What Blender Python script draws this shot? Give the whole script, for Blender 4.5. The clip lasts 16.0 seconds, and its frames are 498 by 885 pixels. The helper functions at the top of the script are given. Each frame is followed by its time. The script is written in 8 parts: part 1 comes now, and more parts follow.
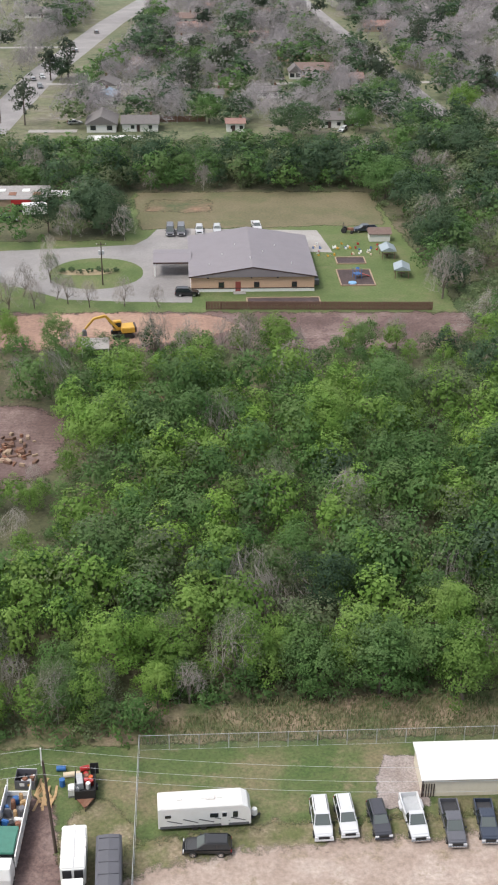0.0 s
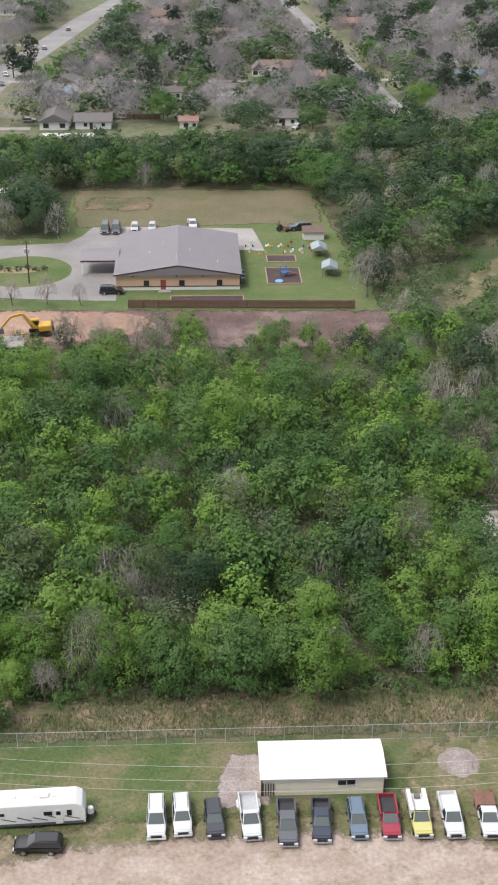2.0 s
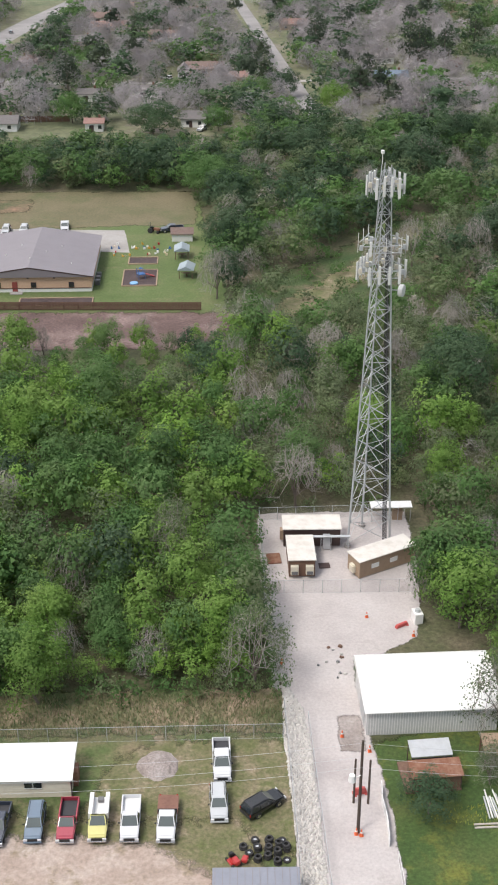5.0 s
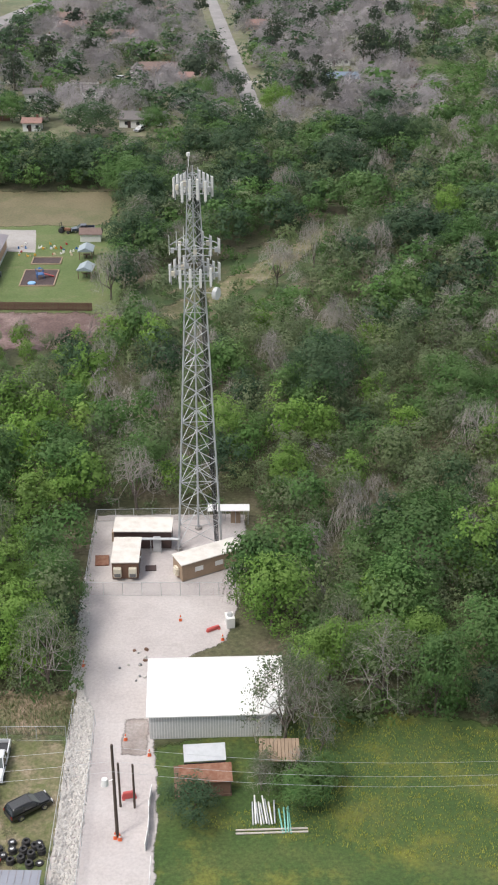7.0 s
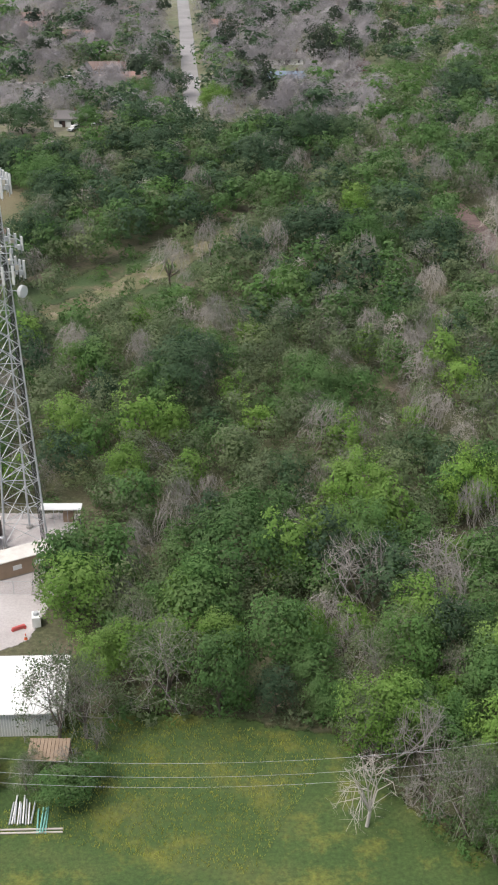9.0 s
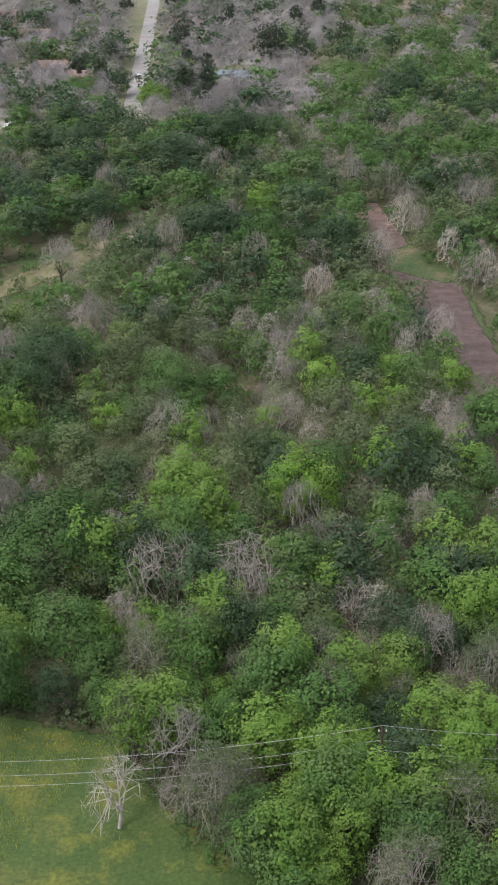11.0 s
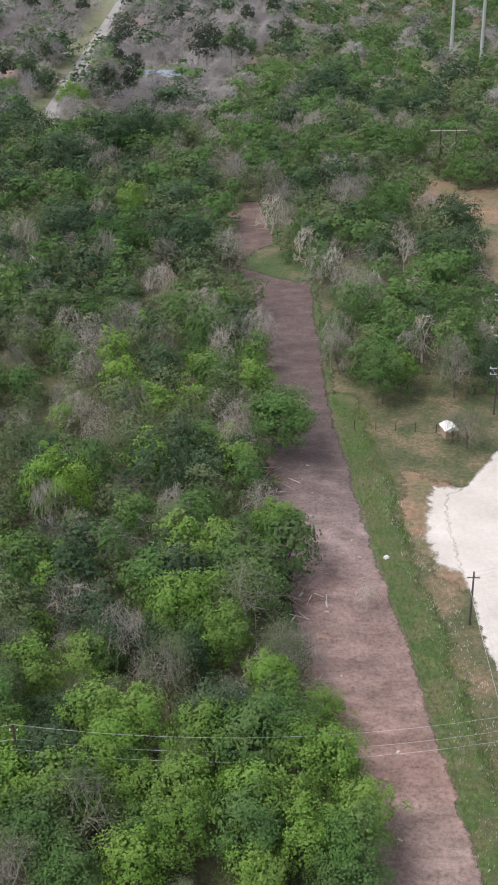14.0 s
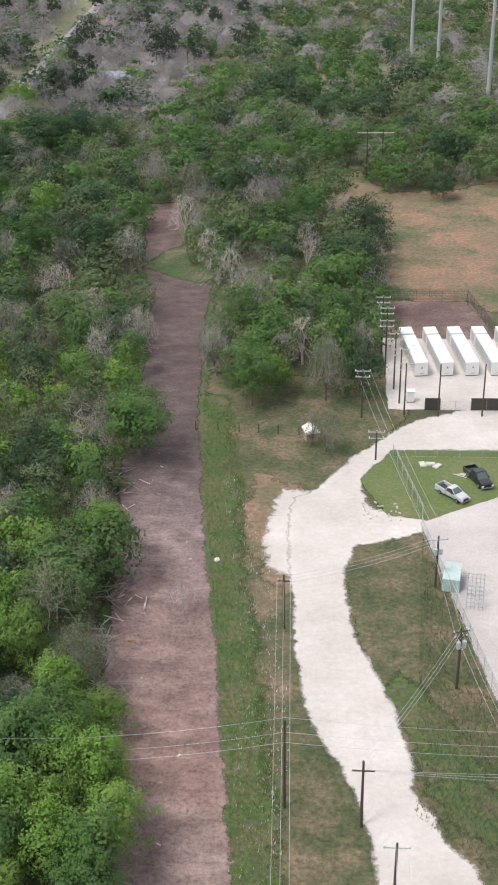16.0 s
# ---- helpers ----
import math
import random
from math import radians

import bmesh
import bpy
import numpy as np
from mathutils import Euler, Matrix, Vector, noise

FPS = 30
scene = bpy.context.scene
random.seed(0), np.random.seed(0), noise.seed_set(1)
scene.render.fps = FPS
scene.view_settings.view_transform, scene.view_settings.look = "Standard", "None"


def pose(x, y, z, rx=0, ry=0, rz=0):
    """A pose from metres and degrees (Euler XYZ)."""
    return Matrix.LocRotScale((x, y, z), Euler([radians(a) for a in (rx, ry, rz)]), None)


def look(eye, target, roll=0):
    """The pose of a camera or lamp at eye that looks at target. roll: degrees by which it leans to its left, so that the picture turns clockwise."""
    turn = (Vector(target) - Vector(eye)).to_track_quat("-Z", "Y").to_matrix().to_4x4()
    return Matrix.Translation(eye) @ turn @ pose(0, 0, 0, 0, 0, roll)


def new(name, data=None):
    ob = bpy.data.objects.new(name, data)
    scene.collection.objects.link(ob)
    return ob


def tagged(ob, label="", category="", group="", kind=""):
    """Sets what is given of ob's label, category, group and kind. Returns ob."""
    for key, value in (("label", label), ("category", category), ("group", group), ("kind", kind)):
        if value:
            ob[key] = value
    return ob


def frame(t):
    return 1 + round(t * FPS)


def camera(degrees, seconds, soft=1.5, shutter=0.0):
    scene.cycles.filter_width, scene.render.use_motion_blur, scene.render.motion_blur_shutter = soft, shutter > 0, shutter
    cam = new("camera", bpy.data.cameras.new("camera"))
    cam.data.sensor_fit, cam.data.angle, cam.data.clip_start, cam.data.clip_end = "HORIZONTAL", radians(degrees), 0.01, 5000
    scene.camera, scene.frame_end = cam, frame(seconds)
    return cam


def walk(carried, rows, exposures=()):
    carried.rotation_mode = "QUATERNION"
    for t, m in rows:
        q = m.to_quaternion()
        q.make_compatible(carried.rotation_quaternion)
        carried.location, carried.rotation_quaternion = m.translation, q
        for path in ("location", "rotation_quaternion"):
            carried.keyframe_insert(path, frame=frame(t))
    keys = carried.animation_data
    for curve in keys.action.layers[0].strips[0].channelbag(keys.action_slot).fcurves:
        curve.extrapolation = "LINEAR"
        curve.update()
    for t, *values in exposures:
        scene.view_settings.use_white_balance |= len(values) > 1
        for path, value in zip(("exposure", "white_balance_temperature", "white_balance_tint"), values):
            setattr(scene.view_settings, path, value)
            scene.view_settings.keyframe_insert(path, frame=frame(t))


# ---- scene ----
cam = camera(23.0, 16.0, 2.0)
PATH = [
    (0, (-3.052, 0.812, 93.363), (-2.949, 2.571, 92.418), 0.6),
    (0.5, (0.402, 0.591, 93.496), (0.501, 2.35, 92.55), 0.4),
    (1, (4.462, 0.351, 93.679), (4.558, 2.109, 92.732), 0.5),
    (1.5, (9.179, 0.142, 93.814), (9.272, 1.9, 92.865), 0.5),
    (2, (14.571, -0.09, 93.863), (14.659, 1.668, 92.913), 0.5),
    (2.5, (20.197, -0.203, 93.828), (20.28, 1.555, 92.878), 0.4),
    (3, (26.216, -0.295, 93.797), (26.292, 1.463, 92.848), 0.3),
    (3.5, (32.481, -0.473, 93.72), (32.549, 1.287, 92.771), 0.2),
    (3.7, (34.91, -0.511, 93.725), (34.976, 1.248, 92.775), 0.1),
    (5.8, (58.911, -1.37, 94.255), (58.963, 0.39, 93.308), 0.2),
    (6, (61.622, -1.353, 94.3), (61.67, 0.407, 93.351), 0.3),
    (6.5, (68.301, -1.334, 94.245), (68.341, 0.426, 93.297), 0.2),
    (7, (74.964, -1.349, 94.146), (74.996, 0.412, 93.198), 0.2),
    (7.5, (81.712, -1.324, 94.052), (81.736, 0.437, 93.104), 0.1),
    (8, (88.291, -1.185, 93.845), (88.308, 0.576, 92.898), 0.0),
    (8.5, (95.064, -1.104, 93.788), (95.073, 0.658, 92.841), -0.1),
    (9, (101.641, -1.006, 93.574), (101.643, 0.756, 92.627), -0.1),
    (9.2, (104.27, -1.008, 93.51), (104.271, 0.754, 92.564), -0.1),
    (11.3, (132.001, 0.288, 92.559), (131.972, 2.05, 91.614), -0.2),
    (11.5, (134.61, 0.379, 92.525), (134.579, 2.141, 91.58), -0.3),
    (12, (141.087, 0.475, 92.453), (141.049, 2.237, 91.508), -0.3),
    (12.5, (147.636, 0.509, 92.499), (147.588, 2.271, 91.553), -0.4),
    (13, (154.358, 0.529, 92.567), (154.296, 2.29, 91.622), -0.5),
    (13.5, (161.225, 0.821, 92.493), (161.148, 2.582, 91.547), -0.8),
    (14, (167.905, 1.336, 92.221), (167.816, 3.096, 91.276), -0.9),
    (14.5, (174.253, 1.813, 91.825), (174.157, 3.575, 90.882), -0.9),
    (15, (180.406, 2.279, 91.585), (180.305, 4.04, 90.643), -0.8),
    (15.5, (186.714, 2.716, 91.379), (186.604, 4.477, 90.438), -0.8),
    (16, (193.206, 3.473, 91.093), (193.084, 5.234, 90.153), -0.8),
]
walk(cam, [(t, look(eye, target, roll)) for t, eye, target, roll in PATH])

# ---- world and light: a bright overcast sky with a faint, very wide sun ----
world = bpy.data.worlds.new("overcast")
scene.world = world
world.use_nodes = True
wn = world.node_tree
wbg = wn.nodes["Background"]
sky = wn.nodes.new("ShaderNodeTexSky")
sky.sky_type, sky.sun_disc = "NISHITA", False
sky.sun_elevation, sky.sun_rotation, sky.dust_density = radians(58), radians(-50), 3.0
soft_sky = wn.nodes.new("ShaderNodeHueSaturation")
soft_sky.inputs["Saturation"].default_value = 0.5
wn.links.new(sky.outputs[0], soft_sky.inputs["Color"])
wn.links.new(soft_sky.outputs[0], wbg.inputs[0])
wbg.inputs[1].default_value = 0.155
sun = new("sun", bpy.data.lights.new("sun", "SUN"))
sun.data.energy, sun.data.angle, sun.data.color = 1.9, radians(16), (1.0, 0.96, 0.9)
sun.matrix_world = look((-60, -50, 120), (0, 0, 0))
scene.view_settings.exposure = 0.45


# ---- materials ----
def shader(name, rough=0.8, metal=0.0):
    m = bpy.data.materials.new(name)
    m.use_nodes = True
    b = m.node_tree.nodes["Principled BSDF"]
    b.inputs["Roughness"].default_value, b.inputs["Metallic"].default_value = rough, metal
    return m, m.node_tree, b


def rgba(c):
    return (c[0], c[1], c[2], 1.0)


def ramp(nt, value, stops):
    r = nt.nodes.new("ShaderNodeValToRGB")
    nt.links.new(value, r.inputs[0])
    e = r.color_ramp.elements
    while len(e) < len(stops):
        e.new(0.5)
    for el, (at, c) in zip(e, stops):
        el.position, el.color = at, rgba(c)
    return r.outputs[0]


def noise_out(nt, scale, detail=4.0, rough=0.6, coord=None):
    n = nt.nodes.new("ShaderNodeTexNoise")
    n.inputs["Scale"].default_value, n.inputs["Detail"].default_value, n.inputs["Roughness"].default_value = scale, detail, rough
    if coord is not None:
        nt.links.new(coord, n.inputs["Vector"])
    return n.outputs[0]


def place(nt, world_space=True):
    if world_space:
        return nt.nodes.new("ShaderNodeNewGeometry").outputs["Position"]
    return nt.nodes.new("ShaderNodeTexCoord").outputs["Object"]


def mix(nt, f, a, b, kind="MIX"):
    m = nt.nodes.new("ShaderNodeMixRGB")
    m.blend_type = kind
    for sock, v in ((m.inputs[0], f), (m.inputs[1], a), (m.inputs[2], b)):
        if hasattr(v, "is_linked"):
            nt.links.new(v, sock)
        else:
            sock.default_value = v if isinstance(v, float) else rgba(v)
    return m.outputs[0]


def bump(nt, b, height, strength, distance=0.05):
    k = nt.nodes.new("ShaderNodeBump")
    k.inputs["Strength"].default_value, k.inputs["Distance"].default_value = strength, distance
    nt.links.new(height, k.inputs["Height"])
    nt.links.new(k.outputs[0], b.inputs["Normal"])


def earthy(name, stops, patch_scale, grain_scale, grain=0.35, rough=0.95, relief=0.5, spot=None, spot_scale=0.3, spot_at=(0.55, 0.68)):
    """A ground surface: broad patches, fine grain, optional second cover in blotches."""
    m, nt, b = shader(name, rough)
    p = place(nt)
    big = noise_out(nt, patch_scale, 6, 0.65, p)
    fine = noise_out(nt, grain_scale, 5, 0.7, p)
    col = ramp(nt, big, stops)
    if spot:
        s = noise_out(nt, spot_scale, 7, 0.7, p)
        f = ramp(nt, s, [(spot_at[0], (0, 0, 0)), (spot_at[1], (1, 1, 1))])
        col = mix(nt, f, col, spot)
    g = ramp(nt, fine, [(0.3, (1 - grain,) * 3), (0.7, (1 + grain * 0.6,) * 3)])
    col = mix(nt, 1.0, col, g, "MULTIPLY")
    nt.links.new(col, b.inputs["Base Color"])
    bump(nt, b, fine, relief, 0.12)
    return m


def paint(name, c, rough=0.5, metal=0.0, wear=0.12, dirt=None, coat=0.0, scale=1.5):
    """Painted or plain stuff with faint staining and grain."""
    m, nt, b = shader(name, rough, metal)
    p = place(nt, False)
    n = noise_out(nt, scale, 6, 0.65, p)
    d = dirt or tuple(x * 0.6 for x in c)
    f = ramp(nt, n, [(0.42, (0, 0, 0)), (0.8, (wear * 3, wear * 3, wear * 3))])
    col = mix(nt, f, c, d)
    nt.links.new(col, b.inputs["Base Color"])
    n2 = noise_out(nt, scale * 14, 3, 0.6, p)
    r = nt.nodes.new("ShaderNodeMapRange")
    r.inputs[3].default_value, r.inputs[4].default_value = max(0.02, rough - 0.1), min(1, rough + 0.12)
    nt.links.new(n2, r.inputs[0])
    nt.links.new(r.outputs[0], b.inputs["Roughness"])
    b.inputs["Coat Weight"].default_value = coat
    return m


def leafy(name, dark, light, warm):
    """Foliage: each leaf clump varies a little, whole crowns drift in hue."""
    m, nt, b = shader(name, 0.65)
    geo = nt.nodes.new("ShaderNodeNewGeometry")
    leaf = ramp(nt, geo.outputs["Random Per Island"], [(0.0, dark), (1.0, light)])
    drift = noise_out(nt, 0.16, 3, 0.6, geo.outputs["Position"])
    f = ramp(nt, drift, [(0.42, (0, 0, 0)), (0.66, (0.8, 0.8, 0.8))])
    col = mix(nt, f, leaf, warm)
    info = nt.nodes.new("ShaderNodeObjectInfo")
    own = nt.nodes.new("ShaderNodeAttribute")
    own.attribute_name = "tone"
    both = nt.nodes.new("ShaderNodeMath")
    nt.links.new(info.outputs["Random"], both.inputs[0])
    nt.links.new(own.outputs["Fac"], both.inputs[1])
    wrap = nt.nodes.new("ShaderNodeMath")
    wrap.operation = "FRACT"
    nt.links.new(both.outputs[0], wrap.inputs[0])
    tone = ramp(nt, wrap.outputs[0], [(0.0, (0.77, 0.79, 0.8)), (0.4, (0.97, 0.97, 0.97)), (0.75, (1.04, 1.04, 1.02)), (1.0, (1.14, 1.13, 1.0))])
    col = mix(nt, 1.0, col, tone, "MULTIPLY")
    nt.links.new(col, b.inputs["Base Color"])
    b.inputs["Specular IOR Level"].default_value = 0.1
    tr = nt.nodes.new("ShaderNodeBsdfTranslucent")
    nt.links.new(col, tr.inputs[0])
    ms = nt.nodes.new("ShaderNodeMixShader")
    ms.inputs[0].default_value = 0.38
    nt.links.new(b.outputs[0], ms.inputs[1])
    nt.links.new(tr.outputs[0], ms.inputs[2])
    nt.links.new(ms.outputs[0], nt.nodes["Material Output"].inputs[0])
    return m


def glass(name, c=(0.02, 0.025, 0.03)):
    m, nt, b = shader(name, 0.08)
    b.inputs["Base Color"].default_value = rgba(c)
    b.inputs["Specular IOR Level"].default_value = 0.8
    return m


M = {}
M["woodfloor"] = earthy("woodland_floor", [(0.3, (0.06, 0.065, 0.03)), (0.5, (0.09, 0.095, 0.045)), (0.7, (0.15, 0.125, 0.08))], 0.08, 1.6, 0.5, spot=(0.17, 0.135, 0.095), spot_scale=0.05)
M["lawn"] = earthy("mown_grass", [(0.34, (0.066, 0.112, 0.03)), (0.48, (0.1, 0.135, 0.046)), (0.66, (0.2, 0.17, 0.095))], 0.14, 2.6, 0.42, spot=(0.28, 0.21, 0.14), spot_scale=0.25, spot_at=(0.54, 0.74))
M["meadow"] = earthy("meadow_grass", [(0.32, (0.04, 0.08, 0.018)), (0.5, (0.06, 0.1, 0.024)), (0.7, (0.1, 0.12, 0.035))], 0.09, 2.2, 0.45, spot=(0.2, 0.19, 0.035), spot_scale=0.2, spot_at=(0.5, 0.75))
M["drygrass"] = earthy("dry_grass", [(0.34, (0.14, 0.125, 0.065)), (0.5, (0.21, 0.15, 0.095)), (0.64, (0.29, 0.17, 0.115))], 0.1, 1.2, 0.5, spot=(0.085, 0.105, 0.045), spot_scale=0.07, spot_at=(0.5, 0.64))
M["scrub"] = earthy("scrubby_grass", [(0.32, (0.038, 0.078, 0.02)), (0.5, (0.066, 0.094, 0.032)), (0.66, (0.14, 0.117, 0.068))], 0.16, 1.8, 0.55, spot=(0.185, 0.14, 0.095), spot_scale=0.16, spot_at=(0.54, 0.74))
# Far lawn colours are raised so that they carry some distance haze.
M["suburb"] = earthy("suburban_grass", [(0.3, (0.1, 0.125, 0.06)), (0.5, (0.15, 0.155, 0.085)), (0.7, (0.2, 0.18, 0.12))], 0.03, 0.4, 0.4, spot=(0.2, 0.175, 0.15), spot_scale=0.03)
M["dirt"] = earthy("pale_dirt", [(0.34, (0.3, 0.228, 0.185)), (0.5, (0.4, 0.315, 0.265)), (0.64, (0.49, 0.41, 0.36))], 0.12, 2.0, 0.28, spot=(0.25, 0.2, 0.135), spot_scale=0.3)
M["worn"] = earthy("worn_grass_dirt", [(0.35, (0.13, 0.135, 0.06)), (0.5, (0.2, 0.17, 0.1)), (0.62, (0.3, 0.24, 0.17))], 0.3, 2.4, 0.35, spot=(0.12, 0.135, 0.05), spot_scale=0.35, spot_at=(0.42, 0.62))
M["trail"] = earthy("red_brown_mulch", [(0.33, (0.095, 0.06, 0.054)), (0.5, (0.15, 0.098, 0.088)), (0.68, (0.27, 0.195, 0.178))], 0.09, 2.0, 0.45, spot=(0.115, 0.072, 0.063), spot_scale=0.35, spot_at=(0.5, 0.7))


def cleared_track():
    """Mulch that thins along the track: bare pinkish earth at one end, dark chips further on, scraped across in faint bands."""
    m, nt, b = shader("cleared_track_earth", 0.95)
    p = place(nt)
    sep = nt.nodes.new("ShaderNodeSeparateXYZ")
    nt.links.new(p, sep.inputs[0])
    wob = noise_out(nt, 0.05, 6, 0.65, p)
    at = nt.nodes.new("ShaderNodeMath")
    at.operation, at.inputs[1].default_value = "MULTIPLY_ADD", 60.0
    nt.links.new(wob, at.inputs[0])
    nt.links.new(sep.outputs["Y"], at.inputs[2])
    unit = nt.nodes.new("ShaderNodeMapRange")
    unit.inputs[1].default_value, unit.inputs[2].default_value = 100.0, 330.0
    nt.links.new(at.outputs[0], unit.inputs[0])
    col = ramp(nt, unit.outputs[0], [(0.0, (0.23, 0.175, 0.164)), (0.13, (0.215, 0.14, 0.12)), (0.24, (0.198, 0.136, 0.125)), (0.33, (0.205, 0.152, 0.147)), (0.43, (0.1, 0.072, 0.07)), (0.7, (0.1, 0.07, 0.067)), (1.0, (0.15, 0.1, 0.088))])
    stretch = nt.nodes.new("ShaderNodeMapping")
    stretch.inputs["Scale"].default_value = (0.2, 0.32, 1.0)
    nt.links.new(p, stretch.inputs[0])
    bands = noise_out(nt, 1.0, 7, 0.7, stretch.outputs[0])
    col = mix(nt, 1.0, col, ramp(nt, bands, [(0.36, (0.68, 0.66, 0.65)), (0.5, (1, 1, 1)), (0.66, (1.45, 1.48, 1.5))]), "MULTIPLY")
    fine = noise_out(nt, 2.2, 6, 0.75, p)
    col = mix(nt, 1.0, col, ramp(nt, fine, [(0.32, (0.55, 0.53, 0.52)), (0.5, (1, 1, 1)), (0.7, (1.3, 1.3, 1.3))]), "MULTIPLY")
    nt.links.new(col, b.inputs["Base Color"])
    bump(nt, b, fine, 0.6, 0.15)
    return m


M["track"] = cleared_track()
M["verge"] = earthy("straw_and_green_verge", [(0.36, (0.095, 0.115, 0.045)), (0.48, (0.2, 0.175, 0.1)), (0.62, (0.34, 0.255, 0.18))], 0.22, 2.4, 0.4, spot=(0.09, 0.12, 0.045), spot_scale=0.14, spot_at=(0.5, 0.62))
M["roadside"] = earthy("patchy_roadside_grass", [(0.36, (0.05, 0.07, 0.026)), (0.48, (0.088, 0.093, 0.042)), (0.62, (0.15, 0.122, 0.073))], 0.2, 1.7, 0.6, spot=(0.24, 0.165, 0.11), spot_scale=0.11, spot_at=(0.54, 0.7))
M["rank"] = earthy("rank_green_weeds", [(0.34, (0.045, 0.08, 0.022)), (0.5, (0.068, 0.104, 0.032)), (0.66, (0.105, 0.118, 0.046))], 0.25, 1.6, 0.6, spot=(0.12, 0.11, 0.058), spot_scale=0.16, spot_at=(0.46, 0.62))
M["white_flower"] = paint("white_flowers", (0.7, 0.7, 0.62), 0.8, wear=0.3, dirt=(0.4, 0.42, 0.3), scale=0.4)
M["redclay"] = earthy("red_clay", [(0.3, (0.2, 0.13, 0.105)), (0.5, (0.32, 0.2, 0.15)), (0.7, (0.45, 0.3, 0.22))], 0.06, 1.4, 0.3)
M["caliche"] = earthy("white_caliche", [(0.32, (0.46, 0.415, 0.385)), (0.5, (0.525, 0.48, 0.45)), (0.66, (0.59, 0.55, 0.52))], 0.1, 1.5, 0.12, relief=0.3, spot=(0.4, 0.35, 0.315), spot_scale=0.16, spot_at=(0.58, 0.85))
M["heap_gravel"] = earthy("pinkish_grey_gravel", [(0.3, (0.25, 0.205, 0.185)), (0.5, (0.33, 0.28, 0.26)), (0.7, (0.42, 0.37, 0.35))], 0.5, 4.0, 0.35, relief=0.6)
M["stain"] = earthy("damp_brown_gravel", [(0.3, (0.24, 0.2, 0.18)), (0.5, (0.32, 0.275, 0.255)), (0.7, (0.4, 0.355, 0.335))], 0.4, 3.0, 0.25)
M["green_lawn"] = earthy("fresh_mown_lawn", [(0.3, (0.075, 0.12, 0.033)), (0.5, (0.11, 0.15, 0.048)), (0.7, (0.16, 0.165, 0.075))], 0.1, 2.4, 0.35, spot=(0.19, 0.17, 0.09), spot_scale=0.12, spot_at=(0.55, 0.75))
M["tired_lawn"] = earthy("brownish_lawn", [(0.3, (0.125, 0.12, 0.06)), (0.5, (0.165, 0.142, 0.08)), (0.7, (0.2, 0.163, 0.1))], 0.06, 2.0, 0.35, spot=(0.115, 0.125, 0.055), spot_scale=0.07, spot_at=(0.5, 0.7))
M["gravel"] = earthy("pale_gravel_drive", [(0.3, (0.41, 0.365, 0.355)), (0.5, (0.48, 0.435, 0.42)), (0.7, (0.54, 0.5, 0.485))], 0.12, 3.0, 0.14, relief=0.3, spot=(0.35, 0.305, 0.285), spot_scale=0.14, spot_at=(0.58, 0.75))
M["asphalt"] = earthy("worn_asphalt", [(0.3, (0.22, 0.205, 0.2)), (0.5, (0.27, 0.255, 0.25)), (0.7, (0.33, 0.31, 0.3))], 0.08, 2.0, 0.15, relief=0.2)
M["concrete"] = earthy("old_concrete", [(0.3, (0.28, 0.26, 0.245)), (0.5, (0.34, 0.32, 0.3)), (0.7, (0.4, 0.375, 0.36))], 0.15, 2.5, 0.12, relief=0.2)
M["rubber_mulch"] = earthy("dark_play_mulch", [(0.3, (0.05, 0.035, 0.035)), (0.6, (0.085, 0.06, 0.058))], 0.3, 3.0, 0.3)
M["flowerbed"] = earthy("straw_mulch", [(0.3, (0.25, 0.2, 0.12)), (0.6, (0.36, 0.29, 0.18))], 0.5, 3.0, 0.3)
M["bark"] = paint("grey_bark", (0.15, 0.12, 0.1), 0.9, wear=0.3, dirt=(0.07, 0.055, 0.045))
M["twig"] = paint("bare_twigs", (0.34, 0.31, 0.28), 0.9, wear=0.3, dirt=(0.25, 0.22, 0.19))
M["twig_pale"] = paint("pale_bare_twigs", (0.52, 0.47, 0.42), 0.9, wear=0.3, dirt=(0.36, 0.31, 0.27))
M["twig_far"] = paint("grey_lilac_twigs", (0.35, 0.32, 0.325), 0.9, wear=0.3, dirt=(0.28, 0.25, 0.25))
M["leaf_bright"] = leafy("spring_leaves", (0.144, 0.262, 0.056), (0.215, 0.35, 0.082), (0.23, 0.33, 0.1))
M["leaf_mid"] = leafy("green_leaves", (0.08, 0.165, 0.052), (0.132, 0.23, 0.077), (0.15, 0.22, 0.092))
M["leaf_dark"] = leafy("dark_leaves", (0.05, 0.09, 0.052), (0.086, 0.14, 0.073), (0.105, 0.15, 0.085))
M["leaf_olive"] = leafy("olive_leaves", (0.115, 0.155, 0.078), (0.175, 0.225, 0.112), (0.195, 0.225, 0.13))
M["pine"] = leafy("pine_needles", (0.055, 0.075, 0.055), (0.085, 0.11, 0.075), (0.1, 0.12, 0.08))
M["reed"] = paint("reedy_grass", (0.26, 0.225, 0.125), 0.9, wear=0.3, dirt=(0.36, 0.28, 0.2), scale=0.3)
M["white_metal"] = paint("white_metal_roof", (0.8, 0.79, 0.77), 0.4, wear=0.08, dirt=(0.55, 0.5, 0.44), scale=0.5)
M["cream"] = paint("cream_siding", (0.68, 0.62, 0.5), 0.6, wear=0.1)
M["tan_brick"] = paint("tan_brick", (0.6, 0.4, 0.28), 0.85, wear=0.15, scale=3)
M["grey_roof"] = paint("grey_metal_roof", (0.235, 0.21, 0.225), 0.5, wear=0.1, scale=0.3)
M["trim"] = paint("dark_trim", (0.06, 0.035, 0.03), 0.6)
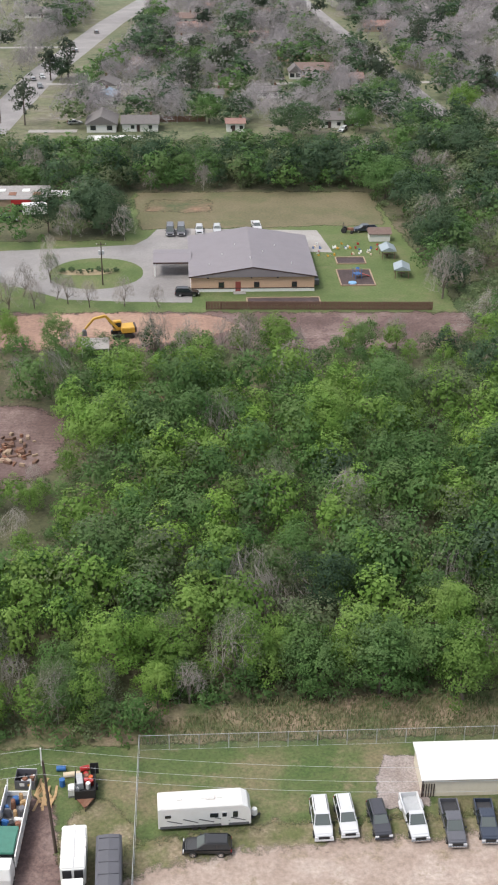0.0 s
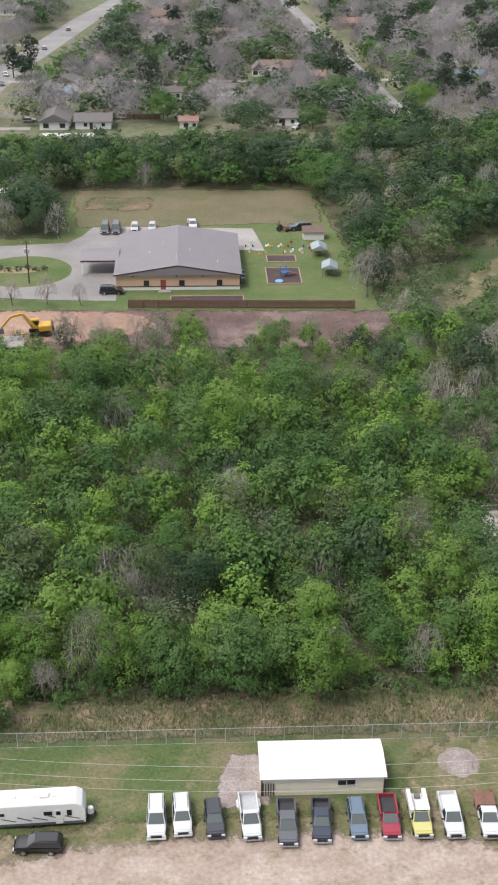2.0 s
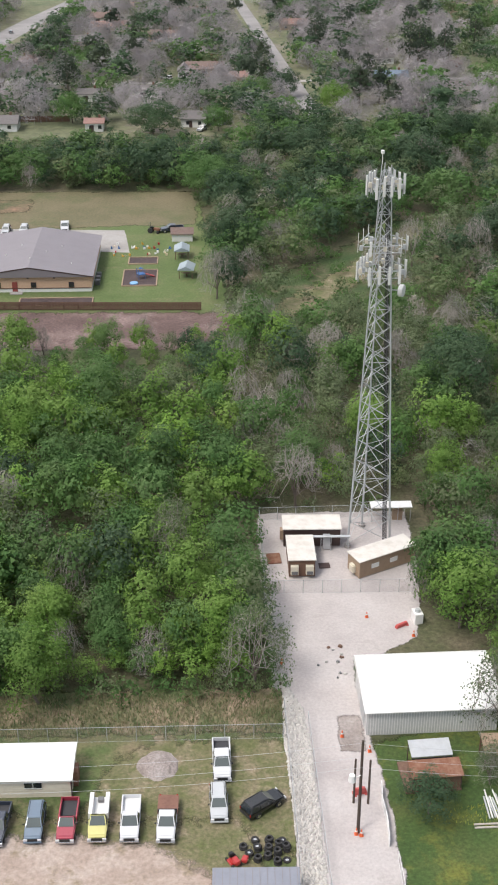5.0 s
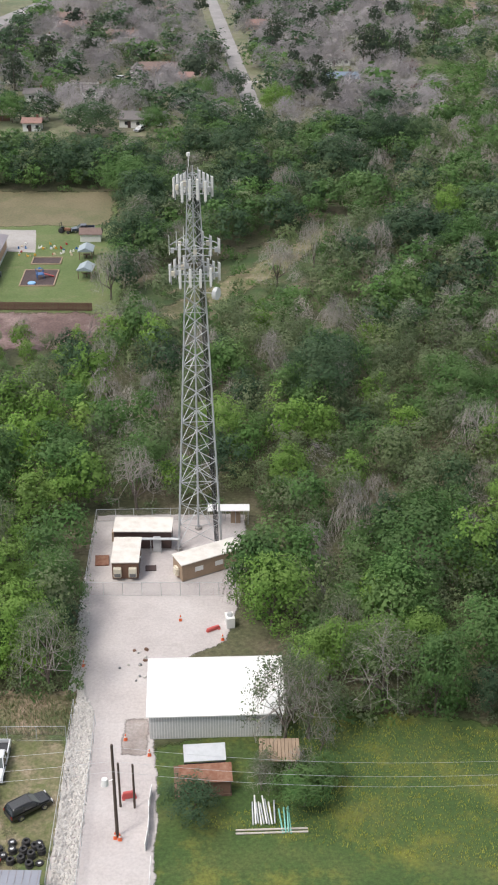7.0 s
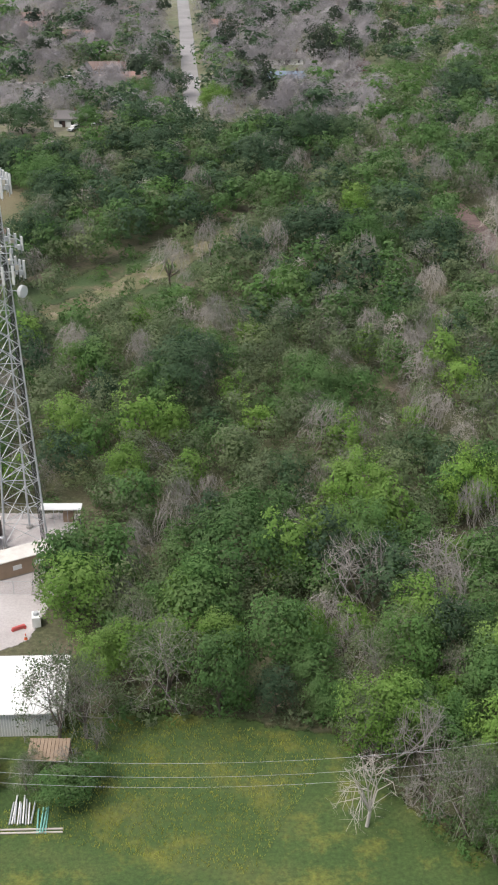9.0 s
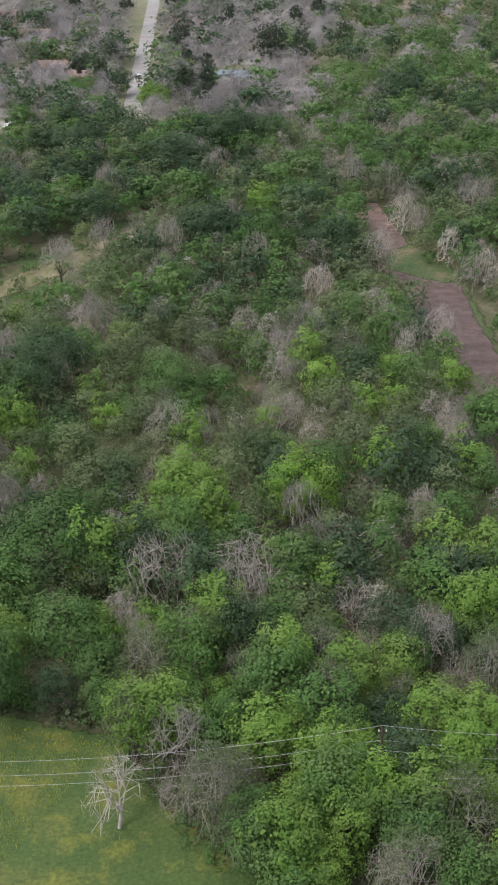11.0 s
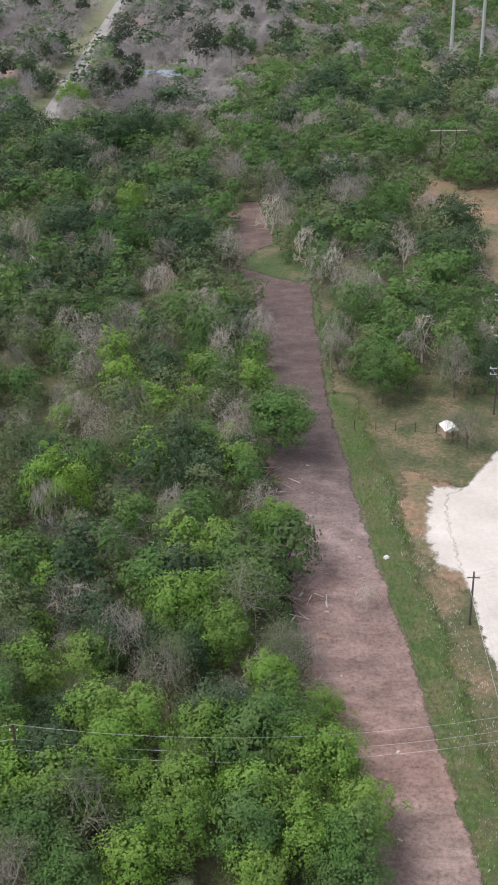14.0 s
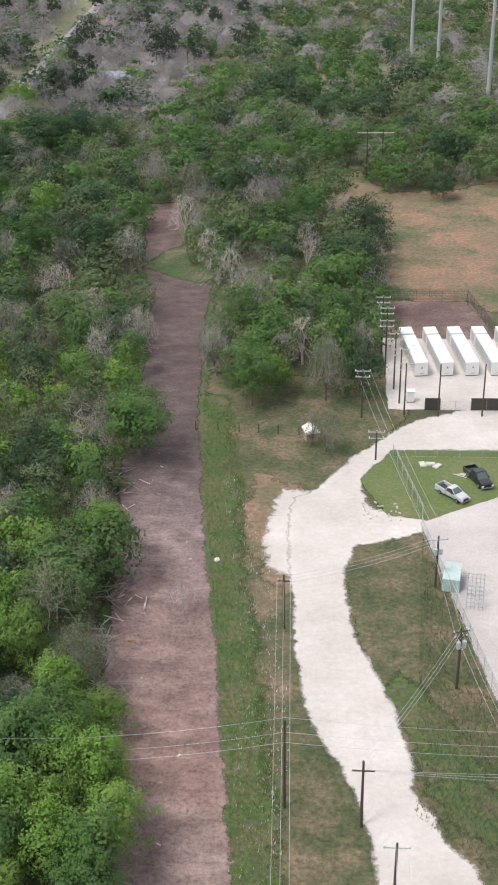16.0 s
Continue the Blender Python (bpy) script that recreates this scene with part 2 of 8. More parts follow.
M["white"] = paint("white_paint", (0.78, 0.77, 0.75), 0.35, wear=0.06, dirt=(0.5, 0.46, 0.4), coat=0.3)
M["steel"] = paint("galvanised_steel", (0.5, 0.51, 0.52), 0.5, 0.25, wear=0.15)
M["steel_dark"] = paint("weathered_steel", (0.2, 0.2, 0.205), 0.5, 0.5)
M["pole_wood"] = paint("weathered_pole_wood", (0.085, 0.062, 0.048), 0.9, wear=0.3)
M["rust"] = paint("rusty_metal", (0.2, 0.085, 0.05), 0.85, wear=0.3, dirt=(0.32, 0.2, 0.14))
M["brown"] = paint("brown_brick", (0.17, 0.095, 0.065), 0.85, wear=0.2, scale=3)
M["tan"] = paint("tan_panel", (0.36, 0.26, 0.18), 0.8, wear=0.15)
M["black"] = paint("black_plastic", (0.02, 0.02, 0.022), 0.5)
M["rubber"] = paint("tyre_rubber", (0.025, 0.025, 0.027), 0.85, wear=0.2, dirt=(0.08, 0.07, 0.06))
M["glass"] = glass("dark_glass")
M["chrome"] = paint("bright_metal", (0.6, 0.6, 0.6), 0.25, 0.9, wear=0.05)
M["wood_fence"] = paint("brown_fence_boards", (0.15, 0.085, 0.06), 0.85, wear=0.3, dirt=(0.24, 0.15, 0.11))
M["dark_panel"] = paint("dark_screen_panel", (0.06, 0.05, 0.045), 0.7)
M["lumber"] = paint("sawn_lumber", (0.5, 0.33, 0.17), 0.8, wear=0.3)
M["grey_roof_dark"] = paint("dark_grey_tarp", (0.1, 0.1, 0.115), 0.55, wear=0.1, scale=0.6)
M["shingle"] = paint("grey_shingles", (0.17, 0.155, 0.15), 0.9, wear=0.3, scale=2)
M["shingle_brown"] = paint("brown_shingles", (0.2, 0.14, 0.12), 0.9, wear=0.3, scale=2)
M["shingle_red"] = paint("faded_red_shingles", (0.3, 0.18, 0.15), 0.9, wear=0.3, scale=2)
M["red"] = paint("red_paint", (0.42, 0.03, 0.03), 0.4, coat=0.3)
M["blue"] = paint("blue_paint", (0.03, 0.13, 0.36), 0.45)
M["yellow"] = paint("yellow_paint", (0.62, 0.36, 0.05), 0.45, wear=0.15)
M["orange"] = paint("orange_plastic", (0.7, 0.13, 0.04), 0.5)
M["teal"] = paint("teal_pipe", (0.22, 0.5, 0.42), 0.5)
M["stone"] = paint("white_riprap", (0.55, 0.52, 0.49), 0.95, wear=0.3, dirt=(0.36, 0.33, 0.3))
M["flower"] = paint("yellow_flowers", (0.42, 0.4, 0.07), 0.8, wear=0.3, dirt=(0.2, 0.26, 0.05), scale=0.4)
M["clay"] = paint("red_clay_spoil", (0.3, 0.17, 0.11), 0.95, wear=0.3)


def chainlink():
    m, nt, b = shader("chain_link_mesh", 0.5, 0.6)
    b.inputs["Base Color"].default_value = (0.4, 0.4, 0.4, 1)
    t = nt.nodes.new("ShaderNodeBsdfTransparent")
    ms = nt.nodes.new("ShaderNodeMixShader")
    ms.inputs[0].default_value = 0.17
    nt.links.new(t.outputs[0], ms.inputs[1])
    nt.links.new(b.outputs[0], ms.inputs[2])
    nt.links.new(ms.outputs[0], nt.nodes["Material Output"].inputs[0])
    return m


M["chainlink"] = chainlink()


# ---- geometry helpers ----
class Geo:
    """Collects simple solids into one mesh."""

    def __init__(self):
        self.v, self.f = [], []

    def add(self, verts, faces):
        n = len(self.v)
        self.v += [tuple(p) for p in verts]
        self.f += [tuple(i + n for i in f) for f in faces]
        return self

    def box(self, x, y, z, sx, sy, sz, rz=0.0, taper=1.0):
        """A box whose base centre is x, y, z."""
        c, s = math.cos(radians(rz)), math.sin(radians(rz))
        out = []
        for k, h in ((1.0, 0.0), (taper, sz)):
            for a, b in ((-1, -1), (1, -1), (1, 1), (-1, 1)):
                dx, dy = a * sx / 2 * k, b * sy / 2 * k
                out.append((x + dx * c - dy * s, y + dx * s + dy * c, z + h))
        return self.add(out, [(3, 2, 1, 0), (4, 5, 6, 7), (0, 1, 5, 4), (1, 2, 6, 5), (2, 3, 7, 6), (3, 0, 4, 7)])

    def rod(self, a, b, r0, r1=None, n=6):
        a, b = Vector(a), Vector(b)
        r1 = r0 if r1 is None else r1
        d = (b - a).normalized()
        u = d.orthogonal().normalized()
        w = d.cross(u)
        out = []
        for p, r in ((a, r0), (b, r1)):
            for i in range(n):
                t = 2 * math.pi * i / n
                out.append(p + u * math.cos(t) * r + w * math.sin(t) * r)
        faces = [(i, (i + 1) % n, n + (i + 1) % n, n + i) for i in range(n)]
        faces += [tuple(range(n - 1, -1, -1)), tuple(range(n, 2 * n))]
        return self.add(out, faces)

    def prism(self, pts, x0, x1):
        """A side profile of (y, z) points, counter-clockwise seen from +x, drawn out from x0 to x1."""
        n = len(pts)
        out = [(x0, y, z) for y, z in pts] + [(x1, y, z) for y, z in pts]
        faces = [(i, n + i, n + (i + 1) % n, (i + 1) % n) for i in range(n)]
        faces += [tuple(range(n)), tuple(range(2 * n - 1, n - 1, -1))]
        return self.add(out, faces)

    def loft(self, rings):
        """Rings of equal length joined into a closed body."""
        n = len(rings[0])
        out = [p for r in rings for p in r]
        faces = []
        for k in range(len(rings) - 1):
            for i in range(n):
                faces.append((k * n + i, k * n + (i + 1) % n, (k + 1) * n + (i + 1) % n, (k + 1) * n + i))
        faces += [tuple(range(n - 1, -1, -1)), tuple((len(rings) - 1) * n + i for i in range(n))]
        return self.add(out, faces)

    def tube(self, pts, r, n=4):
        """One unbroken tube along a line of points."""
        rings = []
        for i, p in enumerate(pts):
            d = (Vector(pts[min(i + 1, len(pts) - 1)]) - Vector(pts[max(i - 1, 0)])).normalized()
            u = d.cross(Vector((0, 0, 1))).normalized()
            w = d.cross(u)
            rings.append([Vector(p) + u * math.cos(2 * math.pi * k / n) * r + w * math.sin(2 * math.pi * k / n) * r for k in range(n)])
        return self.loft(rings)

    def mesh(self, name, mat, bevel=0.0, smooth=False):
        me = bpy.data.meshes.new(name)
        me.from_pydata(self.v, [], self.f)
        bm = bmesh.new()
        bm.from_mesh(me)
        bmesh.ops.recalc_face_normals(bm, faces=bm.faces)
        if bevel:
            es = [e for e in bm.edges if len(e.link_faces) == 2 and e.calc_face_angle(0) > 0.5]
            bmesh.ops.bevel(bm, geom=es, offset=bevel, segments=2 if bevel > 0.055 else 1, affect="EDGES", clamp_overlap=True)
        bm.to_mesh(me)
        bm.free()
        if smooth:
            me.shade_smooth()
        me.materials.append(mat)
        return me


def part(name, g, mat, parent, label="", bevel=0.0, smooth=False):
    ob = new(name, g.mesh(name, M[mat] if isinstance(mat, str) else mat, bevel, smooth))
    ob.parent = parent
    if label:
        ob["label"] = label
    return ob


def thing(name, x, y, z=0.0, rz=0.0, label="", category="", group="", kind=""):
    ob = new(name)
    ob.empty_display_size = 0.3
    ob.matrix_basis = pose(x, y, z, 0, 0, rz)
    return tagged(ob, label, category, group, kind)


def solid(name, g, mat, x=0, y=0, z=0, rz=0, label="", category="", group="", kind="", bevel=0.0, smooth=False):
    ob = new(name, g.mesh(name, M[mat] if isinstance(mat, str) else mat, bevel, smooth))
    ob.matrix_basis = pose(x, y, z, 0, 0, rz)
    return tagged(ob, label, category, group, kind)


def gz(y):
    """The land falls very gently beyond the church lawn."""
    return -0.03 * max(0.0, y - 336.0)


def inside(x, y, poly):
    hit, n = False, len(poly)
    for i in range(n):
        (x0, y0), (x1, y1) = poly[i], poly[i - 1]
        if (y0 > y) != (y1 > y) and x < (x1 - x0) * (y - y0) / (y1 - y0) + x0:
            hit = not hit
    return hit


def ragged(poly, amp, step, seed=0.0):
    """A polygon's outline cut into short steps and pushed about by noise."""
    out, n = [], len(poly)
    for i in range(n):
        a, b = Vector(poly[i]), Vector(poly[(i + 1) % n])
        d = b - a
        k = max(1, int(d.length / step))
        nrm = Vector((d.y, -d.x)).normalized()
        for j in range(k):
            p = a + d * (j / k)
            w = noise.noise((p.x * 0.25 + seed, p.y * 0.25, 0)) * 1.0 + noise.noise((p.x * 0.9, p.y * 0.9, seed)) * 0.6 + noise.noise((p.x * 2.6, p.y * 2.6, seed)) * 0.3
            p = p + nrm * w * amp
            out.append((p.x, p.y))
    return out


def soft(mat):
    """The same cover, thinning out raggedly where its rim meets the grass."""
    key = mat + "_rim"
    if key not in M:
        m = M[mat].copy()
        m.name = M[mat].name + "_rim"
        nt = m.node_tree
        at = nt.nodes.new("ShaderNodeAttribute")
        at.attribute_name = "cover"
        n = noise_out(nt, 0.9, 9, 0.72, place(nt))
        k = nt.nodes.new("ShaderNodeMath")
        k.operation, k.inputs[1].default_value, k.inputs[2].default_value = "MULTIPLY_ADD", 2.0, -2.0
        nt.links.new(at.outputs["Fac"], k.inputs[0])
        s = nt.nodes.new("ShaderNodeMath")
        s.operation, s.inputs[1].default_value = "MULTIPLY_ADD", 3.0
        nt.links.new(n, s.inputs[0])
        nt.links.new(k.outputs[0], s.inputs[2])
        f = ramp(nt, s.outputs[0], [(0.1, (0, 0, 0)), (0.9, (1, 1, 1))])
        t = nt.nodes.new("ShaderNodeBsdfTransparent")
        ms = nt.nodes.new("ShaderNodeMixShader")
        nt.links.new(f, ms.inputs[0])
        nt.links.new(t.outputs[0], ms.inputs[1])
        nt.links.new(nt.nodes["Principled BSDF"].outputs[0], ms.inputs[2])
        nt.links.new(ms.outputs[0], nt.nodes["Material Output"].inputs[0])
        M[key] = m
    return M[key]


def patch(name, poly, mat, z=0.03, amp=0.4, step=0.5, label="", category="", rim=None):
    """A flat cover lying on the ground; its uneven rim thins out over the width rim."""
    area = sum(poly[i - 1][0] * poly[i][1] - poly[i][0] * poly[i - 1][1] for i in range(len(poly)))
    if area < 0:
        poly = poly[::-1]
    rim = amp * 2.2 if rim is None else rim
    pts = ragged(poly, amp, step, len(name) * 1.7 + z * 10) if amp else list(poly)
    bm = bmesh.new()
    lay = bm.verts.layers.float.new("cover")
    vs = [bm.verts.new((x, y, gz(y) + z)) for x, y in pts]
    n = len(vs)
    es = [bm.edges.new((vs[i], vs[(i + 1) % n])) for i in range(n)]
    bmesh.ops.triangle_fill(bm, edges=es, use_beauty=True, use_dissolve=False)
    outer = []
    if rim > 0.3:
        for i in range(n):
            a, b = Vector(pts[(i - 6) % n]), Vector(pts[(i + 6) % n])
            d = (b - a).normalized()
            x, y = pts[i][0] + d.y * rim, pts[i][1] - d.x * rim
            outer.append(bm.verts.new((x, y, gz(y) + z - 0.006)))
        for i in range(n):
            bm.faces.new((vs[i], outer[i], outer[(i + 1) % n], vs[(i + 1) % n]))
    bm.normal_update()
    for f in bm.faces:
        if f.normal.z < 0:
            f.normal_flip()
    for v in vs:
        v[lay] = 1.0
    me = bpy.data.meshes.new(name)
    bm.to_mesh(me)
    bm.free()
    me.materials.append(soft(mat) if outer else M[mat])
    return tagged(new(name, me), label, category, "", "structure")


def ribbon(name, line, widths, mat, z=0.03, amp=0.3, label="", category="", step=0.7):
    """A road or track along a line of (x, y), with a width at each point."""
    left, right = [], []
    for i, (x, y) in enumerate(line):
        a, b = Vector(line[max(0, i - 1)]), Vector(line[min(len(line) - 1, i + 1)])
        d = (b - a).normalized()
        w = widths[i] / 2 if hasattr(widths, "__len__") else widths / 2
        left.append((x - d.y * w, y + d.x * w))
        right.append((x + d.y * w, y - d.x * w))
    return patch(name, left + right[::-1], mat, z, amp, step, label, category)



# ---- ground: one sheet to the horizon, with the covers that lie on it ----
ground_mesh = bpy.data.meshes.new("ground")
gx, gy = [-4000, -60, 260, 4000], [-4000, 60, 336, 4000]
ground_mesh.from_pydata([(x, y, gz(y)) for y in gy for x in gx], [], [(r * 4 + c, r * 4 + c + 1, r * 4 + c + 5, r * 4 + c + 4) for r in range(3) for c in range(3)])
ground_mesh.materials.append(M["woodfloor"])
tagged(new("ground", ground_mesh), "dark woodland floor with leaf litter and low weeds", "ground", "", "structure")

TRAIL = [(180.6, 70), (179.5, 86), (178.4, 94), (177.5, 100), (175.9, 107.5), (174.5, 115.5), (173.8, 124), (172.6, 132.5), (171.6, 139), (170.7, 147), (169.5, 156.5), (168.2, 167), (167.2, 178), (166.5, 190.5), (165.7, 210), (164.2, 226), (163.2, 241.5),
         (158.8, 252), (157.4, 258), (155.6, 274), (152.2, 300)]
TRAIL_W = [10.2, 10.2, 10.2, 10.4, 11.4, 12.6, 11.6, 11.3, 11, 10.8, 11, 11, 10.2, 9.4, 9.2, 9.8, 11, 9, 7.4, 8.4, 7]
YARD = [(-34, 60), (57.5, 60), (57.5, 104), (-34, 104)]
DRIVE = [(60, 60), (67.2, 60), (66.9, 95), (66, 104), (66, 116), (74, 121.5), (76, 131), (77, 151), (55.8, 151), (55.8, 131), (57.3, 114), (59.3, 108)]
FIELD = [(66.5, 60), (140, 60), (128, 83), (119, 91), (111, 103), (95, 107), (80, 107), (66.8, 101)]
STRIP = [(184, 60), (172, 192), (206, 188), (200, 170), (188, 160), (187, 143), (192, 113), (199, 86), (199, 60)]
CLAY = [(-80, 212.5), (-20, 213.5), (42, 212), (51, 216), (53, 227.5), (-6, 229), (-80, 231)]
CHURCH_LAWN = [(-80, 229), (-6, 229), (52, 227.5), (51, 250), (47, 285), (45.5, 311), (-15, 312), (-16, 274), (-80, 274)]
ROAD = [(199.2, 60), (199.6, 86.1), (199, 92.3), (197.7, 98.5), (195.4, 103.4), (192.5, 110.5), (191.4, 117.4), (190.8, 125), (190.2, 134.6), (189.4, 142), (189, 150), (189.6, 157), (193, 159.8), (196.2, 166), (201.3, 173.8), (208.5, 182.2), (216.9, 186.5),
        (260, 187), (260, 173), (220.2, 172.7), (204.3, 172), (198.4, 162.5), (198.6, 156), (200, 154), (207.6, 152.6), (207, 149), (197, 145), (195.5, 138.8), (195.8, 131.2), (197.1, 123.1), (200.1, 114.8), (202.3, 105.5), (202.5, 98.8), (205.2, 92), (207.8, 88.8), (213, 60)]
EAST_PAD = [(207.2, 151), (213.6, 112.4), (224, 60), (300, 60), (300, 170), (260, 168), (218.5, 158.5)]
EAST_GRASS = [(214, 60), (208.6, 86.6), (203.9, 95.6), (201.8, 111.9), (198.2, 124.2), (196.4, 138.8), (196.4, 145), (207, 148.6), (213.4, 112.4), (222, 60)]
TRUCK_GRASS = [(198.9, 163), (202.7, 153.4), (208, 152), (218.5, 158.5), (260, 168), (260, 173), (220.2, 172.7), (204.3, 172)]
BATTERY = [(204, 187), (235, 187), (235, 217), (225, 217), (203.8, 236), (203.9, 216)]
DRYFIELD = [(203, 238), (222, 237), (250, 214), (320, 214), (320, 330), (240, 322), (226, 312), (207, 308), (200, 330), (192, 334), (196, 300), (201, 270)]

patch("yard_grass", YARD, "lawn", 0.02, 0.5, 1.0, "patchy mown grass of the vehicle yard", "grass")
patch("verge", [(-34, 104), (57.6, 104), (57.6, 110.5), (30, 111.5), (5, 110), (-8, 111.5), (-34, 108)], "verge", 0.015, 1.0, 0.8, "rough tall verge of dry and green grass", "grass")
patch("worn_ground", [(-9, 60), (52, 60), (53, 84), (50, 90.5), (40, 90), (28, 91.2), (12, 90.8), (-3, 90), (-9, 88.5)], "worn", 0.035, 0.8, 0.5, "worn grass giving way to bare earth", "ground", 3.0)
patch("dirt_lot", [(-8.5, 60), (50, 60), (47.5, 83), (41, 87), (28, 88.2), (14, 88.4), (2, 87), (-8.5, 84.5)], "dirt", 0.05, 0.8, 0.4, "pale bare dirt of the vehicle lot", "dirt lot", 3.0)
patch("yard_track", [(-25, 60), (-17.2, 60), (-16.9, 88), (-18, 95.5), (-20.5, 97), (-25, 92)], "trail", 0.035, 0.7, 0.4, "muddy brown wheel track in the junk yard", "track")
patch("yard_track", [(-16.5, 84), (-9.5, 84), (-9.6, 93), (-13, 95.5), (-15.6, 91)], "worn", 0.03, 0.8, 0.4, "worn stony earth beside the trucks", "ground")
patch("gravel_apron", [(16.6, 94), (21.4, 94.2), (21.5, 101), (18.2, 101.3), (17.2, 98)], "heap_gravel", 0.04, 0.4, 0.3, "grey gravel apron by the shed", "gravel")
patch("worn_ground", [(36, 90), (57, 88), (57, 101), (44, 102), (38, 98)], "worn", 0.03, 1.6, 0.5, "yellowed worn grass", "ground")
patch("drive", DRIVE, "gravel", 0.045, 0.3, 0.5, "pale crushed gravel drive to the mast compound", "drive")
patch("drive_stain", [(63.2, 101.6), (65.2, 101.4), (65.2, 106.6), (63.4, 106.4)], "stain", 0.058, 0.2, 0.4, "damp brown stain on the gravel drive", "stain", 0.9)
patch("drive_edge", [(66.5, 106.5), (76, 109), (75, 117), (66.5, 116.5)], "scrub", 0.06, 0.5, 0.4, "weedy grass at the edge of the drive", "grass")
patch("meadow", FIELD, "meadow", 0.025, 0.8, 0.6, "lush green meadow with yellow flowers", "meadow")
ribbon("trail_edge", TRAIL, [w + 2.0 for w in TRAIL_W], "scrub", 0.03, 0.9, "trampled weeds along the cleared track", "ground", 0.5)
ribbon("trail", TRAIL, TRAIL_W, "track", 0.05, 0.55, "cleared track of red-brown mulch and pinkish bare earth", "track", 0.4)
patch("trail_weed_patch", [(154.5, 254), (166, 245.5), (169, 249), (166, 262), (161, 268), (157, 264)], "scrub", 0.075, 0.9, 0.8, "green weeds growing over the track", "weeds", 2.0)
patch("roadside_grass", [(184, 60), (174, 176), (170.5, 200), (207, 198), (206, 186), (200, 170), (192, 160), (191, 143), (194, 113), (201, 86), (201, 60)], "roadside", 0.014, 0.8, 0.6, "rough roadside grass with bare patches", "grass")
patch("weed_band", [(184.8, 60), (184.8, 86), (183, 100), (181.6, 112), (179.4, 128), (177.4, 140), (175.4, 156), (173.2, 176), (172.4, 190), (175.4, 190), (177, 172), (179, 156), (181.2, 140), (183.2, 128), (185, 112), (187, 98), (188.6, 86), (188.6, 60)], "rank", 0.04, 1.5, 0.8, "band of rank green weeds beside the track", "weeds", 3.0)
patch("roadside_grass", EAST_GRASS, "roadside", 0.02, 0.5, 0.6, "rough dark grass between road and fence", "grass")
patch("sandy_shoulder", [(186, 139), (189, 134), (191, 150), (191, 158), (187.5, 160), (184.5, 163), (183.5, 152), (184, 145)], "drygrass", 0.034, 1.6, 0.8, "sandy worn shoulder of the road", "ground", 3.0)
patch("caliche_spill", [(186.8, 141), (189, 138), (193, 150), (193, 158), (188, 158.6), (186.6, 150)], "caliche", 0.042, 1.2, 0.7, "thin pale spill of caliche over the grass", "ground", 2.4)
patch("caliche_road", ROAD, "caliche", 0.055, 0.45, 0.9, "bright white caliche road", "road", 1.3)
patch("weed_band", [(202.6, 117), (206.5, 110), (210, 100), (212, 92), (208.5, 93), (205, 100), (204, 108), (201.8, 114)], "rank", 0.032, 1.0, 0.6, "rank green weeds beside the road", "weeds", 2.0)
patch("east_pad", EAST_PAD, "gravel", 0.06, 0.25, 0.5, "pale gravel yard behind the fence", "gravel yard")
patch("truck_lawn", TRUCK_GRASS, "green_lawn", 0.06, 0.4, 0.4, "mown green grass beside the road", "grass")
patch("battery_yard", BATTERY, "caliche", 0.06, 0.2, 0.5, "white gravel yard of the battery site", "gravel yard")
patch("battery_spoil", [(204.2, 217), (225, 217), (221, 235.5), (204.2, 235)], "trail", 0.08, 0.3, 0.4, "reddish bare soil inside the fence", "soil")
patch("dry_field", DRYFIELD, "drygrass", 0.02, 2.0, 1.2, "dry brown grass field", "field")
patch("cleared_clay", CLAY, "trail", 0.03, 1.2, 0.6, "freshly cleared brown soil", "soil")
patch("red_clay", [(-50, 215), (-22, 214.5), (-2, 217), (6, 222), (2, 228), (-30, 229.5), (-46, 226)], "redclay", 0.05, 1.2, 0.5, "orange-red exposed clay", "clay")
patch("debris_ground", [(-40, 158), (-25, 166), (-23.5, 182), (-28, 187), (-45, 190)], "trail", 0.03, 1.2, 0.5, "bare reddish ground at the debris heap", "soil")
patch("church_lawn", CHURCH_LAWN, "green_lawn", 0.02, 0.8, 0.8, "mown lawn round the church hall", "lawn")
patch("back_lawn", [(-13.5, 300), (-12, 283.5), (45, 286), (45.2, 311), (-14.2, 312)], "tired_lawn", 0.035, 1.0, 0.8, "sun-dried brownish lawn", "lawn")
patch("car_park", [(-80, 270), (-44, 268), (-25, 270), (-14, 271.5), (-11, 276), (-9, 282.5), (-1, 283), (-1.2, 242), (-1.4, 235.6), (-14, 236.5), (-27, 238), (-42, 248.5), (-80, 262)], "asphalt", 0.05, 0.15, 0.6, "sun-bleached asphalt drive and car park", "car park")
patch("oval_lawn", [(-21.8 + 10.2 * math.cos(a / 20 * math.pi), 253.2 + 9.6 * math.sin(a / 20 * math.pi)) for a in range(40)], "green_lawn", 0.07, 0.1, 0.6, "oval lawn inside the drive", "lawn")
patch("flower_bed", [(-24.2 + 5.6 * math.cos(a / 12 * math.pi), 253.6 + 1.5 * math.sin(a / 12 * math.pi)) for a in range(24)], "flowerbed", 0.09, 0.3, 0.4, "straw mulched flower bed", "flower bed")
patch("rear_slab", [(-1, 266), (24, 266), (31.1, 265.1), (29, 281), (-1, 283)], "concrete", 0.06, 0.1, 0.6, "pale concrete slab behind the hall", "slab")
patch("red_soil", [(-11, 298), (2, 297), (3, 304), (-10, 305)], "drygrass", 0.05, 1.4, 0.6, "reddish bare patch in the lawn", "soil")
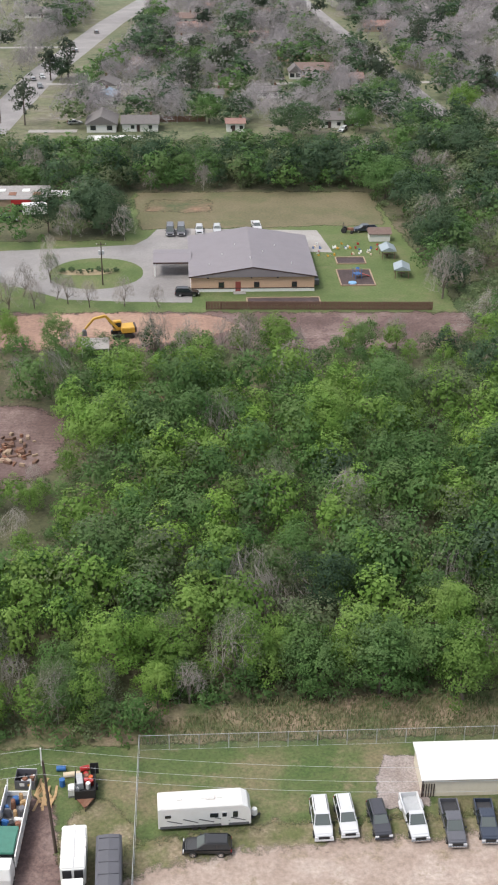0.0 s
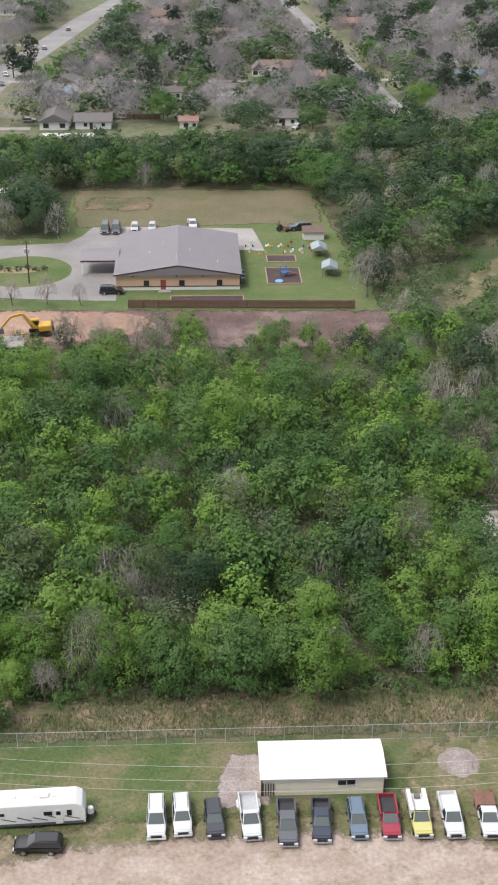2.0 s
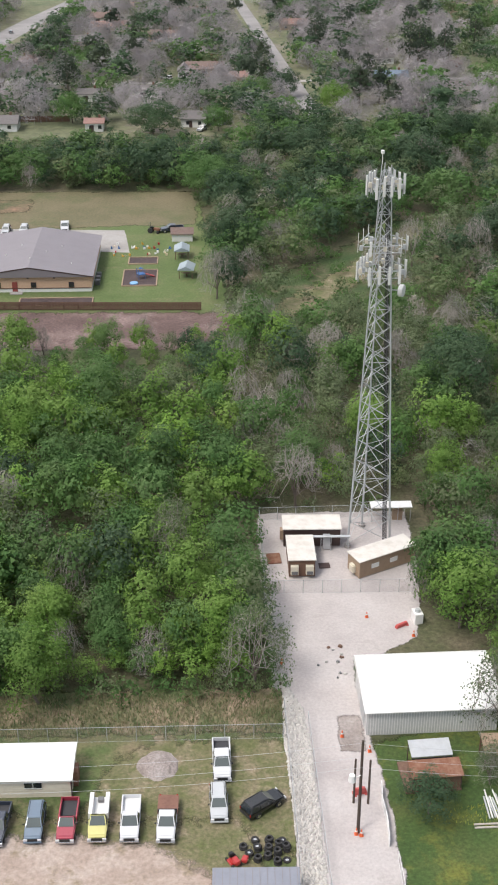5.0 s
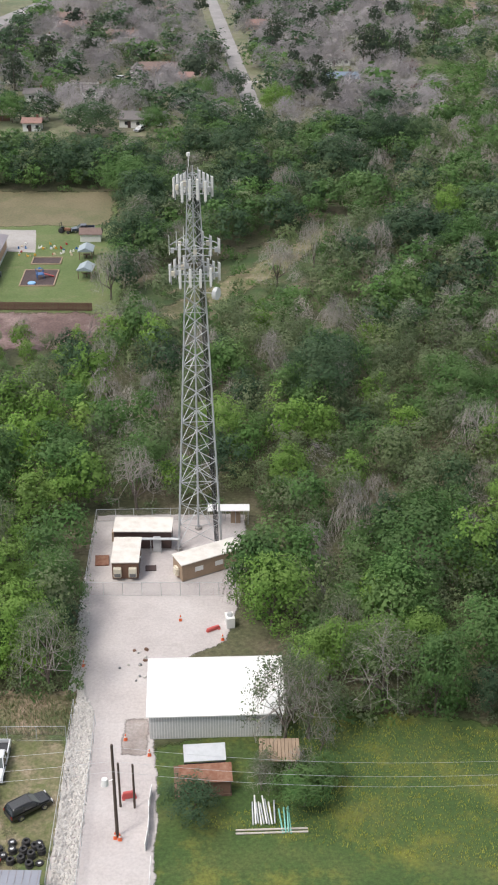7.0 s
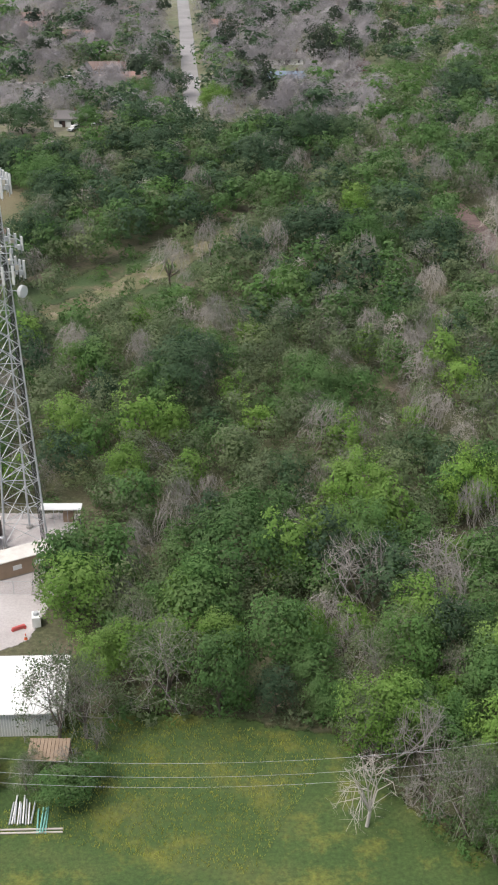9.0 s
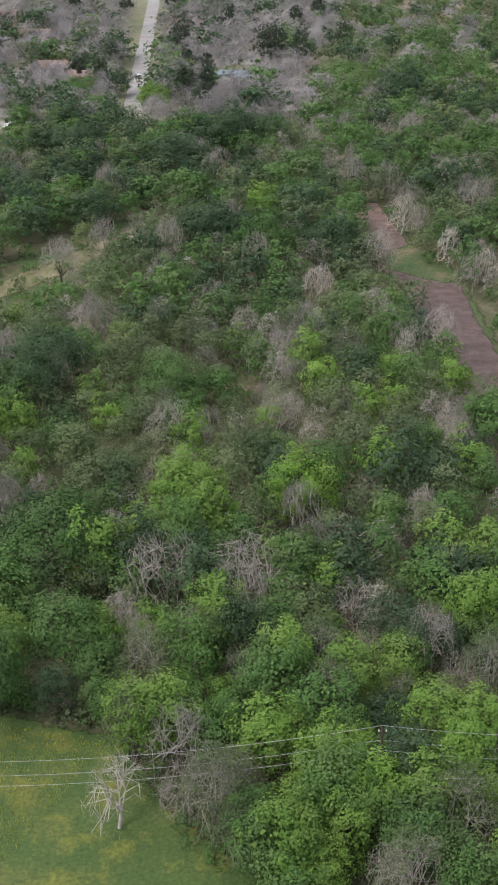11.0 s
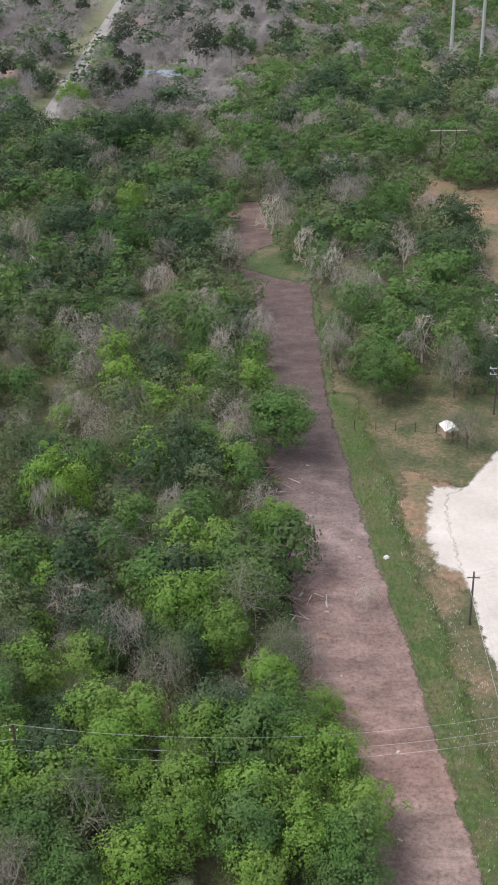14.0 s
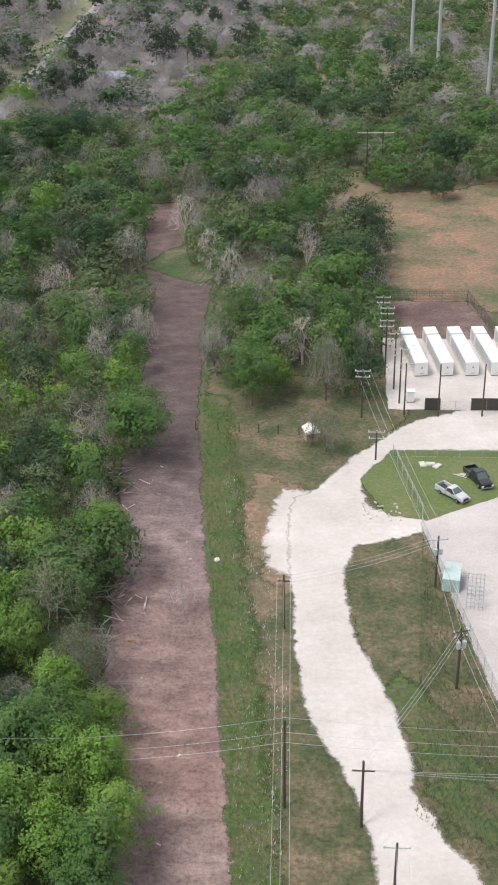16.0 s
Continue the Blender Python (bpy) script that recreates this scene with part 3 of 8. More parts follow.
GLADE = [(52, 228), (66, 214), (84, 221), (92, 245), (104, 270), (105, 284), (94, 286), (80, 263), (66, 250), (56, 240)]
patch("wood_glade", GLADE, "scrub", 0.02, 2.0, 0.8, "overgrown grassy clearing in the wood", "clearing", 3.0)
ribbon("wood_track", [(60, 226), (74, 240), (86, 258), (99, 281)], [4, 5, 4, 3], "worn", 0.035, 1.2, "brown overgrown track in the clearing", "track")
patch("suburb_ground", [(-420, 374), (-60, 370), (90, 378), (160, 400), (200, 430), (560, 470), (560, 1200), (-420, 1200)], "suburb", 0.02, 3.0, 3.0, "faded lawns of the far suburb, lightened for distance haze", "lawn")
ribbon("highway", [(-66, 336.5), (-63, 375), (-59.5, 425), (-55, 484), (-36, 623), (-8, 780)], 12.5, "asphalt", 0.06, 0.1, "pale grey highway", "road", 3)
ribbon("street", [(84.5, 398), (77.6, 516), (71.3, 626), (62, 780)], 6.0, "asphalt", 0.07, 0.15, "narrow suburban street", "road", 3)
ribbon("street", [(-52, 462), (30, 462), (76, 464), (160, 468)], 4.0, "concrete", 0.09, 0.1, "narrow cross street", "road", 3)
ribbon("street", [(-140, 440), (-66, 444)], 4.5, "concrete", 0.09, 0.1, "side road joining the highway", "road", 3)
ribbon("street", [(-140, 545), (-50, 548)], 4.5, "concrete", 0.09, 0.1, "side road joining the highway", "road", 3)
ribbon("street", [(-50, 383), (-35, 383)], 4.0, "concrete", 0.09, 0.1, "short driveway of a house", "road", 3)



# ---- trees ----
def crown_arrays(rng, w, h, base, n, size, droop=0.15, blobs=30, lobe=0.135):
    """A domed crown: many small boughs, each a spray of leaf clumps, round a filling of coarser inner clumps. Gives verts and quads."""
    half = np.array([w / 2, w / 2, (h - base) * 0.55])
    mid = np.array([0, 0, h - half[2]])
    skew, ph = rng.uniform(0.85, 1.15, 3), rng.uniform(0, 6.28, 3)

    def swell(d):
        """How far the outline bulges in a direction."""
        return 1 + 0.15 * np.sin(d[:, 0] * 3.1 * skew[0] + ph[0]) + 0.13 * np.sin(d[:, 1] * 3.7 * skew[1] + ph[1]) + 0.08 * np.sin(d[:, 2] * 5 + ph[2])

    def clumps(p, nrm, s):
        """Three-cornered leaf clumps at p that face nrm."""
        nrm = nrm / np.linalg.norm(nrm, axis=1)[:, None]
        u = np.cross(nrm, rng.normal(size=p.shape))
        u /= np.linalg.norm(u, axis=1)[:, None] + 1e-9
        v = np.cross(nrm, u)
        return np.stack([p - u * s, p + u * s * 0.8, p + v * s * 1.25], 1).reshape(-1, 3)

    k = np.arange(blobs) + 0.5
    up = 1 - k / blobs * 1.55
    ang = k * 2.39996 + rng.uniform(-0.35, 0.35, blobs)
    side = np.sqrt(np.clip(1 - up ** 2, 0, 1))
    d0 = np.stack([np.cos(ang) * side, np.sin(ang) * side, up], 1) + rng.normal(size=(blobs, 3)) * 0.12
    d0 /= np.linalg.norm(d0, axis=1)[:, None]
    rad = w * lobe * rng.uniform(0.65, 1.3, blobs)
    cen = mid + d0 * half * (swell(d0) * rng.uniform(0.6, 0.94, blobs))[:, None]
    which = rng.choice(blobs, n, p=rad ** 2 / (rad ** 2).sum())
    d = rng.normal(size=(n, 3)) + d0[which] * 0.6 + np.array([0, 0, 0.3 - droop])
    d /= np.linalg.norm(d, axis=1)[:, None]
    r = rad[which] * (0.3 + 0.95 * rng.random(n) ** 0.7)
    p = cen[which] + d * r[:, None] * np.array([1, 1, 0.75])
    outer = clumps(p, d * 0.55 + d0[which] * 0.75 + rng.normal(size=(n, 3)) * 0.32 + np.array([0, 0, 0.15]), (size * rng.uniform(0.55, 1.4, n))[:, None])
    m = n // 5
    e = rng.normal(size=(m, 3)) + np.array([0, 0, 0.4])
    e /= np.linalg.norm(e, axis=1)[:, None]
    q = mid + e * half * (swell(e) * rng.uniform(0.4, 0.78, m))[:, None]
    inner = clumps(q, e + rng.normal(size=(m, 3)) * 0.5, (size * rng.uniform(1.3, 2.2, m))[:, None])
    return np.vstack([outer, inner]), np.arange((n + m) * 3).reshape(-1, 3)


def spray_arrays(rng, ends, n, size, loose=0.45):
    """Thin open foliage: leaf clumps along the outer twigs."""
    a, b = np.array([r[0] for r in ends]), np.array([r[1] for r in ends])
    i = rng.integers(len(ends), size=n)
    p = a[i] + (b[i] - a[i]) * rng.uniform(0.2, 1.15, n)[:, None] + rng.normal(size=(n, 3)) * loose * 0.5
    u = rng.normal(size=(n, 3))
    u /= np.linalg.norm(u, axis=1)[:, None]
    v = np.cross(u, rng.normal(size=(n, 3)))
    v /= np.linalg.norm(v, axis=1)[:, None]
    s = (size * rng.uniform(0.5, 1.3, n))[:, None]
    return np.stack([p - u * s, p + u * s, p + v * s * 1.2], 1).reshape(-1, 3), np.arange(n * 3).reshape(-1, 3)


def dome_rows(rng, w, h, fork=0.2, forks=(6, 4, 4, 3), thick=1.0):
    """A spreading skeleton that fills a dome: rows of start, end, start radius, end radius, level."""
    foot = np.array([rng.normal() * 0.02 * h, rng.normal() * 0.02 * h, h * fork])
    half = np.array([w / 2, w / 2, h * (1 - fork)])
    r0 = (0.016 * h + 0.03) * thick
    out = [(np.zeros(3), foot, r0, r0 * 0.8, 0)]
    reach, wander = (0.42, 0.7, 0.9, 1.04), (0.0, 0.36, 0.24, 0.2)
    tips = [(foot, None)]
    for lev, m in enumerate(forks):
        nxt = []
        for p, d in tips:
            count = m if lev == 0 else max(1, m + rng.integers(-1, 2))
            turn = rng.uniform(0, 6.28)
            for j in range(count):
                if d is None:
                    el, az = rng.uniform(0.35, 1.35), turn + 6.283 * j / count + rng.uniform(-0.3, 0.3)
                    e = np.array([np.cos(az) * np.cos(el), np.sin(az) * np.cos(el), np.sin(el)])
                else:
                    e = d + rng.normal(size=3) * wander[lev] * 1.3
                    e[2] = max(e[2], 0.04)
                    e /= np.linalg.norm(e)
                q = foot + e * half * reach[lev] * rng.uniform(0.84, 1.12)
                ra = r0 * (0.5, 0.26, 0.13, 0.07)[lev]
                out.append((p, q, ra, ra * 0.6, lev + 1))
                nxt.append((q, e))
        tips = nxt
    return out


def stick_arrays(rows, least=0.012, n=3):
    """Tapered sticks as verts and quads."""
    a = np.array([r[0] for r in rows])
    b = np.array([r[1] for r in rows])
    ra = np.maximum([r[2] for r in rows], least)
    rb = np.maximum([r[3] for r in rows], least * 0.6)
    d = b - a
    d /= np.linalg.norm(d, axis=1)[:, None] + 1e-9
    u = np.cross(d, np.array([0.31, 0.87, 0.38]))
    u /= np.linalg.norm(u, axis=1)[:, None] + 1e-9
    w = np.cross(d, u)
    ring = []
    for c, r in ((a, ra), (b, rb)):
        for i in range(n):
            t = 2 * np.pi * i / n
            ring.append(c + (u * np.cos(t) + w * np.sin(t)) * r[:, None])
    v = np.stack(ring, 1)
    if n == 1:  # the finest twigs
        v = np.stack([a - u * ra[:, None], a + u * ra[:, None], b], 1)
        return v.reshape(-1, 3), np.arange(len(rows) * 3).reshape(-1, 3)
    f = np.array([(i, (i + 1) % n, n + (i + 1) % n, n + i) for i in range(n)])
    faces = (np.arange(len(rows)) * 2 * n)[:, None, None] + f[None]
    return v.reshape(-1, 3), faces.reshape(-1, 4)


def np_mesh(name, verts, faces, mats, index=None):
    """A mesh from arrays; faces is one array of polygons, or several of different sizes, with a material index for each polygon."""
    me = bpy.data.meshes.new(name)
    verts = np.asarray(verts, np.float32)
    sets = [np.asarray(f, np.int32) for f in (faces if isinstance(faces, list) else [faces])]
    sizes = np.concatenate([np.full(len(f), f.shape[1], np.int32) for f in sets])
    me.vertices.add(len(verts))
    me.vertices.foreach_set("co", verts.ravel())
    me.loops.add(int(sizes.sum()))
    me.loops.foreach_set("vertex_index", np.concatenate([f.ravel() for f in sets]))
    me.polygons.add(len(sizes))
    me.polygons.foreach_set("loop_start", (np.cumsum(sizes) - sizes).astype(np.int32))
    for m in mats:
        me.materials.append(M[m])
    if index is not None:
        me.polygons.foreach_set("material_index", np.asarray(index, np.int32))
    me.update(calc_edges=True)
    return me


class Species:
    """One tree form: a trunk with limbs, and a crown of leaf clumps or bare twigs."""

    def __init__(self, seed, w, h, leaf, n, size, base=0.25, twigs="twig", sparse=False, blobs=30, lobe=0.135, forks=(6, 4, 4, 3)):
        rng = np.random.default_rng(seed)
        self.w, self.h = w, h
        full = leaf and not sparse
        rows = dome_rows(rng, w * (0.8 if full else 0.96), h * (0.85 if full else 0.97), 0.2, (5, 3) if full else forks)
        wood = "twig_pale" if twigs == "twig_pale" else "bark"
        self.me_trunk = np_mesh("trunk", *stick_arrays([r for r in rows if r[4] < 2], 0.03, 6), [wood])
        if full:
            self.me_crown = np_mesh("crown", *crown_arrays(rng, w, h, h * base, n, size, blobs=blobs, lobe=lobe), [leaf])
            return
        last = max(r[4] for r in rows)
        (v0, f0), (v1, f1) = stick_arrays([r for r in rows if 1 < r[4] < last], 0.017, 3), stick_arrays([r for r in rows if r[4] == last], 0.013, 1)
        vs, fs, ms = [v0, v1], [f0, f1 + len(v0)], [0] * (len(f0) + len(f1))
        if leaf:
            v2, f2 = spray_arrays(rng, [r for r in rows if r[4] == last], n, size)
            vs, fs, ms = vs + [v2], fs + [f2 + len(v0) + len(v1)], ms + [1] * len(f2)
        self.me_crown = np_mesh("crown", np.vstack(vs), fs, [twigs, leaf] if leaf else [twigs], ms)


TREES = []


def tree(sp, x, y, scale, spin, label, tall=1.0, group="woodland trees"):
    """A tree of its own: a root with trunk and crown."""
    ob = new("tree")
    ob.matrix_basis = pose(x, y, gz(y), 0, 0, spin) @ Matrix.Diagonal((scale, scale, scale * tall, 1))
    tagged(ob, label, "tree", group)
    for name, me in (("trunk", sp.me_trunk), ("crown", sp.me_crown)):
        o = new(name, me)
        o.parent = ob
    TREES.append((x, y, sp.w * scale / 2))
    return ob


SP = {
    "bright": [Species(s, 7.0, 9.3, "leaf_bright", 3700, 0.128, 0.1, blobs=36, lobe=0.13) for s in (1, 2, 3)],
    "mid": [Species(s, 7.2, 9.6, "leaf_mid", 3700, 0.128, 0.1, blobs=36, lobe=0.13) for s in (4, 5, 6)],
    "dark": [Species(s, 7.5, 9.6, "leaf_dark", 3700, 0.128, 0.1, blobs=36, lobe=0.13) for s in (7, 8)],
    "olive": [Species(s, 6.5, 9.0, "leaf_olive", 2200, 0.11, 0.15, sparse=True) for s in (9, 10)],
    "bare": [Species(s, 6.5, 8.6, None, 0, 0, forks=(6, 5, 5, 3)) for s in (11, 12, 13)],
    "pale": [Species(s, 5.5, 7.6, None, 0, 0, twigs="twig_pale", forks=(6, 4, 4, 3)) for s in (14, 15)],
    "big_bright": [Species(s, 13.0, 11.5, "leaf_bright", 6500, 0.17, 0.1, blobs=60, lobe=0.1) for s in (16, 17)],
    "big_mid": [Species(s, 14.0, 12.0, "leaf_mid", 6500, 0.175, 0.1, blobs=60, lobe=0.1) for s in (18, 19)],
    "big_dark": [Species(s, 14.0, 12.0, "leaf_dark", 5200, 0.2, 0.1, blobs=60, lobe=0.09) for s in (20, 61)],
}
NAMES = {
    "bright": "leafy tree in fresh yellow-green spring foliage", "mid": "full leafy tree with mid-green crown", "dark": "dense tree with dark-green foliage", "olive": "half-leafed tree with thin olive foliage",
    "bare": "leafless grey-brown tree with many fine twigs", "pale": "bare dead tree with pale branches",
    "big_bright": "broad spreading tree in fresh yellow-green leaf", "big_mid": "broad spreading tree with a full green crown", "big_dark": "broad dark-green evergreen oak",
}


# far woods: many lighter trees joined into single masses
class Light:
    def __init__(self, seed, w, h, leaf, n, size, base=0.1, blobs=16, lobe=0.16, forks=(6, 4, 4, 2)):
        rng = np.random.default_rng(seed)
        self.leaf = leaf
        if leaf.startswith("twig"):
            rows = [(a, b, min(ra, 0.13), min(rb, 0.08)) for a, b, ra, rb, _ in dome_rows(rng, w, h, 0.18, forks)]
            self.v, self.f = stick_arrays(rows, size, 1)
        else:
            self.v, self.f = crown_arrays(rng, w, h, h * base, n, size, blobs=blobs, lobe=lobe)


LIGHT = {
    "fbright": [Light(s, 7, 9, "leaf_bright", 1000, 0.21, blobs=24, lobe=0.145) for s in (51, 52, 53)],
    "fmid": [Light(s, 7.5, 9.3, "leaf_mid", 1000, 0.215, blobs=24, lobe=0.145) for s in (54, 55, 56)],
    "fdark": [Light(s, 8, 9.6, "leaf_dark", 1000, 0.22, blobs=24, lobe=0.145) for s in (57, 58)],
    "folive": [Light(s, 6.5, 8.5, "leaf_olive", 800, 0.18, blobs=24, lobe=0.17) for s in (59, 60, 61)],
    "bright": [Light(s, 7, 9, "leaf_bright", 620, 0.25, blobs=20, lobe=0.125) for s in (21, 22, 23)],
    "mid": [Light(s, 7.5, 9.3, "leaf_mid", 620, 0.26, blobs=20, lobe=0.125) for s in (24, 25, 26)],
    "dark": [Light(s, 8, 9.6, "leaf_dark", 620, 0.27, blobs=20, lobe=0.125) for s in (27, 28, 29)],
    "olive": [Light(s, 6.5, 8.5, "leaf_olive", 520, 0.21, blobs=20, lobe=0.15) for s in (30, 31, 32)],
    "bare": [Light(s, 6.4, 8.4, "twig", 0, 0.026, forks=(6, 5, 4, 3)) for s in (33, 34, 35)],
    "pale": [Light(s, 5.0, 8.0, "twig_pale", 0, 0.03, forks=(6, 4, 4, 3)) for s in (36, 37)],
    "grove": [Light(s, 10.0, 8.6, "twig_far", 0, 0.05, forks=(6, 4, 4, 3)) for s in (44, 45, 46)],
    "far_mid": [Light(s, 7.5, 9.3, "leaf_mid", 300, 0.37, blobs=18, lobe=0.12) for s in (62, 63)],
    "far_dark": [Light(s, 8, 9.6, "leaf_dark", 300, 0.39, blobs=18, lobe=0.12) for s in (64, 65)],
    "far_olive": [Light(s, 6.5, 8.5, "leaf_olive", 280, 0.31, blobs=18, lobe=0.13) for s in (66, 67)],
    "pine": [Light(s, 7.0, 13.0, "pine", 300, 0.42, 0.5, blobs=12) for s in (38, 39)],
    "shrub": [Light(s, 4.0, 2.6, "leaf_mid", 150, 0.19, 0.0, blobs=9, lobe=0.17) for s in (40, 41)],
    "shrub_o": [Light(s, 4.0, 2.4, "leaf_olive", 150, 0.18, 0.0, blobs=9, lobe=0.17) for s in (42, 43)],
}
LEAVES = ["leaf_bright", "leaf_mid", "leaf_dark", "leaf_olive", "twig", "twig_pale", "twig_far", "pine"]


def woods(name, rows, label, category="woodland"):
    """rows of kind, x, y, scale, height factor: one joined mass of trees."""
    rng = np.random.default_rng(len(rows))
    vs, fs, ms, tones, n = [], [], [], [], 0
    for kind, x, y, s, tall in rows:
        t = LIGHT[kind][rng.integers(len(LIGHT[kind]))]
        a = rng.uniform(0, 2 * np.pi)
        c, d = np.cos(a), np.sin(a)
        v = t.v * np.array([s, s, s * tall])
        v = np.stack([v[:, 0] * c - v[:, 1] * d + x, v[:, 0] * d + v[:, 1] * c + y, v[:, 2] + gz(y)], 1)
        vs.append(v)
        fs.append(t.f + n)
        ms.append(np.full(len(t.f), LEAVES.index(t.leaf)))
        tones.append(np.full(len(v), rng.random(), np.float32))
        n += len(v)
    me = np_mesh(name, np.vstack(vs), np.vstack(fs), LEAVES, np.concatenate(ms))
    me.attributes.new("tone", "FLOAT", "POINT").data.foreach_set("value", np.concatenate(tones))
    return tagged(new(name, me), label, category, "", "stuff")


def spots(x0, x1, y0, y1, step, seed, jitter=0.42):
    rng = np.random.default_rng(seed)
    out = []
    row = 0
    y = y0
    while y < y1:
        x = x0 + (row % 2) * step / 2
        while x < x1:
            out.append((x + rng.uniform(-jitter, jitter) * step, y + rng.uniform(-jitter, jitter) * step))
            x += step
        y += step * 0.87
        row += 1
    return out


def pick(rng, table):
    r = rng.random() * sum(table.values())
    for k, v in table.items():
        r -= v
        if r <= 0:
            return k
    return k


TRAIL_EDGE = [(x - w / 2 - 0.4, y) for (x, y), w in zip(TRAIL, TRAIL_W)] + [(x + w / 2 + 1.5, y) for (x, y), w in list(zip(TRAIL, TRAIL_W))[::-1]]
OPEN = [YARD, [(-9, 100), (57.5, 100), (57.5, 111.2), (30, 112.5), (5, 110.6), (-4, 110.4), (-9, 106)], [(54.5, 60), (68, 60), (70, 100), (84, 100), (84, 117), (76, 122), (79, 152), (54, 152), (54, 120)],
        FIELD, TRAIL_EDGE, STRIP, ROAD, EAST_PAD, EAST_GRASS, TRUCK_GRASS, BATTERY, DRYFIELD, [(x, y + (-1.5 if y < 220 else 1)) for x, y in CLAY], CHURCH_LAWN,
        [(-42, 156), (-24, 164), (-22, 183), (-28, 189), (-45, 190)], [(-62, 276), (-37, 276), (-31, 290), (-27, 309), (-62, 312)], [(184, 60), (260, 60), (260, 240), (203, 240), (203, 190), (173, 192), (178, 130)]]


def clear(x, y, room=0.62):
    """Whether a tree may stand here: on no open ground and under no single tree's crown."""
    return not any(inside(x, y, p) for p in OPEN) and not any((x - a) ** 2 + (y - b) ** 2 < (r * room) ** 2 for a, b, r in TREES)


def seen(x, y, pad=8):
    """Whether the drone's sweep can show this place."""
    half = 0.215 * y + pad
    return -4 - half < x < 194 + half and y > 78


NEAR_MIX = [
    (-40, {"bright": 4.5, "mid": 5, "olive": 1.6, "bare": 0.8, "dark": 0.3}),
    (62, {"bright": 2.5, "mid": 4.5, "olive": 3, "bare": 1.4, "dark": 0.7}),
    (110, {"bright": 1.6, "mid": 3.2, "olive": 3, "bare": 1.8, "dark": 2.2}),
    (176, {"bright": 1, "mid": 2, "olive": 3, "bare": 3, "dark": 2}),
]


def near_mix(x, y=120.0):
    if x > 128 and y < 101:
        return {"bright": 6, "mid": 3, "olive": 1, "bare": 0.4}
    out = NEAR_MIX[0][1]
    for x0, m in NEAR_MIX:
        if x >= x0:
            out = m
    return out


# ---- single trees that stand out ----
def lone(kind, n, x, y, s, spin, tall=1.0, label=None):
    tree(SP[kind][n % len(SP[kind])], x, y, s, spin, label or NAMES[kind], tall, "single trees")


lone("bare", 0, 75.9, 128.6, 0.8, 10)
lone("olive", 1, 80.8, 102.0, 1.45, 200)
lone("olive", 1, 78.6, 97.2, 0.55, 200, 0.8)
lone("mid", 0, 84.6, 96.4, 0.62, 80, 0.7)
lone("mid", 0, 62.0, 159.0, 1.1, 115)
lone("olive", 0, 83.6, 103.6, 1.25, 120)
lone("bare", 2, 84.8, 101.6, 0.6, 20)
lone("dark", 0, 71.0, 91.6, 0.85, 0, 0.65, "dark shaggy cedar bush in the grass")
lone("mid", 2, 82.6, 93.2, 0.95, 0, 0.6)
lone("olive", 1, 78.2, 95.6, 0.6, 10, 0.8)
lone("bare", 2, 82.0, 96.5, 0.75, 70, 0.8)
lone("mid", 1, 127.5, 84.0, 1.0, 60)
lone("bare", 2, -9.2, 206.5, 1.25, 60)
lone("bare", 1, -2.0, 208.5, 1.0, 160)
lone("olive", 0, 8.2, 204.5, 1.15, 20, 1.0)
lone("pale", 1, -32.0, 259.5, 0.9, 20)
lone("dark", 0, -34.5, 281.0, 1.3, 150, 0.95)
lone("bare", 2, -36.0, 240.0, 0.9, 50)
lone("bare", 0, -26.5, 235.5, 0.8, 150)
lone("olive", 1, -31, 247.5, 0.75, 10)
lone("bare", 1, 53.0, 243.5, 1.1, 300)
lone("bare", 2, 191.0, 173.2, 0.75, 70)
lone("olive", 0, 193.6, 171.6, 0.95, 40, 0.85)
lone("pale", 0, 176.0, 128, 0.7, 10)
lone("pale", 0, 189, 262, 1.1, 200)
lone("dark", 0, 203.5, 258, 1.0, 80)
lone("dark", 1, 203.0, 241, 0.75, 80, 1.2)
lone("mid", 2, 165.0, 169, 1.7, 60, 0.75)
lone("mid", 0, 163.0, 172, 1.2, 160)
lone("bright", 1, 165.0, 139, 1.15, 200)
lone("mid", 0, 117.0, 136, 1.25, 20)
lone("dark", 0, 90.5, 182, 1.6, 10)
lone("big_mid", 0, 100.2, 134.4, 1.27, 0, 0.80)
lone("big_bright", 1, 117.7, 149.0, 0.99, 67, 1.01)
lone("bright", 2, 80.1, 123.0, 1.49, 134, 0.87)
lone("bright", 0, 84.1, 111.8, 0.93, 201)
lone("olive", 1, 92.7, 108.7, 1.76, 268, 0.74)
lone("mid", 2, 105.6, 113.8, 1.37, 335, 0.95)
lone("bare", 0, 116.0, 127.8, 2.20, 42, 0.59)
lone("bare", 1, 126.9, 129.0, 2.10, 109, 0.62)
lone("mid", 2, 129.3, 115.9, 1.11, 176)
lone("bright", 0, 118.0, 101.0, 1.21, 243)
lone("olive", 1, 115.7, 108.6, 1.27, 310)
lone("olive", 2, 123.4, 89.2, 1.29, 17)
lone("pale", 0, 113.7, 90.4, 1.54, 84, 0.84)
lone("bare", 0, 93.7, 253.6, 1.4, 0)
lone("bare", 1, 100.7, 256.1, 1.4, 90)
lone("bare", 2, 107.7, 252.6, 1.4, 180)
lone("big_dark", 2, 117.0, 261.1, 1.34, 218, 0.80)
lone("big_dark", 0, 92.0, 191.6, 0.97, 285, 1.03)
lone("big_bright", 1, 133.7, 148.9, 0.86, 352, 1.15)
lone("big_dark", 2, 142.3, 253.3, 1.05, 59, 0.95)
lone("big_mid", 0, 127.6, 253.4, 1.05, 126, 0.95)
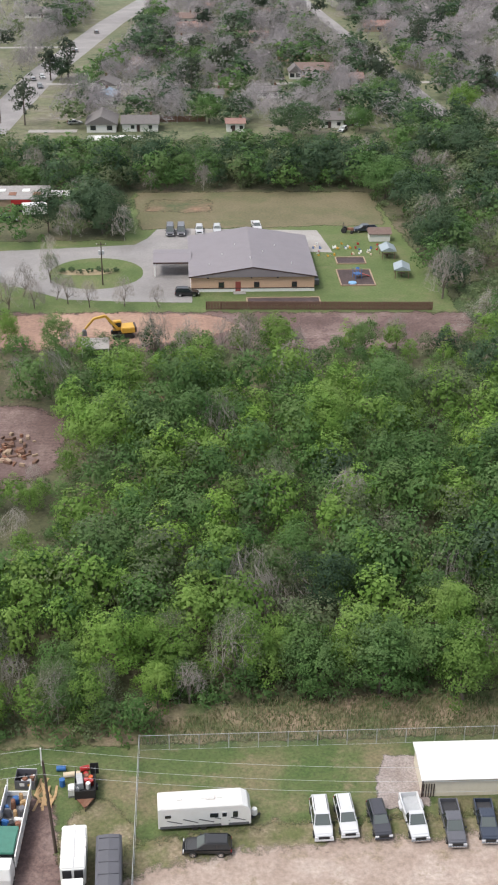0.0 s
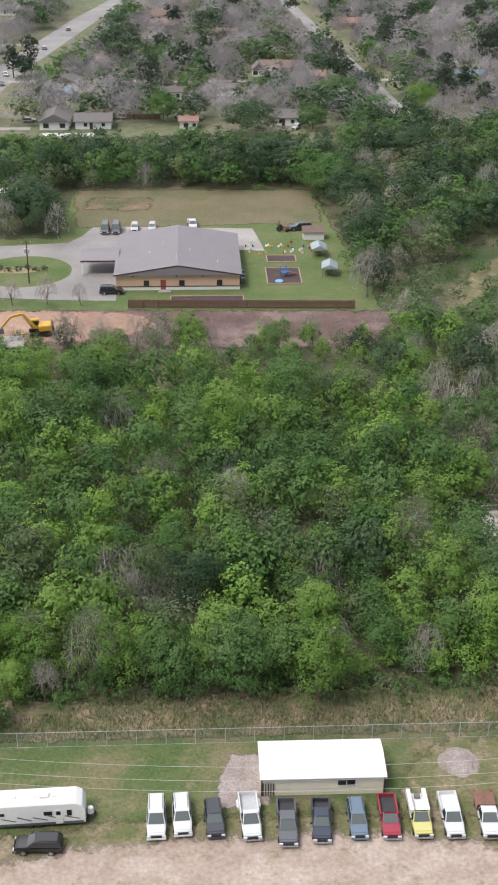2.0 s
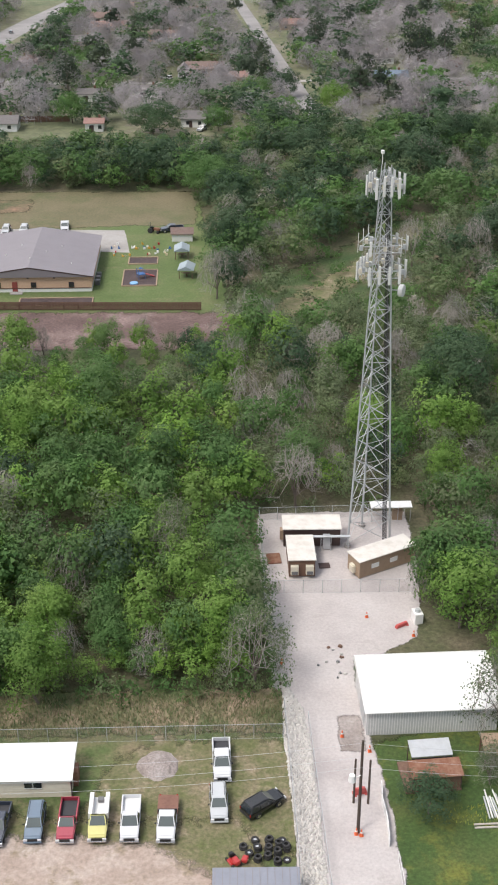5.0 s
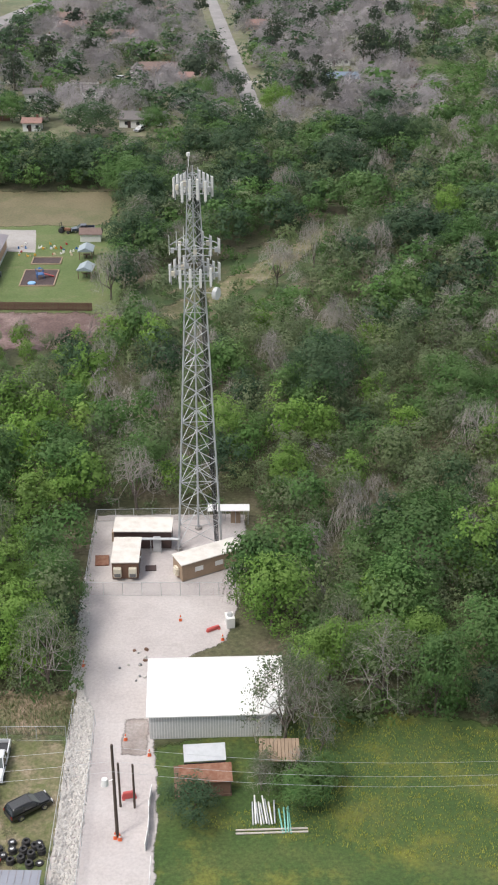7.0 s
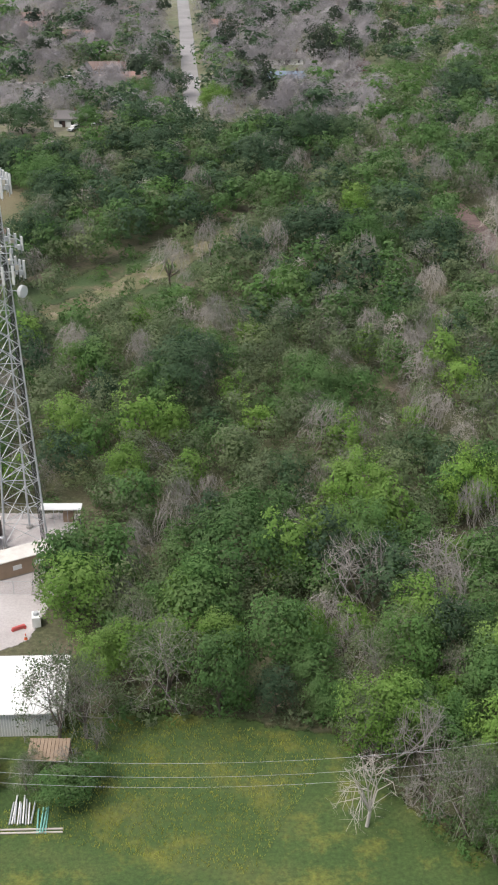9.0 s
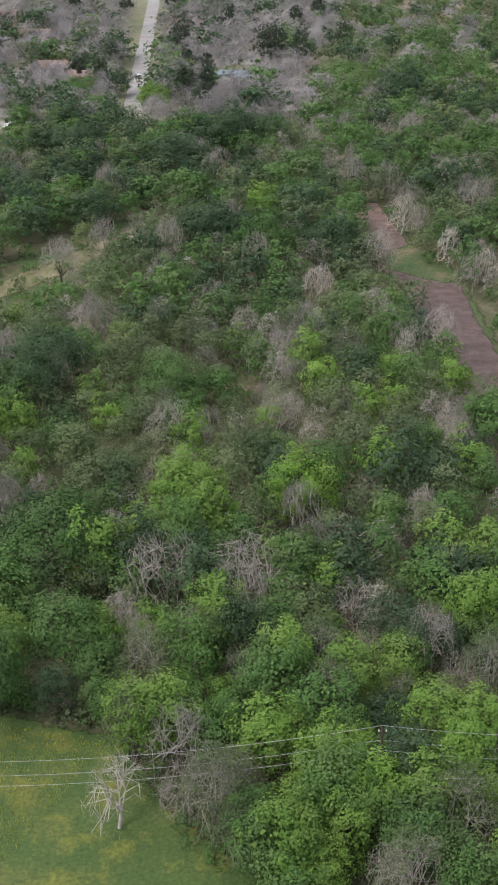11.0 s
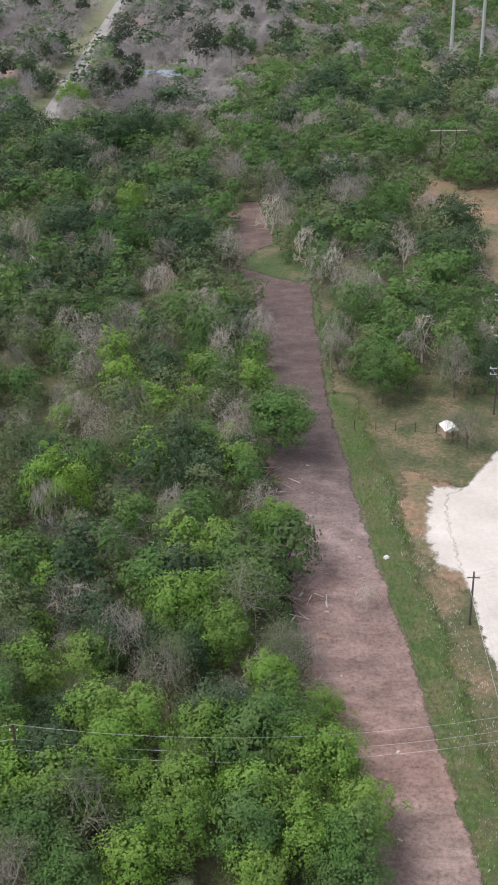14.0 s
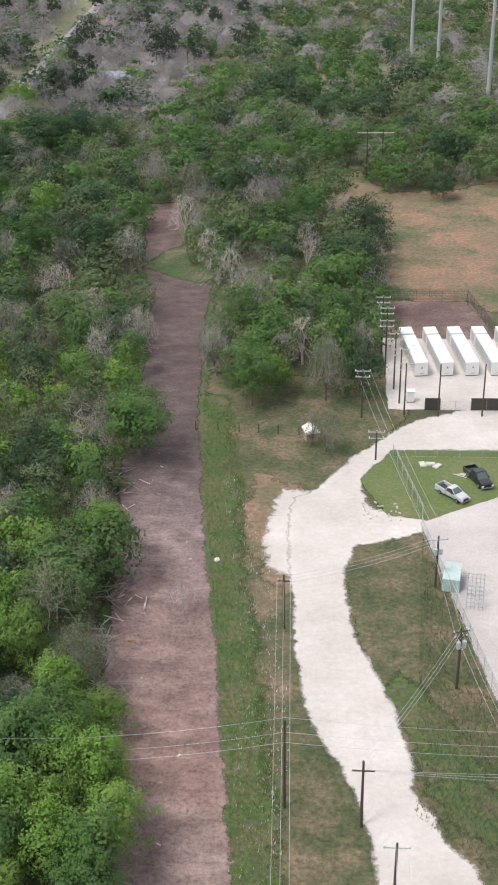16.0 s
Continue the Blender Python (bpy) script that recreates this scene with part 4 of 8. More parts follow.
lone("big_mid", 1, 113.0, 182.5, 0.94, 193, 1.07)
lone("bare", 2, 130.6, 196.2, 1.99, 260, 0.65)
lone("bare", 0, 113.9, 166.3, 1.61, 327, 0.81)
lone("bright", 1, 83.5, 155.7, 1.06, 34)
lone("bright", 2, 73.6, 168.4, 1.26, 101)
lone("bare", 0, 85.3, 242.9, 1.64, 168, 0.79)
lone("big_dark", 1, 75.6, 333.8, 1.22, 235, 0.82)
lone("bare", 1, 139.4, 121.8, 1.15, 76)
lone("bright", 2, 152.9, 119.7, 1.25, 143)
lone("bare", 0, 146.9, 114.1, 1.30, 210)
lone("olive", 1, 161.1, 120.9, 1.67, 277, 0.78)
lone("pale", 2, 163.5, 110.7, 1.04, 344)
lone("dark", 2, 142.5, 93.7, 1.14, 185)
lone("bright", 0, 157.1, 90.8, 1.11, 252)
lone("bright", 1, 162.9, 88.6, 1.25, 319)
lone("dark", 2, 159.5, 100.7, 1.19, 26)
lone("olive", 0, 147.1, 86.8, 1.41, 93, 0.92)
lone("pale", 1, 160.0, 276.4, 1.78, 160, 0.73)
lone("bare", 2, 178.4, 285.3, 1.86, 227, 0.70)
lone("pale", 0, 189.1, 250.9, 1.64, 294, 0.79)
lone("pale", 1, 153.8, 203.3, 1.47, 1, 0.88)
lone("bare", 2, 142.2, 200.6, 1.08, 68)
lone("bare", 0, 162.2, 146.1, 1.08, 135)
lone("bright", 2, 143.2, 109.9, 1.00, 269)
lone("mid", 0, 150.5, 94.2, 0.79, 336)
lone("bright", 1, 134.3, 91.1, 0.88, 43)
lone("bright", 0, 127.0, 280.6, 1.33, 177, 0.98)
lone("dark", 0, 115.8, 345.0, 1.4, 0)
lone("dark", 1, 122.8, 347.5, 1.4, 90)
lone("dark", 2, 129.8, 344.0, 1.4, 180)
lone("big_dark", 0, 103.5, 320.2, 1.39, 18, 0.80)
lone("big_dark", 1, 201.1, 268.8, 0.91, 85, 1.10)
lone("pale", 2, 189.1, 204.1, 1.64, 152, 0.79)
lone("mid", 0, 181.1, 187.2, 1.17, 219)
lone("mid", 1, 195.5, 212.2, 1.29, 286)
lone("bright", 0, 168.3, 84.8, 1.05, 60)
lone("bare", 2, 174.2, 198.8, 1.06, 194)
lone("dark", 0, 199.7, 246.2, 1.41, 261, 0.92)
lone("mid", 1, 177.9, 214.6, 1.31, 328, 0.99)
lone("big_mid", 2, 186.1, 277.0, 0.84, 35, 1.15)
lone("olive", 0, 193.4, 189.8, 1.16, 102)
lone("bright", 1, 29.2, 122.2, 0.99, 169)
lone("bright", 2, 28.6, 110.2, 1.19, 236)
lone("bright", 0, -12.0, 114.9, 1.21, 303)
lone("bright", 1, -0.8, 190.9, 1.45, 10, 0.90)
lone("big_dark", 2, 53.5, 261.3, 0.99, 77, 1.01)
lone("big_dark", 0, 54.3, 291.4, 1.18, 144, 0.84)
lone("big_bright", 1, -15.4, 170.5, 1.15, 211, 0.87)
lone("big_bright", 2, 19.0, 171.2, 0.96, 278, 1.04)
lone("bare", 0, 50.6, 236.2, 1.43, 345, 0.91)
lone("olive", 1, 9.4, 150.4, 1.23, 52)
lone("pale", 2, -8.3, 139.1, 0.75, 119)
lone("mid", 0, -12.1, 131.2, 0.90, 186)
lone("dark", 1, 14.3, 126.4, 1.13, 253)
lone("mid", 0, 19.4, 114.7, 1.01, 27)
lone("bright", 1, 40.6, 144.6, 0.78, 94)
lone("olive", 2, 43.1, 134.4, 1.14, 161)
lone("bright", 0, -13.9, 186.8, 1.48, 228, 0.88)
lone("bare", 1, 17.7, 192.6, 1.12, 295)
lone("bare", 2, 52.9, 196.2, 1.15, 2)
lone("olive", 0, -5.0, 117.9, 0.92, 69)
lone("bright", 1, 4.3, 115.3, 1.03, 136)
lone("mid", 2, 11.1, 135.6, 1.03, 203)
lone("mid", 0, 30.7, 178.8, 1.41, 270, 0.92)
lone("big_mid", 1, 49.3, 306.2, 1.13, 337, 0.88)
lone("big_dark", 2, -21.8, 279.8, 1.03, 44, 0.97)
lone("bare", 0, 61.3, 152.9, 1.38, 153, 0.94)
lone("bare", 1, 117.9, 217.9, 1.50, 220, 0.87)
lone("mid", 0, 53.0, 126.6, 1.1, 0)
lone("bright", 1, 49.9, 118.2, 1.26, 61)
lone("olive", 2, 53.7, 111.6, 1.40, 122)
lone("bright", 0, 46.0, 127.9, 1.23, 183)
lone("bright", 1, 29.0, 121.2, 1.08, 244)
lone("olive", 2, 43.9, 138.7, 1.17, 305)
lone("big_mid", 1, 3.9, 494.4, 0.79, 50)
lone("big_dark", 0, -2.4, 455.7, 0.85, 100)
lone("big_mid", 1, 6.1, 393.5, 0.90, 150, 0.95)
lone("big_dark", 0, 16.4, 398.8, 0.78, 200)
lone("big_mid", 1, 39.7, 419.5, 1.02, 250, 0.83)
lone("big_mid", 0, 64.6, 419.2, 1.09, 300, 0.78)
lone("big_dark", 1, 76.1, 434.7, 0.85, 350)
lone("big_dark", 0, 32.5, 376.8, 1.36, 40, 0.63)
lone("big_bright", 1, 91.2, 408.0, 1.08, 90, 0.79)
lone("big_dark", 0, -47.1, 471.6, 0.72, 140)
lone("big_mid", 1, 52.6, 381.0, 0.80, 190, 0.9)
lone("big_dark", 1, 142.8, 503.5, 0.97, 30, 0.88)
lone("big_mid", 0, 157.3, 451.4, 1.5, 80, 0.55)
lone("big_dark", 1, 175.3, 427.8, 1.38, 130, 0.62)
lone("big_mid", 1, 178.7, 329.7, 0.98, 230, 0.87)
lone("big_dark", 0, 204.8, 389.3, 1.2, 280, 0.65)
lone("big_dark", 1, 192.8, 390.5, 1.0, 70, 0.75)
lone("big_mid", 0, 194.7, 336.4, 0.99, 120, 0.86)
lone("big_dark", 1, 221.8, 306.3, 0.61, 170)
lone("big_dark", 0, 180.6, 451.4, 1.44, 220, 0.59)


rng = np.random.default_rng(5)
near = []
mid_rows = []
for x, y in spots(-45, 240, 80, 135, 5.1, 3):
    if clear(x, y) and seen(x, y):
        near.append((x, y))
for x, y in near:
    kind = pick(rng, near_mix(x, y))
    if y > 118:
        mid_rows.append(("f" + kind if kind in ("bright", "mid", "dark", "olive") else kind, x, y, rng.uniform(0.7, 1.3), rng.uniform(0.85, 1.1)))
        continue
    sp = SP[kind][rng.integers(len(SP[kind]))]
    small = 0.9 if y < 116 and x < 58 else 1.0
    tree(sp, x, y, small * rng.uniform(0.68, 1.32), rng.uniform(0, 360), NAMES[kind], rng.uniform(0.85, 1.12))
for x, y in spots(-60, 270, 132, 215, 5.8, 8):
    if clear(x, y) and seen(x, y) and not inside(x, y, GLADE):
        k = pick(rng, near_mix(x) if x < 58 or y < 138 else {"olive": 4, "mid": 3.4, "bright": 1.3, "bare": 2.3, "dark": 0.6})
        if x > 55 and rng.random() < 0.1:
            k = pick(rng, {"bare": 5, "pale": 2, "olive": 3})
        low = 0.6 if (y > 192 and x < 52) or (x < -20 and 135 < y < 165) else 1.0
        mid_rows.append(("f" + k if k in ("bright", "mid", "dark", "olive") else k, x, y, low * rng.uniform(0.75, 1.25), rng.uniform(0.8, 1.1)))
woods("middle_woods", mid_rows, "mixed wood of fresh green, olive and leafless trees")
shrubs = []
for x, y in spots(-50, 250, 84, 330, 7.5, 17, 0.5):
    if clear(x, y, 0.0) and seen(x, y):
        shrubs.append(("shrub" if rng.random() < 0.6 else "shrub_o", x, y, rng.uniform(0.6, 1.2), rng.uniform(0.7, 1.2)))
woods("undergrowth", shrubs, "low green and olive undergrowth between the trees", "undergrowth")
back_rows = []
GLADES = [GLADE]
for x, y in spots(-75, 330, 215, 372, 6.8, 9):
    if not clear(x, y) or not seen(x, y) or (y > 312 and x < 46 and y < 326 and rng.random() < 0.2):
        continue
    if any(inside(x, y, g) for g in GLADES) and rng.random() < 0.93:
        continue
    if y > 363 and x < 62:
        continue
    if x < 50 and 228 < y < 312 and x > -16:
        continue
    if y > 300:
        mixt = {"dark": 3.6, "olive": 2.4, "mid": 3, "bare": 0.8} if x < 130 else {"mid": 3.6, "olive": 3.4, "dark": 0.8, "bare": 2.2}
    else:
        mixt = {"dark": 1.8, "mid": 3, "olive": 3.2, "bare": 1.8, "pale": 0.4}
    back_rows.append((pick(rng, mixt), x, y, (0.5 if y > 342 and x < 60 else 1.0) * rng.uniform(0.95, 1.5), rng.uniform(0.7, 0.95)))
for y0, rise in ((316.0, 0.8), (322.5, 0.95), (330.0, 1.0), (338.0, 0.9)):
    for x in np.arange(-62 if y0 < 330 else 4, 62, 4.6):
        k = pick(rng, {"mid": 3, "olive": 2.2, "dark": 3, "bare": 0.5})
        back_rows.append((k, x + rng.uniform(-1.2, 1.2), y0 + rng.uniform(-1.5, 1.5), rise * rng.uniform(0.8, 1.15), rng.uniform(0.75, 0.95)))
woods("back_woods", back_rows, "dense belt of dark-green and olive woodland")
LOTS = [(-27.4, 381), (-15.5, 382), (14, 381), (44.5, 386), (52.5, 389), (40.5, 471.5), (48.5, 476), (48, 512), (28, 434), (8.3, 428), (60, 458), (116, 456), (127, 605), (5, 590), (-25, 450), (-25, 428), (-18, 492), (-6, 545), (-2, 620), (92, 594), (100, 530), (28, 560), (146, 484), (118, 500)]
sub_rows = []
for x, y in spots(-150, 420, 372, 690, 7.6, 10, 0.5):
    if not seen(x, y, 12) or -72 < x - (y - 380) * 0.1 < -44 or abs(x - (84 - (y - 398) * 0.058)) < 8.2 or (y < 386 and x < 60) or not clear(x, y, 1.0) or any(abs(x - a) < 8.5 and -15 < y - b < 6 for a, b in LOTS):
        continue
    if x > 140 + (y - 400) * 0.1:
        if rng.random() < (0.15 if y < 450 else 0.35):
            continue
        mixt = {"far_mid": 3.2, "far_olive": 4, "far_dark": 0.8, "grove": 2.0}
        sub_rows.append((pick(rng, mixt), x, y, rng.uniform(0.9, 1.5), rng.uniform(0.65, 0.9)))
    else:
        if rng.random() < (0.8 if x < -66 else 0.16):
            continue
        mixt = {"grove": 9, "far_olive": 0.4, "far_mid": 0.7, "far_dark": 1.5, "pine": 0.3}
        k = pick(rng, mixt)
        wide = k.startswith("far")
        sub_rows.append((k, x, y, rng.uniform(1.2, 2.1) if wide else rng.uniform(0.9, 1.35), 0.66 if wide else rng.uniform(0.8, 1.1)))
woods("suburb_trees", sub_rows, "grey leafless trees and dark oaks of the far suburb", "trees")

edge_rows = []
for x in np.arange(-32, 57, 2.1):
    edge_rows.append(("shrub" if rng.random() < 0.75 else "shrub_o", x + rng.uniform(-0.6, 0.6), (111.4 if x > -8 else 105.2) + rng.uniform(-0.5, 1.6), rng.uniform(0.6, 1.1), rng.uniform(0.8, 1.5)))
for x in np.arange(70, 128, 2.2):
    y = np.interp(x, [66, 80, 95, 111, 119, 128], [103, 108, 108, 104.5, 92.5, 84.5])
    edge_rows.append(("shrub" if rng.random() < 0.7 else "shrub_o", x if x > 86 else x + 16, y + rng.uniform(0, 1.5), rng.uniform(0.6, 1.1), rng.uniform(0.8, 1.4)))
for x in np.arange(-31, 57, 3.1):
    edge_rows.append(("fbright" if rng.random() < 0.5 else "fmid", x + rng.uniform(-0.8, 0.8), (114.2 if x > -8 else 108) + rng.uniform(-0.8, 1.8), rng.uniform(0.5, 0.8), rng.uniform(0.7, 1.0)))
woods("wood_edge", edge_rows, "bushy green edge of the wood", "undergrowth")


# ---- vehicles: fronts face -y, resting on the ground ----
def car_paint(name, c):
    M[name] = paint(name, c, 0.3, 0.0, wear=0.05, coat=0.6)


for n_, c_ in (("car_white", (0.62, 0.62, 0.63)), ("car_silver", (0.5, 0.51, 0.52)), ("car_black", (0.015, 0.016, 0.018)), ("car_grey", (0.11, 0.11, 0.125)), ("car_navy", (0.035, 0.045, 0.07)),
               ("car_blue", (0.13, 0.18, 0.24)), ("car_red", (0.33, 0.03, 0.055)), ("car_yellow", (0.58, 0.54, 0.2)), ("car_charcoal", (0.045, 0.045, 0.055))):
    car_paint(n_, c_)
# Base colour lifted to grey-green to hold the sky's reflection over a pale dashboard.
M["windscreen"] = glass("windscreen_reflection_colour", (0.11, 0.125, 0.12))
M["lamp_glass"] = paint("headlight_glass", (0.7, 0.7, 0.72), 0.15, wear=0.02)
M["tail_red"] = paint("tail_light_red", (0.35, 0.02, 0.02), 0.2, wear=0.02)
M["bed_liner"] = paint("bed_liner", (0.045, 0.045, 0.05), 0.7)
M["rusty_bed"] = paint("rusty_flatbed", (0.22, 0.11, 0.08), 0.8, wear=0.3)

TYRE = Geo().rod((-0.13, 0, 0), (0.13, 0, 0), 0.37, n=14).mesh("tyre", M["rubber"], 0.04)
RIM = Geo().rod((-0.14, 0, 0), (0.14, 0, 0), 0.22, n=10).mesh("rim", M["chrome"])


def wheels(root, w, spots_y):
    for y in spots_y:
        for s in (-1, 1):
            t = new("wheel", TYRE)
            t.parent, t.location = root, (s * (w / 2 - 0.1), y, 0.37)
            r = new("rim", RIM)
            r.parent = t


def ring(x0, x1, y0, y1, z, cut=0.08):
    return [(x0 + cut, y0, z), (x1 - cut, y0, z), (x1, y0 + cut, z), (x1, y1 - cut, z), (x1 - cut, y1, z), (x0 + cut, y1, z), (x0, y1 - cut, z), (x0, y0 + cut, z)]


def vehicle(kind, colour, x, y, rz, label, length=5.0, w=1.95, h=1.8, name="", bed="bed_liner", dually=False, roof=None, cab=None):
    root = thing(name or {"suv": "suv", "pickup": "pickup_truck", "car": "car", "van": "van"}[kind], x, y, 0, rz, label, {"suv": "suv", "pickup": "pickup truck", "car": "car", "van": "van"}[kind], "parked vehicles")
    hl, belt = length / 2, {"suv": 1.1, "pickup": 1.15, "car": 0.92, "van": 1.15}[kind]
    nose = belt - (0.12 if kind != "van" else 0.2)
    scuttle = -hl + {"suv": 1.4, "pickup": 1.5, "car": 1.45, "van": 0.75}[kind]
    tail = hl if kind != "pickup" else (cab if cab is not None else scuttle + 2.35)
    prof = [(-hl, 0.42), (tail, 0.38), (tail, belt), (scuttle, belt), (-hl + 0.25, nose), (-hl, nose - 0.22)]
    shell = Geo().prism(prof, -w / 2, w / 2)
    shell.v = [(px * (0.86 if py < -hl + 0.1 else 0.95 if py < -hl + 0.5 or (py > hl - 0.1 and kind != "pickup") else 1.0), py, pz) for px, py, pz in shell.v]
    part("body", shell, colour, root, bevel=0.13)
    lo = ring(-w / 2 + 0.06, w / 2 - 0.06, scuttle - 0.05, tail - 0.03, belt - 0.02)
    hi = ring(-w / 2 + 0.22, w / 2 - 0.22, scuttle + 0.72, tail - (0.38 if kind != "pickup" else 0.25), h - 0.07)
    part("glazing", Geo().loft([lo, hi]), "glass", root)
    part("windshield", Geo().add([(-w / 2 + 0.2, scuttle - 0.075, belt + 0.02), (w / 2 - 0.2, scuttle - 0.075, belt + 0.02), (w / 2 - 0.33, scuttle + 0.67, h - 0.1), (-w / 2 + 0.33, scuttle + 0.67, h - 0.1),
                                  (-w / 2 + 0.2, scuttle - 0.02, belt + 0.0), (w / 2 - 0.2, scuttle - 0.02, belt + 0.0), (w / 2 - 0.33, scuttle + 0.72, h - 0.12), (-w / 2 + 0.33, scuttle + 0.72, h - 0.12)],
                                 [(0, 1, 2, 3), (7, 6, 5, 4), (0, 4, 5, 1), (1, 5, 6, 2), (2, 6, 7, 3), (3, 7, 4, 0)]), "windscreen", root, "windscreen with the sky's reflection in its grey-green colour")
    top = ring(-w / 2 + 0.2, w / 2 - 0.2, scuttle + 0.68, tail - (0.34 if kind != "pickup" else 0.22), h - 0.07)
    cap = ring(-w / 2 + 0.28, w / 2 - 0.28, scuttle + 0.78, tail - (0.42 if kind != "pickup" else 0.3), h)
    part("roof", Geo().loft([top, cap]), roof or colour, root)
    for s in (-1, 1):
        for a, b in ((1, 1), (4, 4)) if s > 0 else ((0, 0), (5, 5)):
            part("pillar", Geo().rod(lo[a], hi[b], 0.06, n=4), colour, root)
        if kind != "pickup" or tail - scuttle > 2.0:
            ym = (scuttle + tail) / 2 + 0.25
            part("pillar", Geo().rod((s * (w / 2 - 0.07), ym, belt), (s * (w / 2 - 0.22), ym, h - 0.06), 0.055, n=4), colour, root)
    part("grille", Geo().box(0, -hl - 0.01, 0.58, w * 0.55, 0.06, 0.28), "black", root)
    part("front_bumper", Geo().box(0, -hl - 0.03, 0.36, w * 0.97, 0.16, 0.2), "chrome" if kind == "pickup" else colour, root, bevel=0.03)
    part("rear_bumper", Geo().box(0, hl + 0.0, 0.4, w * 0.95, 0.14, 0.2), "black" if kind != "pickup" else "chrome", root, bevel=0.03)
    for s in (-1, 1):
        part("headlight", Geo().box(s * (w / 2 - 0.24), -hl + 0.0, 0.62, 0.38, 0.1, 0.2), "lamp_glass", root)
        part("tail_light", Geo().box(s * (w / 2 - 0.12), hl - 0.02, 0.75, 0.16, 0.08, 0.3), "tail_red", root)
        part("mirror", Geo().box(s * (w / 2 + 0.1), scuttle + 0.3, belt, 0.2, 0.12, 0.17), "black", root, bevel=0.02)
    if kind in ("suv", "van"):
        for s in (-1, 1):
            part("roof_rail", Geo().box(s * (w / 2 - 0.34), (scuttle + tail) / 2 + 0.3, h - 0.01, 0.05, (tail - scuttle) * 0.55, 0.05), "black", root)
    if kind == "pickup" and bed == "flat":
        part("flatbed", Geo().box(0, (tail + hl) / 2 + 0.08, 0.86, w + 0.15, hl - tail - 0.05, 0.12), "rusty_bed", root, "brown steel flatbed", 0.02)
        part("headboard", Geo().box(0, tail + 0.12, 0.98, w, 0.08, 0.55), "black", root)
        part("chassis", Geo().box(0, (tail + hl) / 2, 0.45, 0.9, hl - tail, 0.41), "black", root)
    elif kind == "pickup" and bed == "service":
        ln = hl - tail - 0.05
        part("bed_floor", Geo().box(0, (tail + hl) / 2 + 0.02, 0.5, w - 0.1, ln, 0.35), "white", root)
        for s in (-1, 1):
            part("tool_box", Geo().box(s * (w / 2 - 0.18), (tail + hl) / 2 + 0.02, 0.85, 0.42, ln, 0.75), "white", root, "white steel tool boxes", 0.03)
        part("winch", Geo().box(0.1, hl - 0.6, 0.86, 0.6, 0.5, 0.45), "steel_dark", root, bevel=0.03)
    elif kind == "pickup":
        ln, mid = hl - tail - 0.03, (tail + hl) / 2 + 0.01
        part("bed_floor", Geo().box(0, mid, 0.45, w - 0.2, ln - 0.1, 0.28), bed, root)
        for s in (-1, 1):
            part("bed_side", Geo().box(s * (w / 2 - 0.08), mid, 0.42, 0.16, ln, 0.8), colour, root, bevel=0.03)
            if dually:
                part("rear_fender", Geo().box(s * (w / 2 + 0.1), mid + 0.1, 0.5, 0.28, 1.3, 0.5), colour, root, bevel=0.1)
        part("tailgate", Geo().box(0, hl - 0.06, 0.45, w - 0.3, 0.1, 0.76), colour, root, bevel=0.02)
    wheels(root, w, (-hl + 0.95, hl - 1.05))
    return root


vehicle("suv", "car_white", 10.05, 92.0, 1, "white full-size suv with roof rails and sunroof on the grass", 5.2, 2.0, 1.95)
vehicle("suv", "car_white", 12.65, 92.3, 3, "white rounded crossover parked on the grass", 5.1, 1.95, 1.75)
vehicle("suv", "car_charcoal", 15.95, 91.7, 4, "dark grey crossover parked on worn grass", 4.7, 1.88, 1.7)
vehicle("pickup", "car_white", 19.6, 91.9, 3, "white dual-rear-wheel pickup with an empty pale bed", 6.0, 2.0, 1.95, bed="steel", dually=True, cab=-0.05)
vehicle("pickup", "car_grey", 23.35, 90.9, -1, "dark grey crew-cab pickup in front of the shed", 5.9, 1.98, 1.92, cab=0.75)
vehicle("pickup", "car_navy", 26.85, 91.0, -3, "dark navy pickup with a black bed", 5.4, 1.92, 1.85, cab=0.95)
vehicle("suv", "car_blue", 30.55, 91.1, 0, "blue-grey suv with a sunroof", 4.9, 1.88, 1.78)
vehicle("pickup", "car_red", 33.85, 91.3, -1, "dark red pickup with a long grey bed", 5.6, 1.92, 1.75, cab=-0.15)
vehicle("pickup", "car_yellow", 37.0, 91.4, 0, "pale yellow service truck with white tool boxes", 5.7, 2.0, 1.85, bed="service", cab=-0.25)
vehicle("pickup", "car_white", 40.25, 91.3, 0, "white pickup with an open white bed", 5.8, 2.0, 1.9, bed="white", cab=0.2)
vehicle("pickup", "car_white", 44.0, 91.2, -2, "white pickup with a rusty brown flatbed", 6.0, 2.0, 1.85, bed="flat", cab=0.35)
vehicle("pickup", "car_white", 49.7, 99.6, 1, "white crew-cab pickup with a black lined bed", 6.0, 2.0, 1.95, cab=0.75)
vehicle("suv", "car_silver", 49.3, 93.2, 1, "silver-white crossover parked behind a pickup", 4.8, 1.9, 1.72)
vehicle("suv", "car_black", 53.9, 93.0, 126, "black suv standing askew by the fence", 4.7, 1.9, 1.75)
vehicle("suv", "car_black", -1.6, 88.95, -92, "black suv in front of the travel trailer", 4.75, 1.93, 1.72)
vehicle("pickup", "car_silver", 212.0, 158.6, 40, "silver pickup on the grass beside the road", 5.4, 1.9, 1.75, cab=0.6)
vehicle("pickup", "car_black", 216.2, 163.3, 22, "lifted dark pickup parked on the grass", 5.9, 2.1, 2.0, cab=0.75)
vehicle("suv", "car_black", -2.3, 239.6, 90, "dark suv parked beside the church hall", 4.9, 1.95, 1.8)
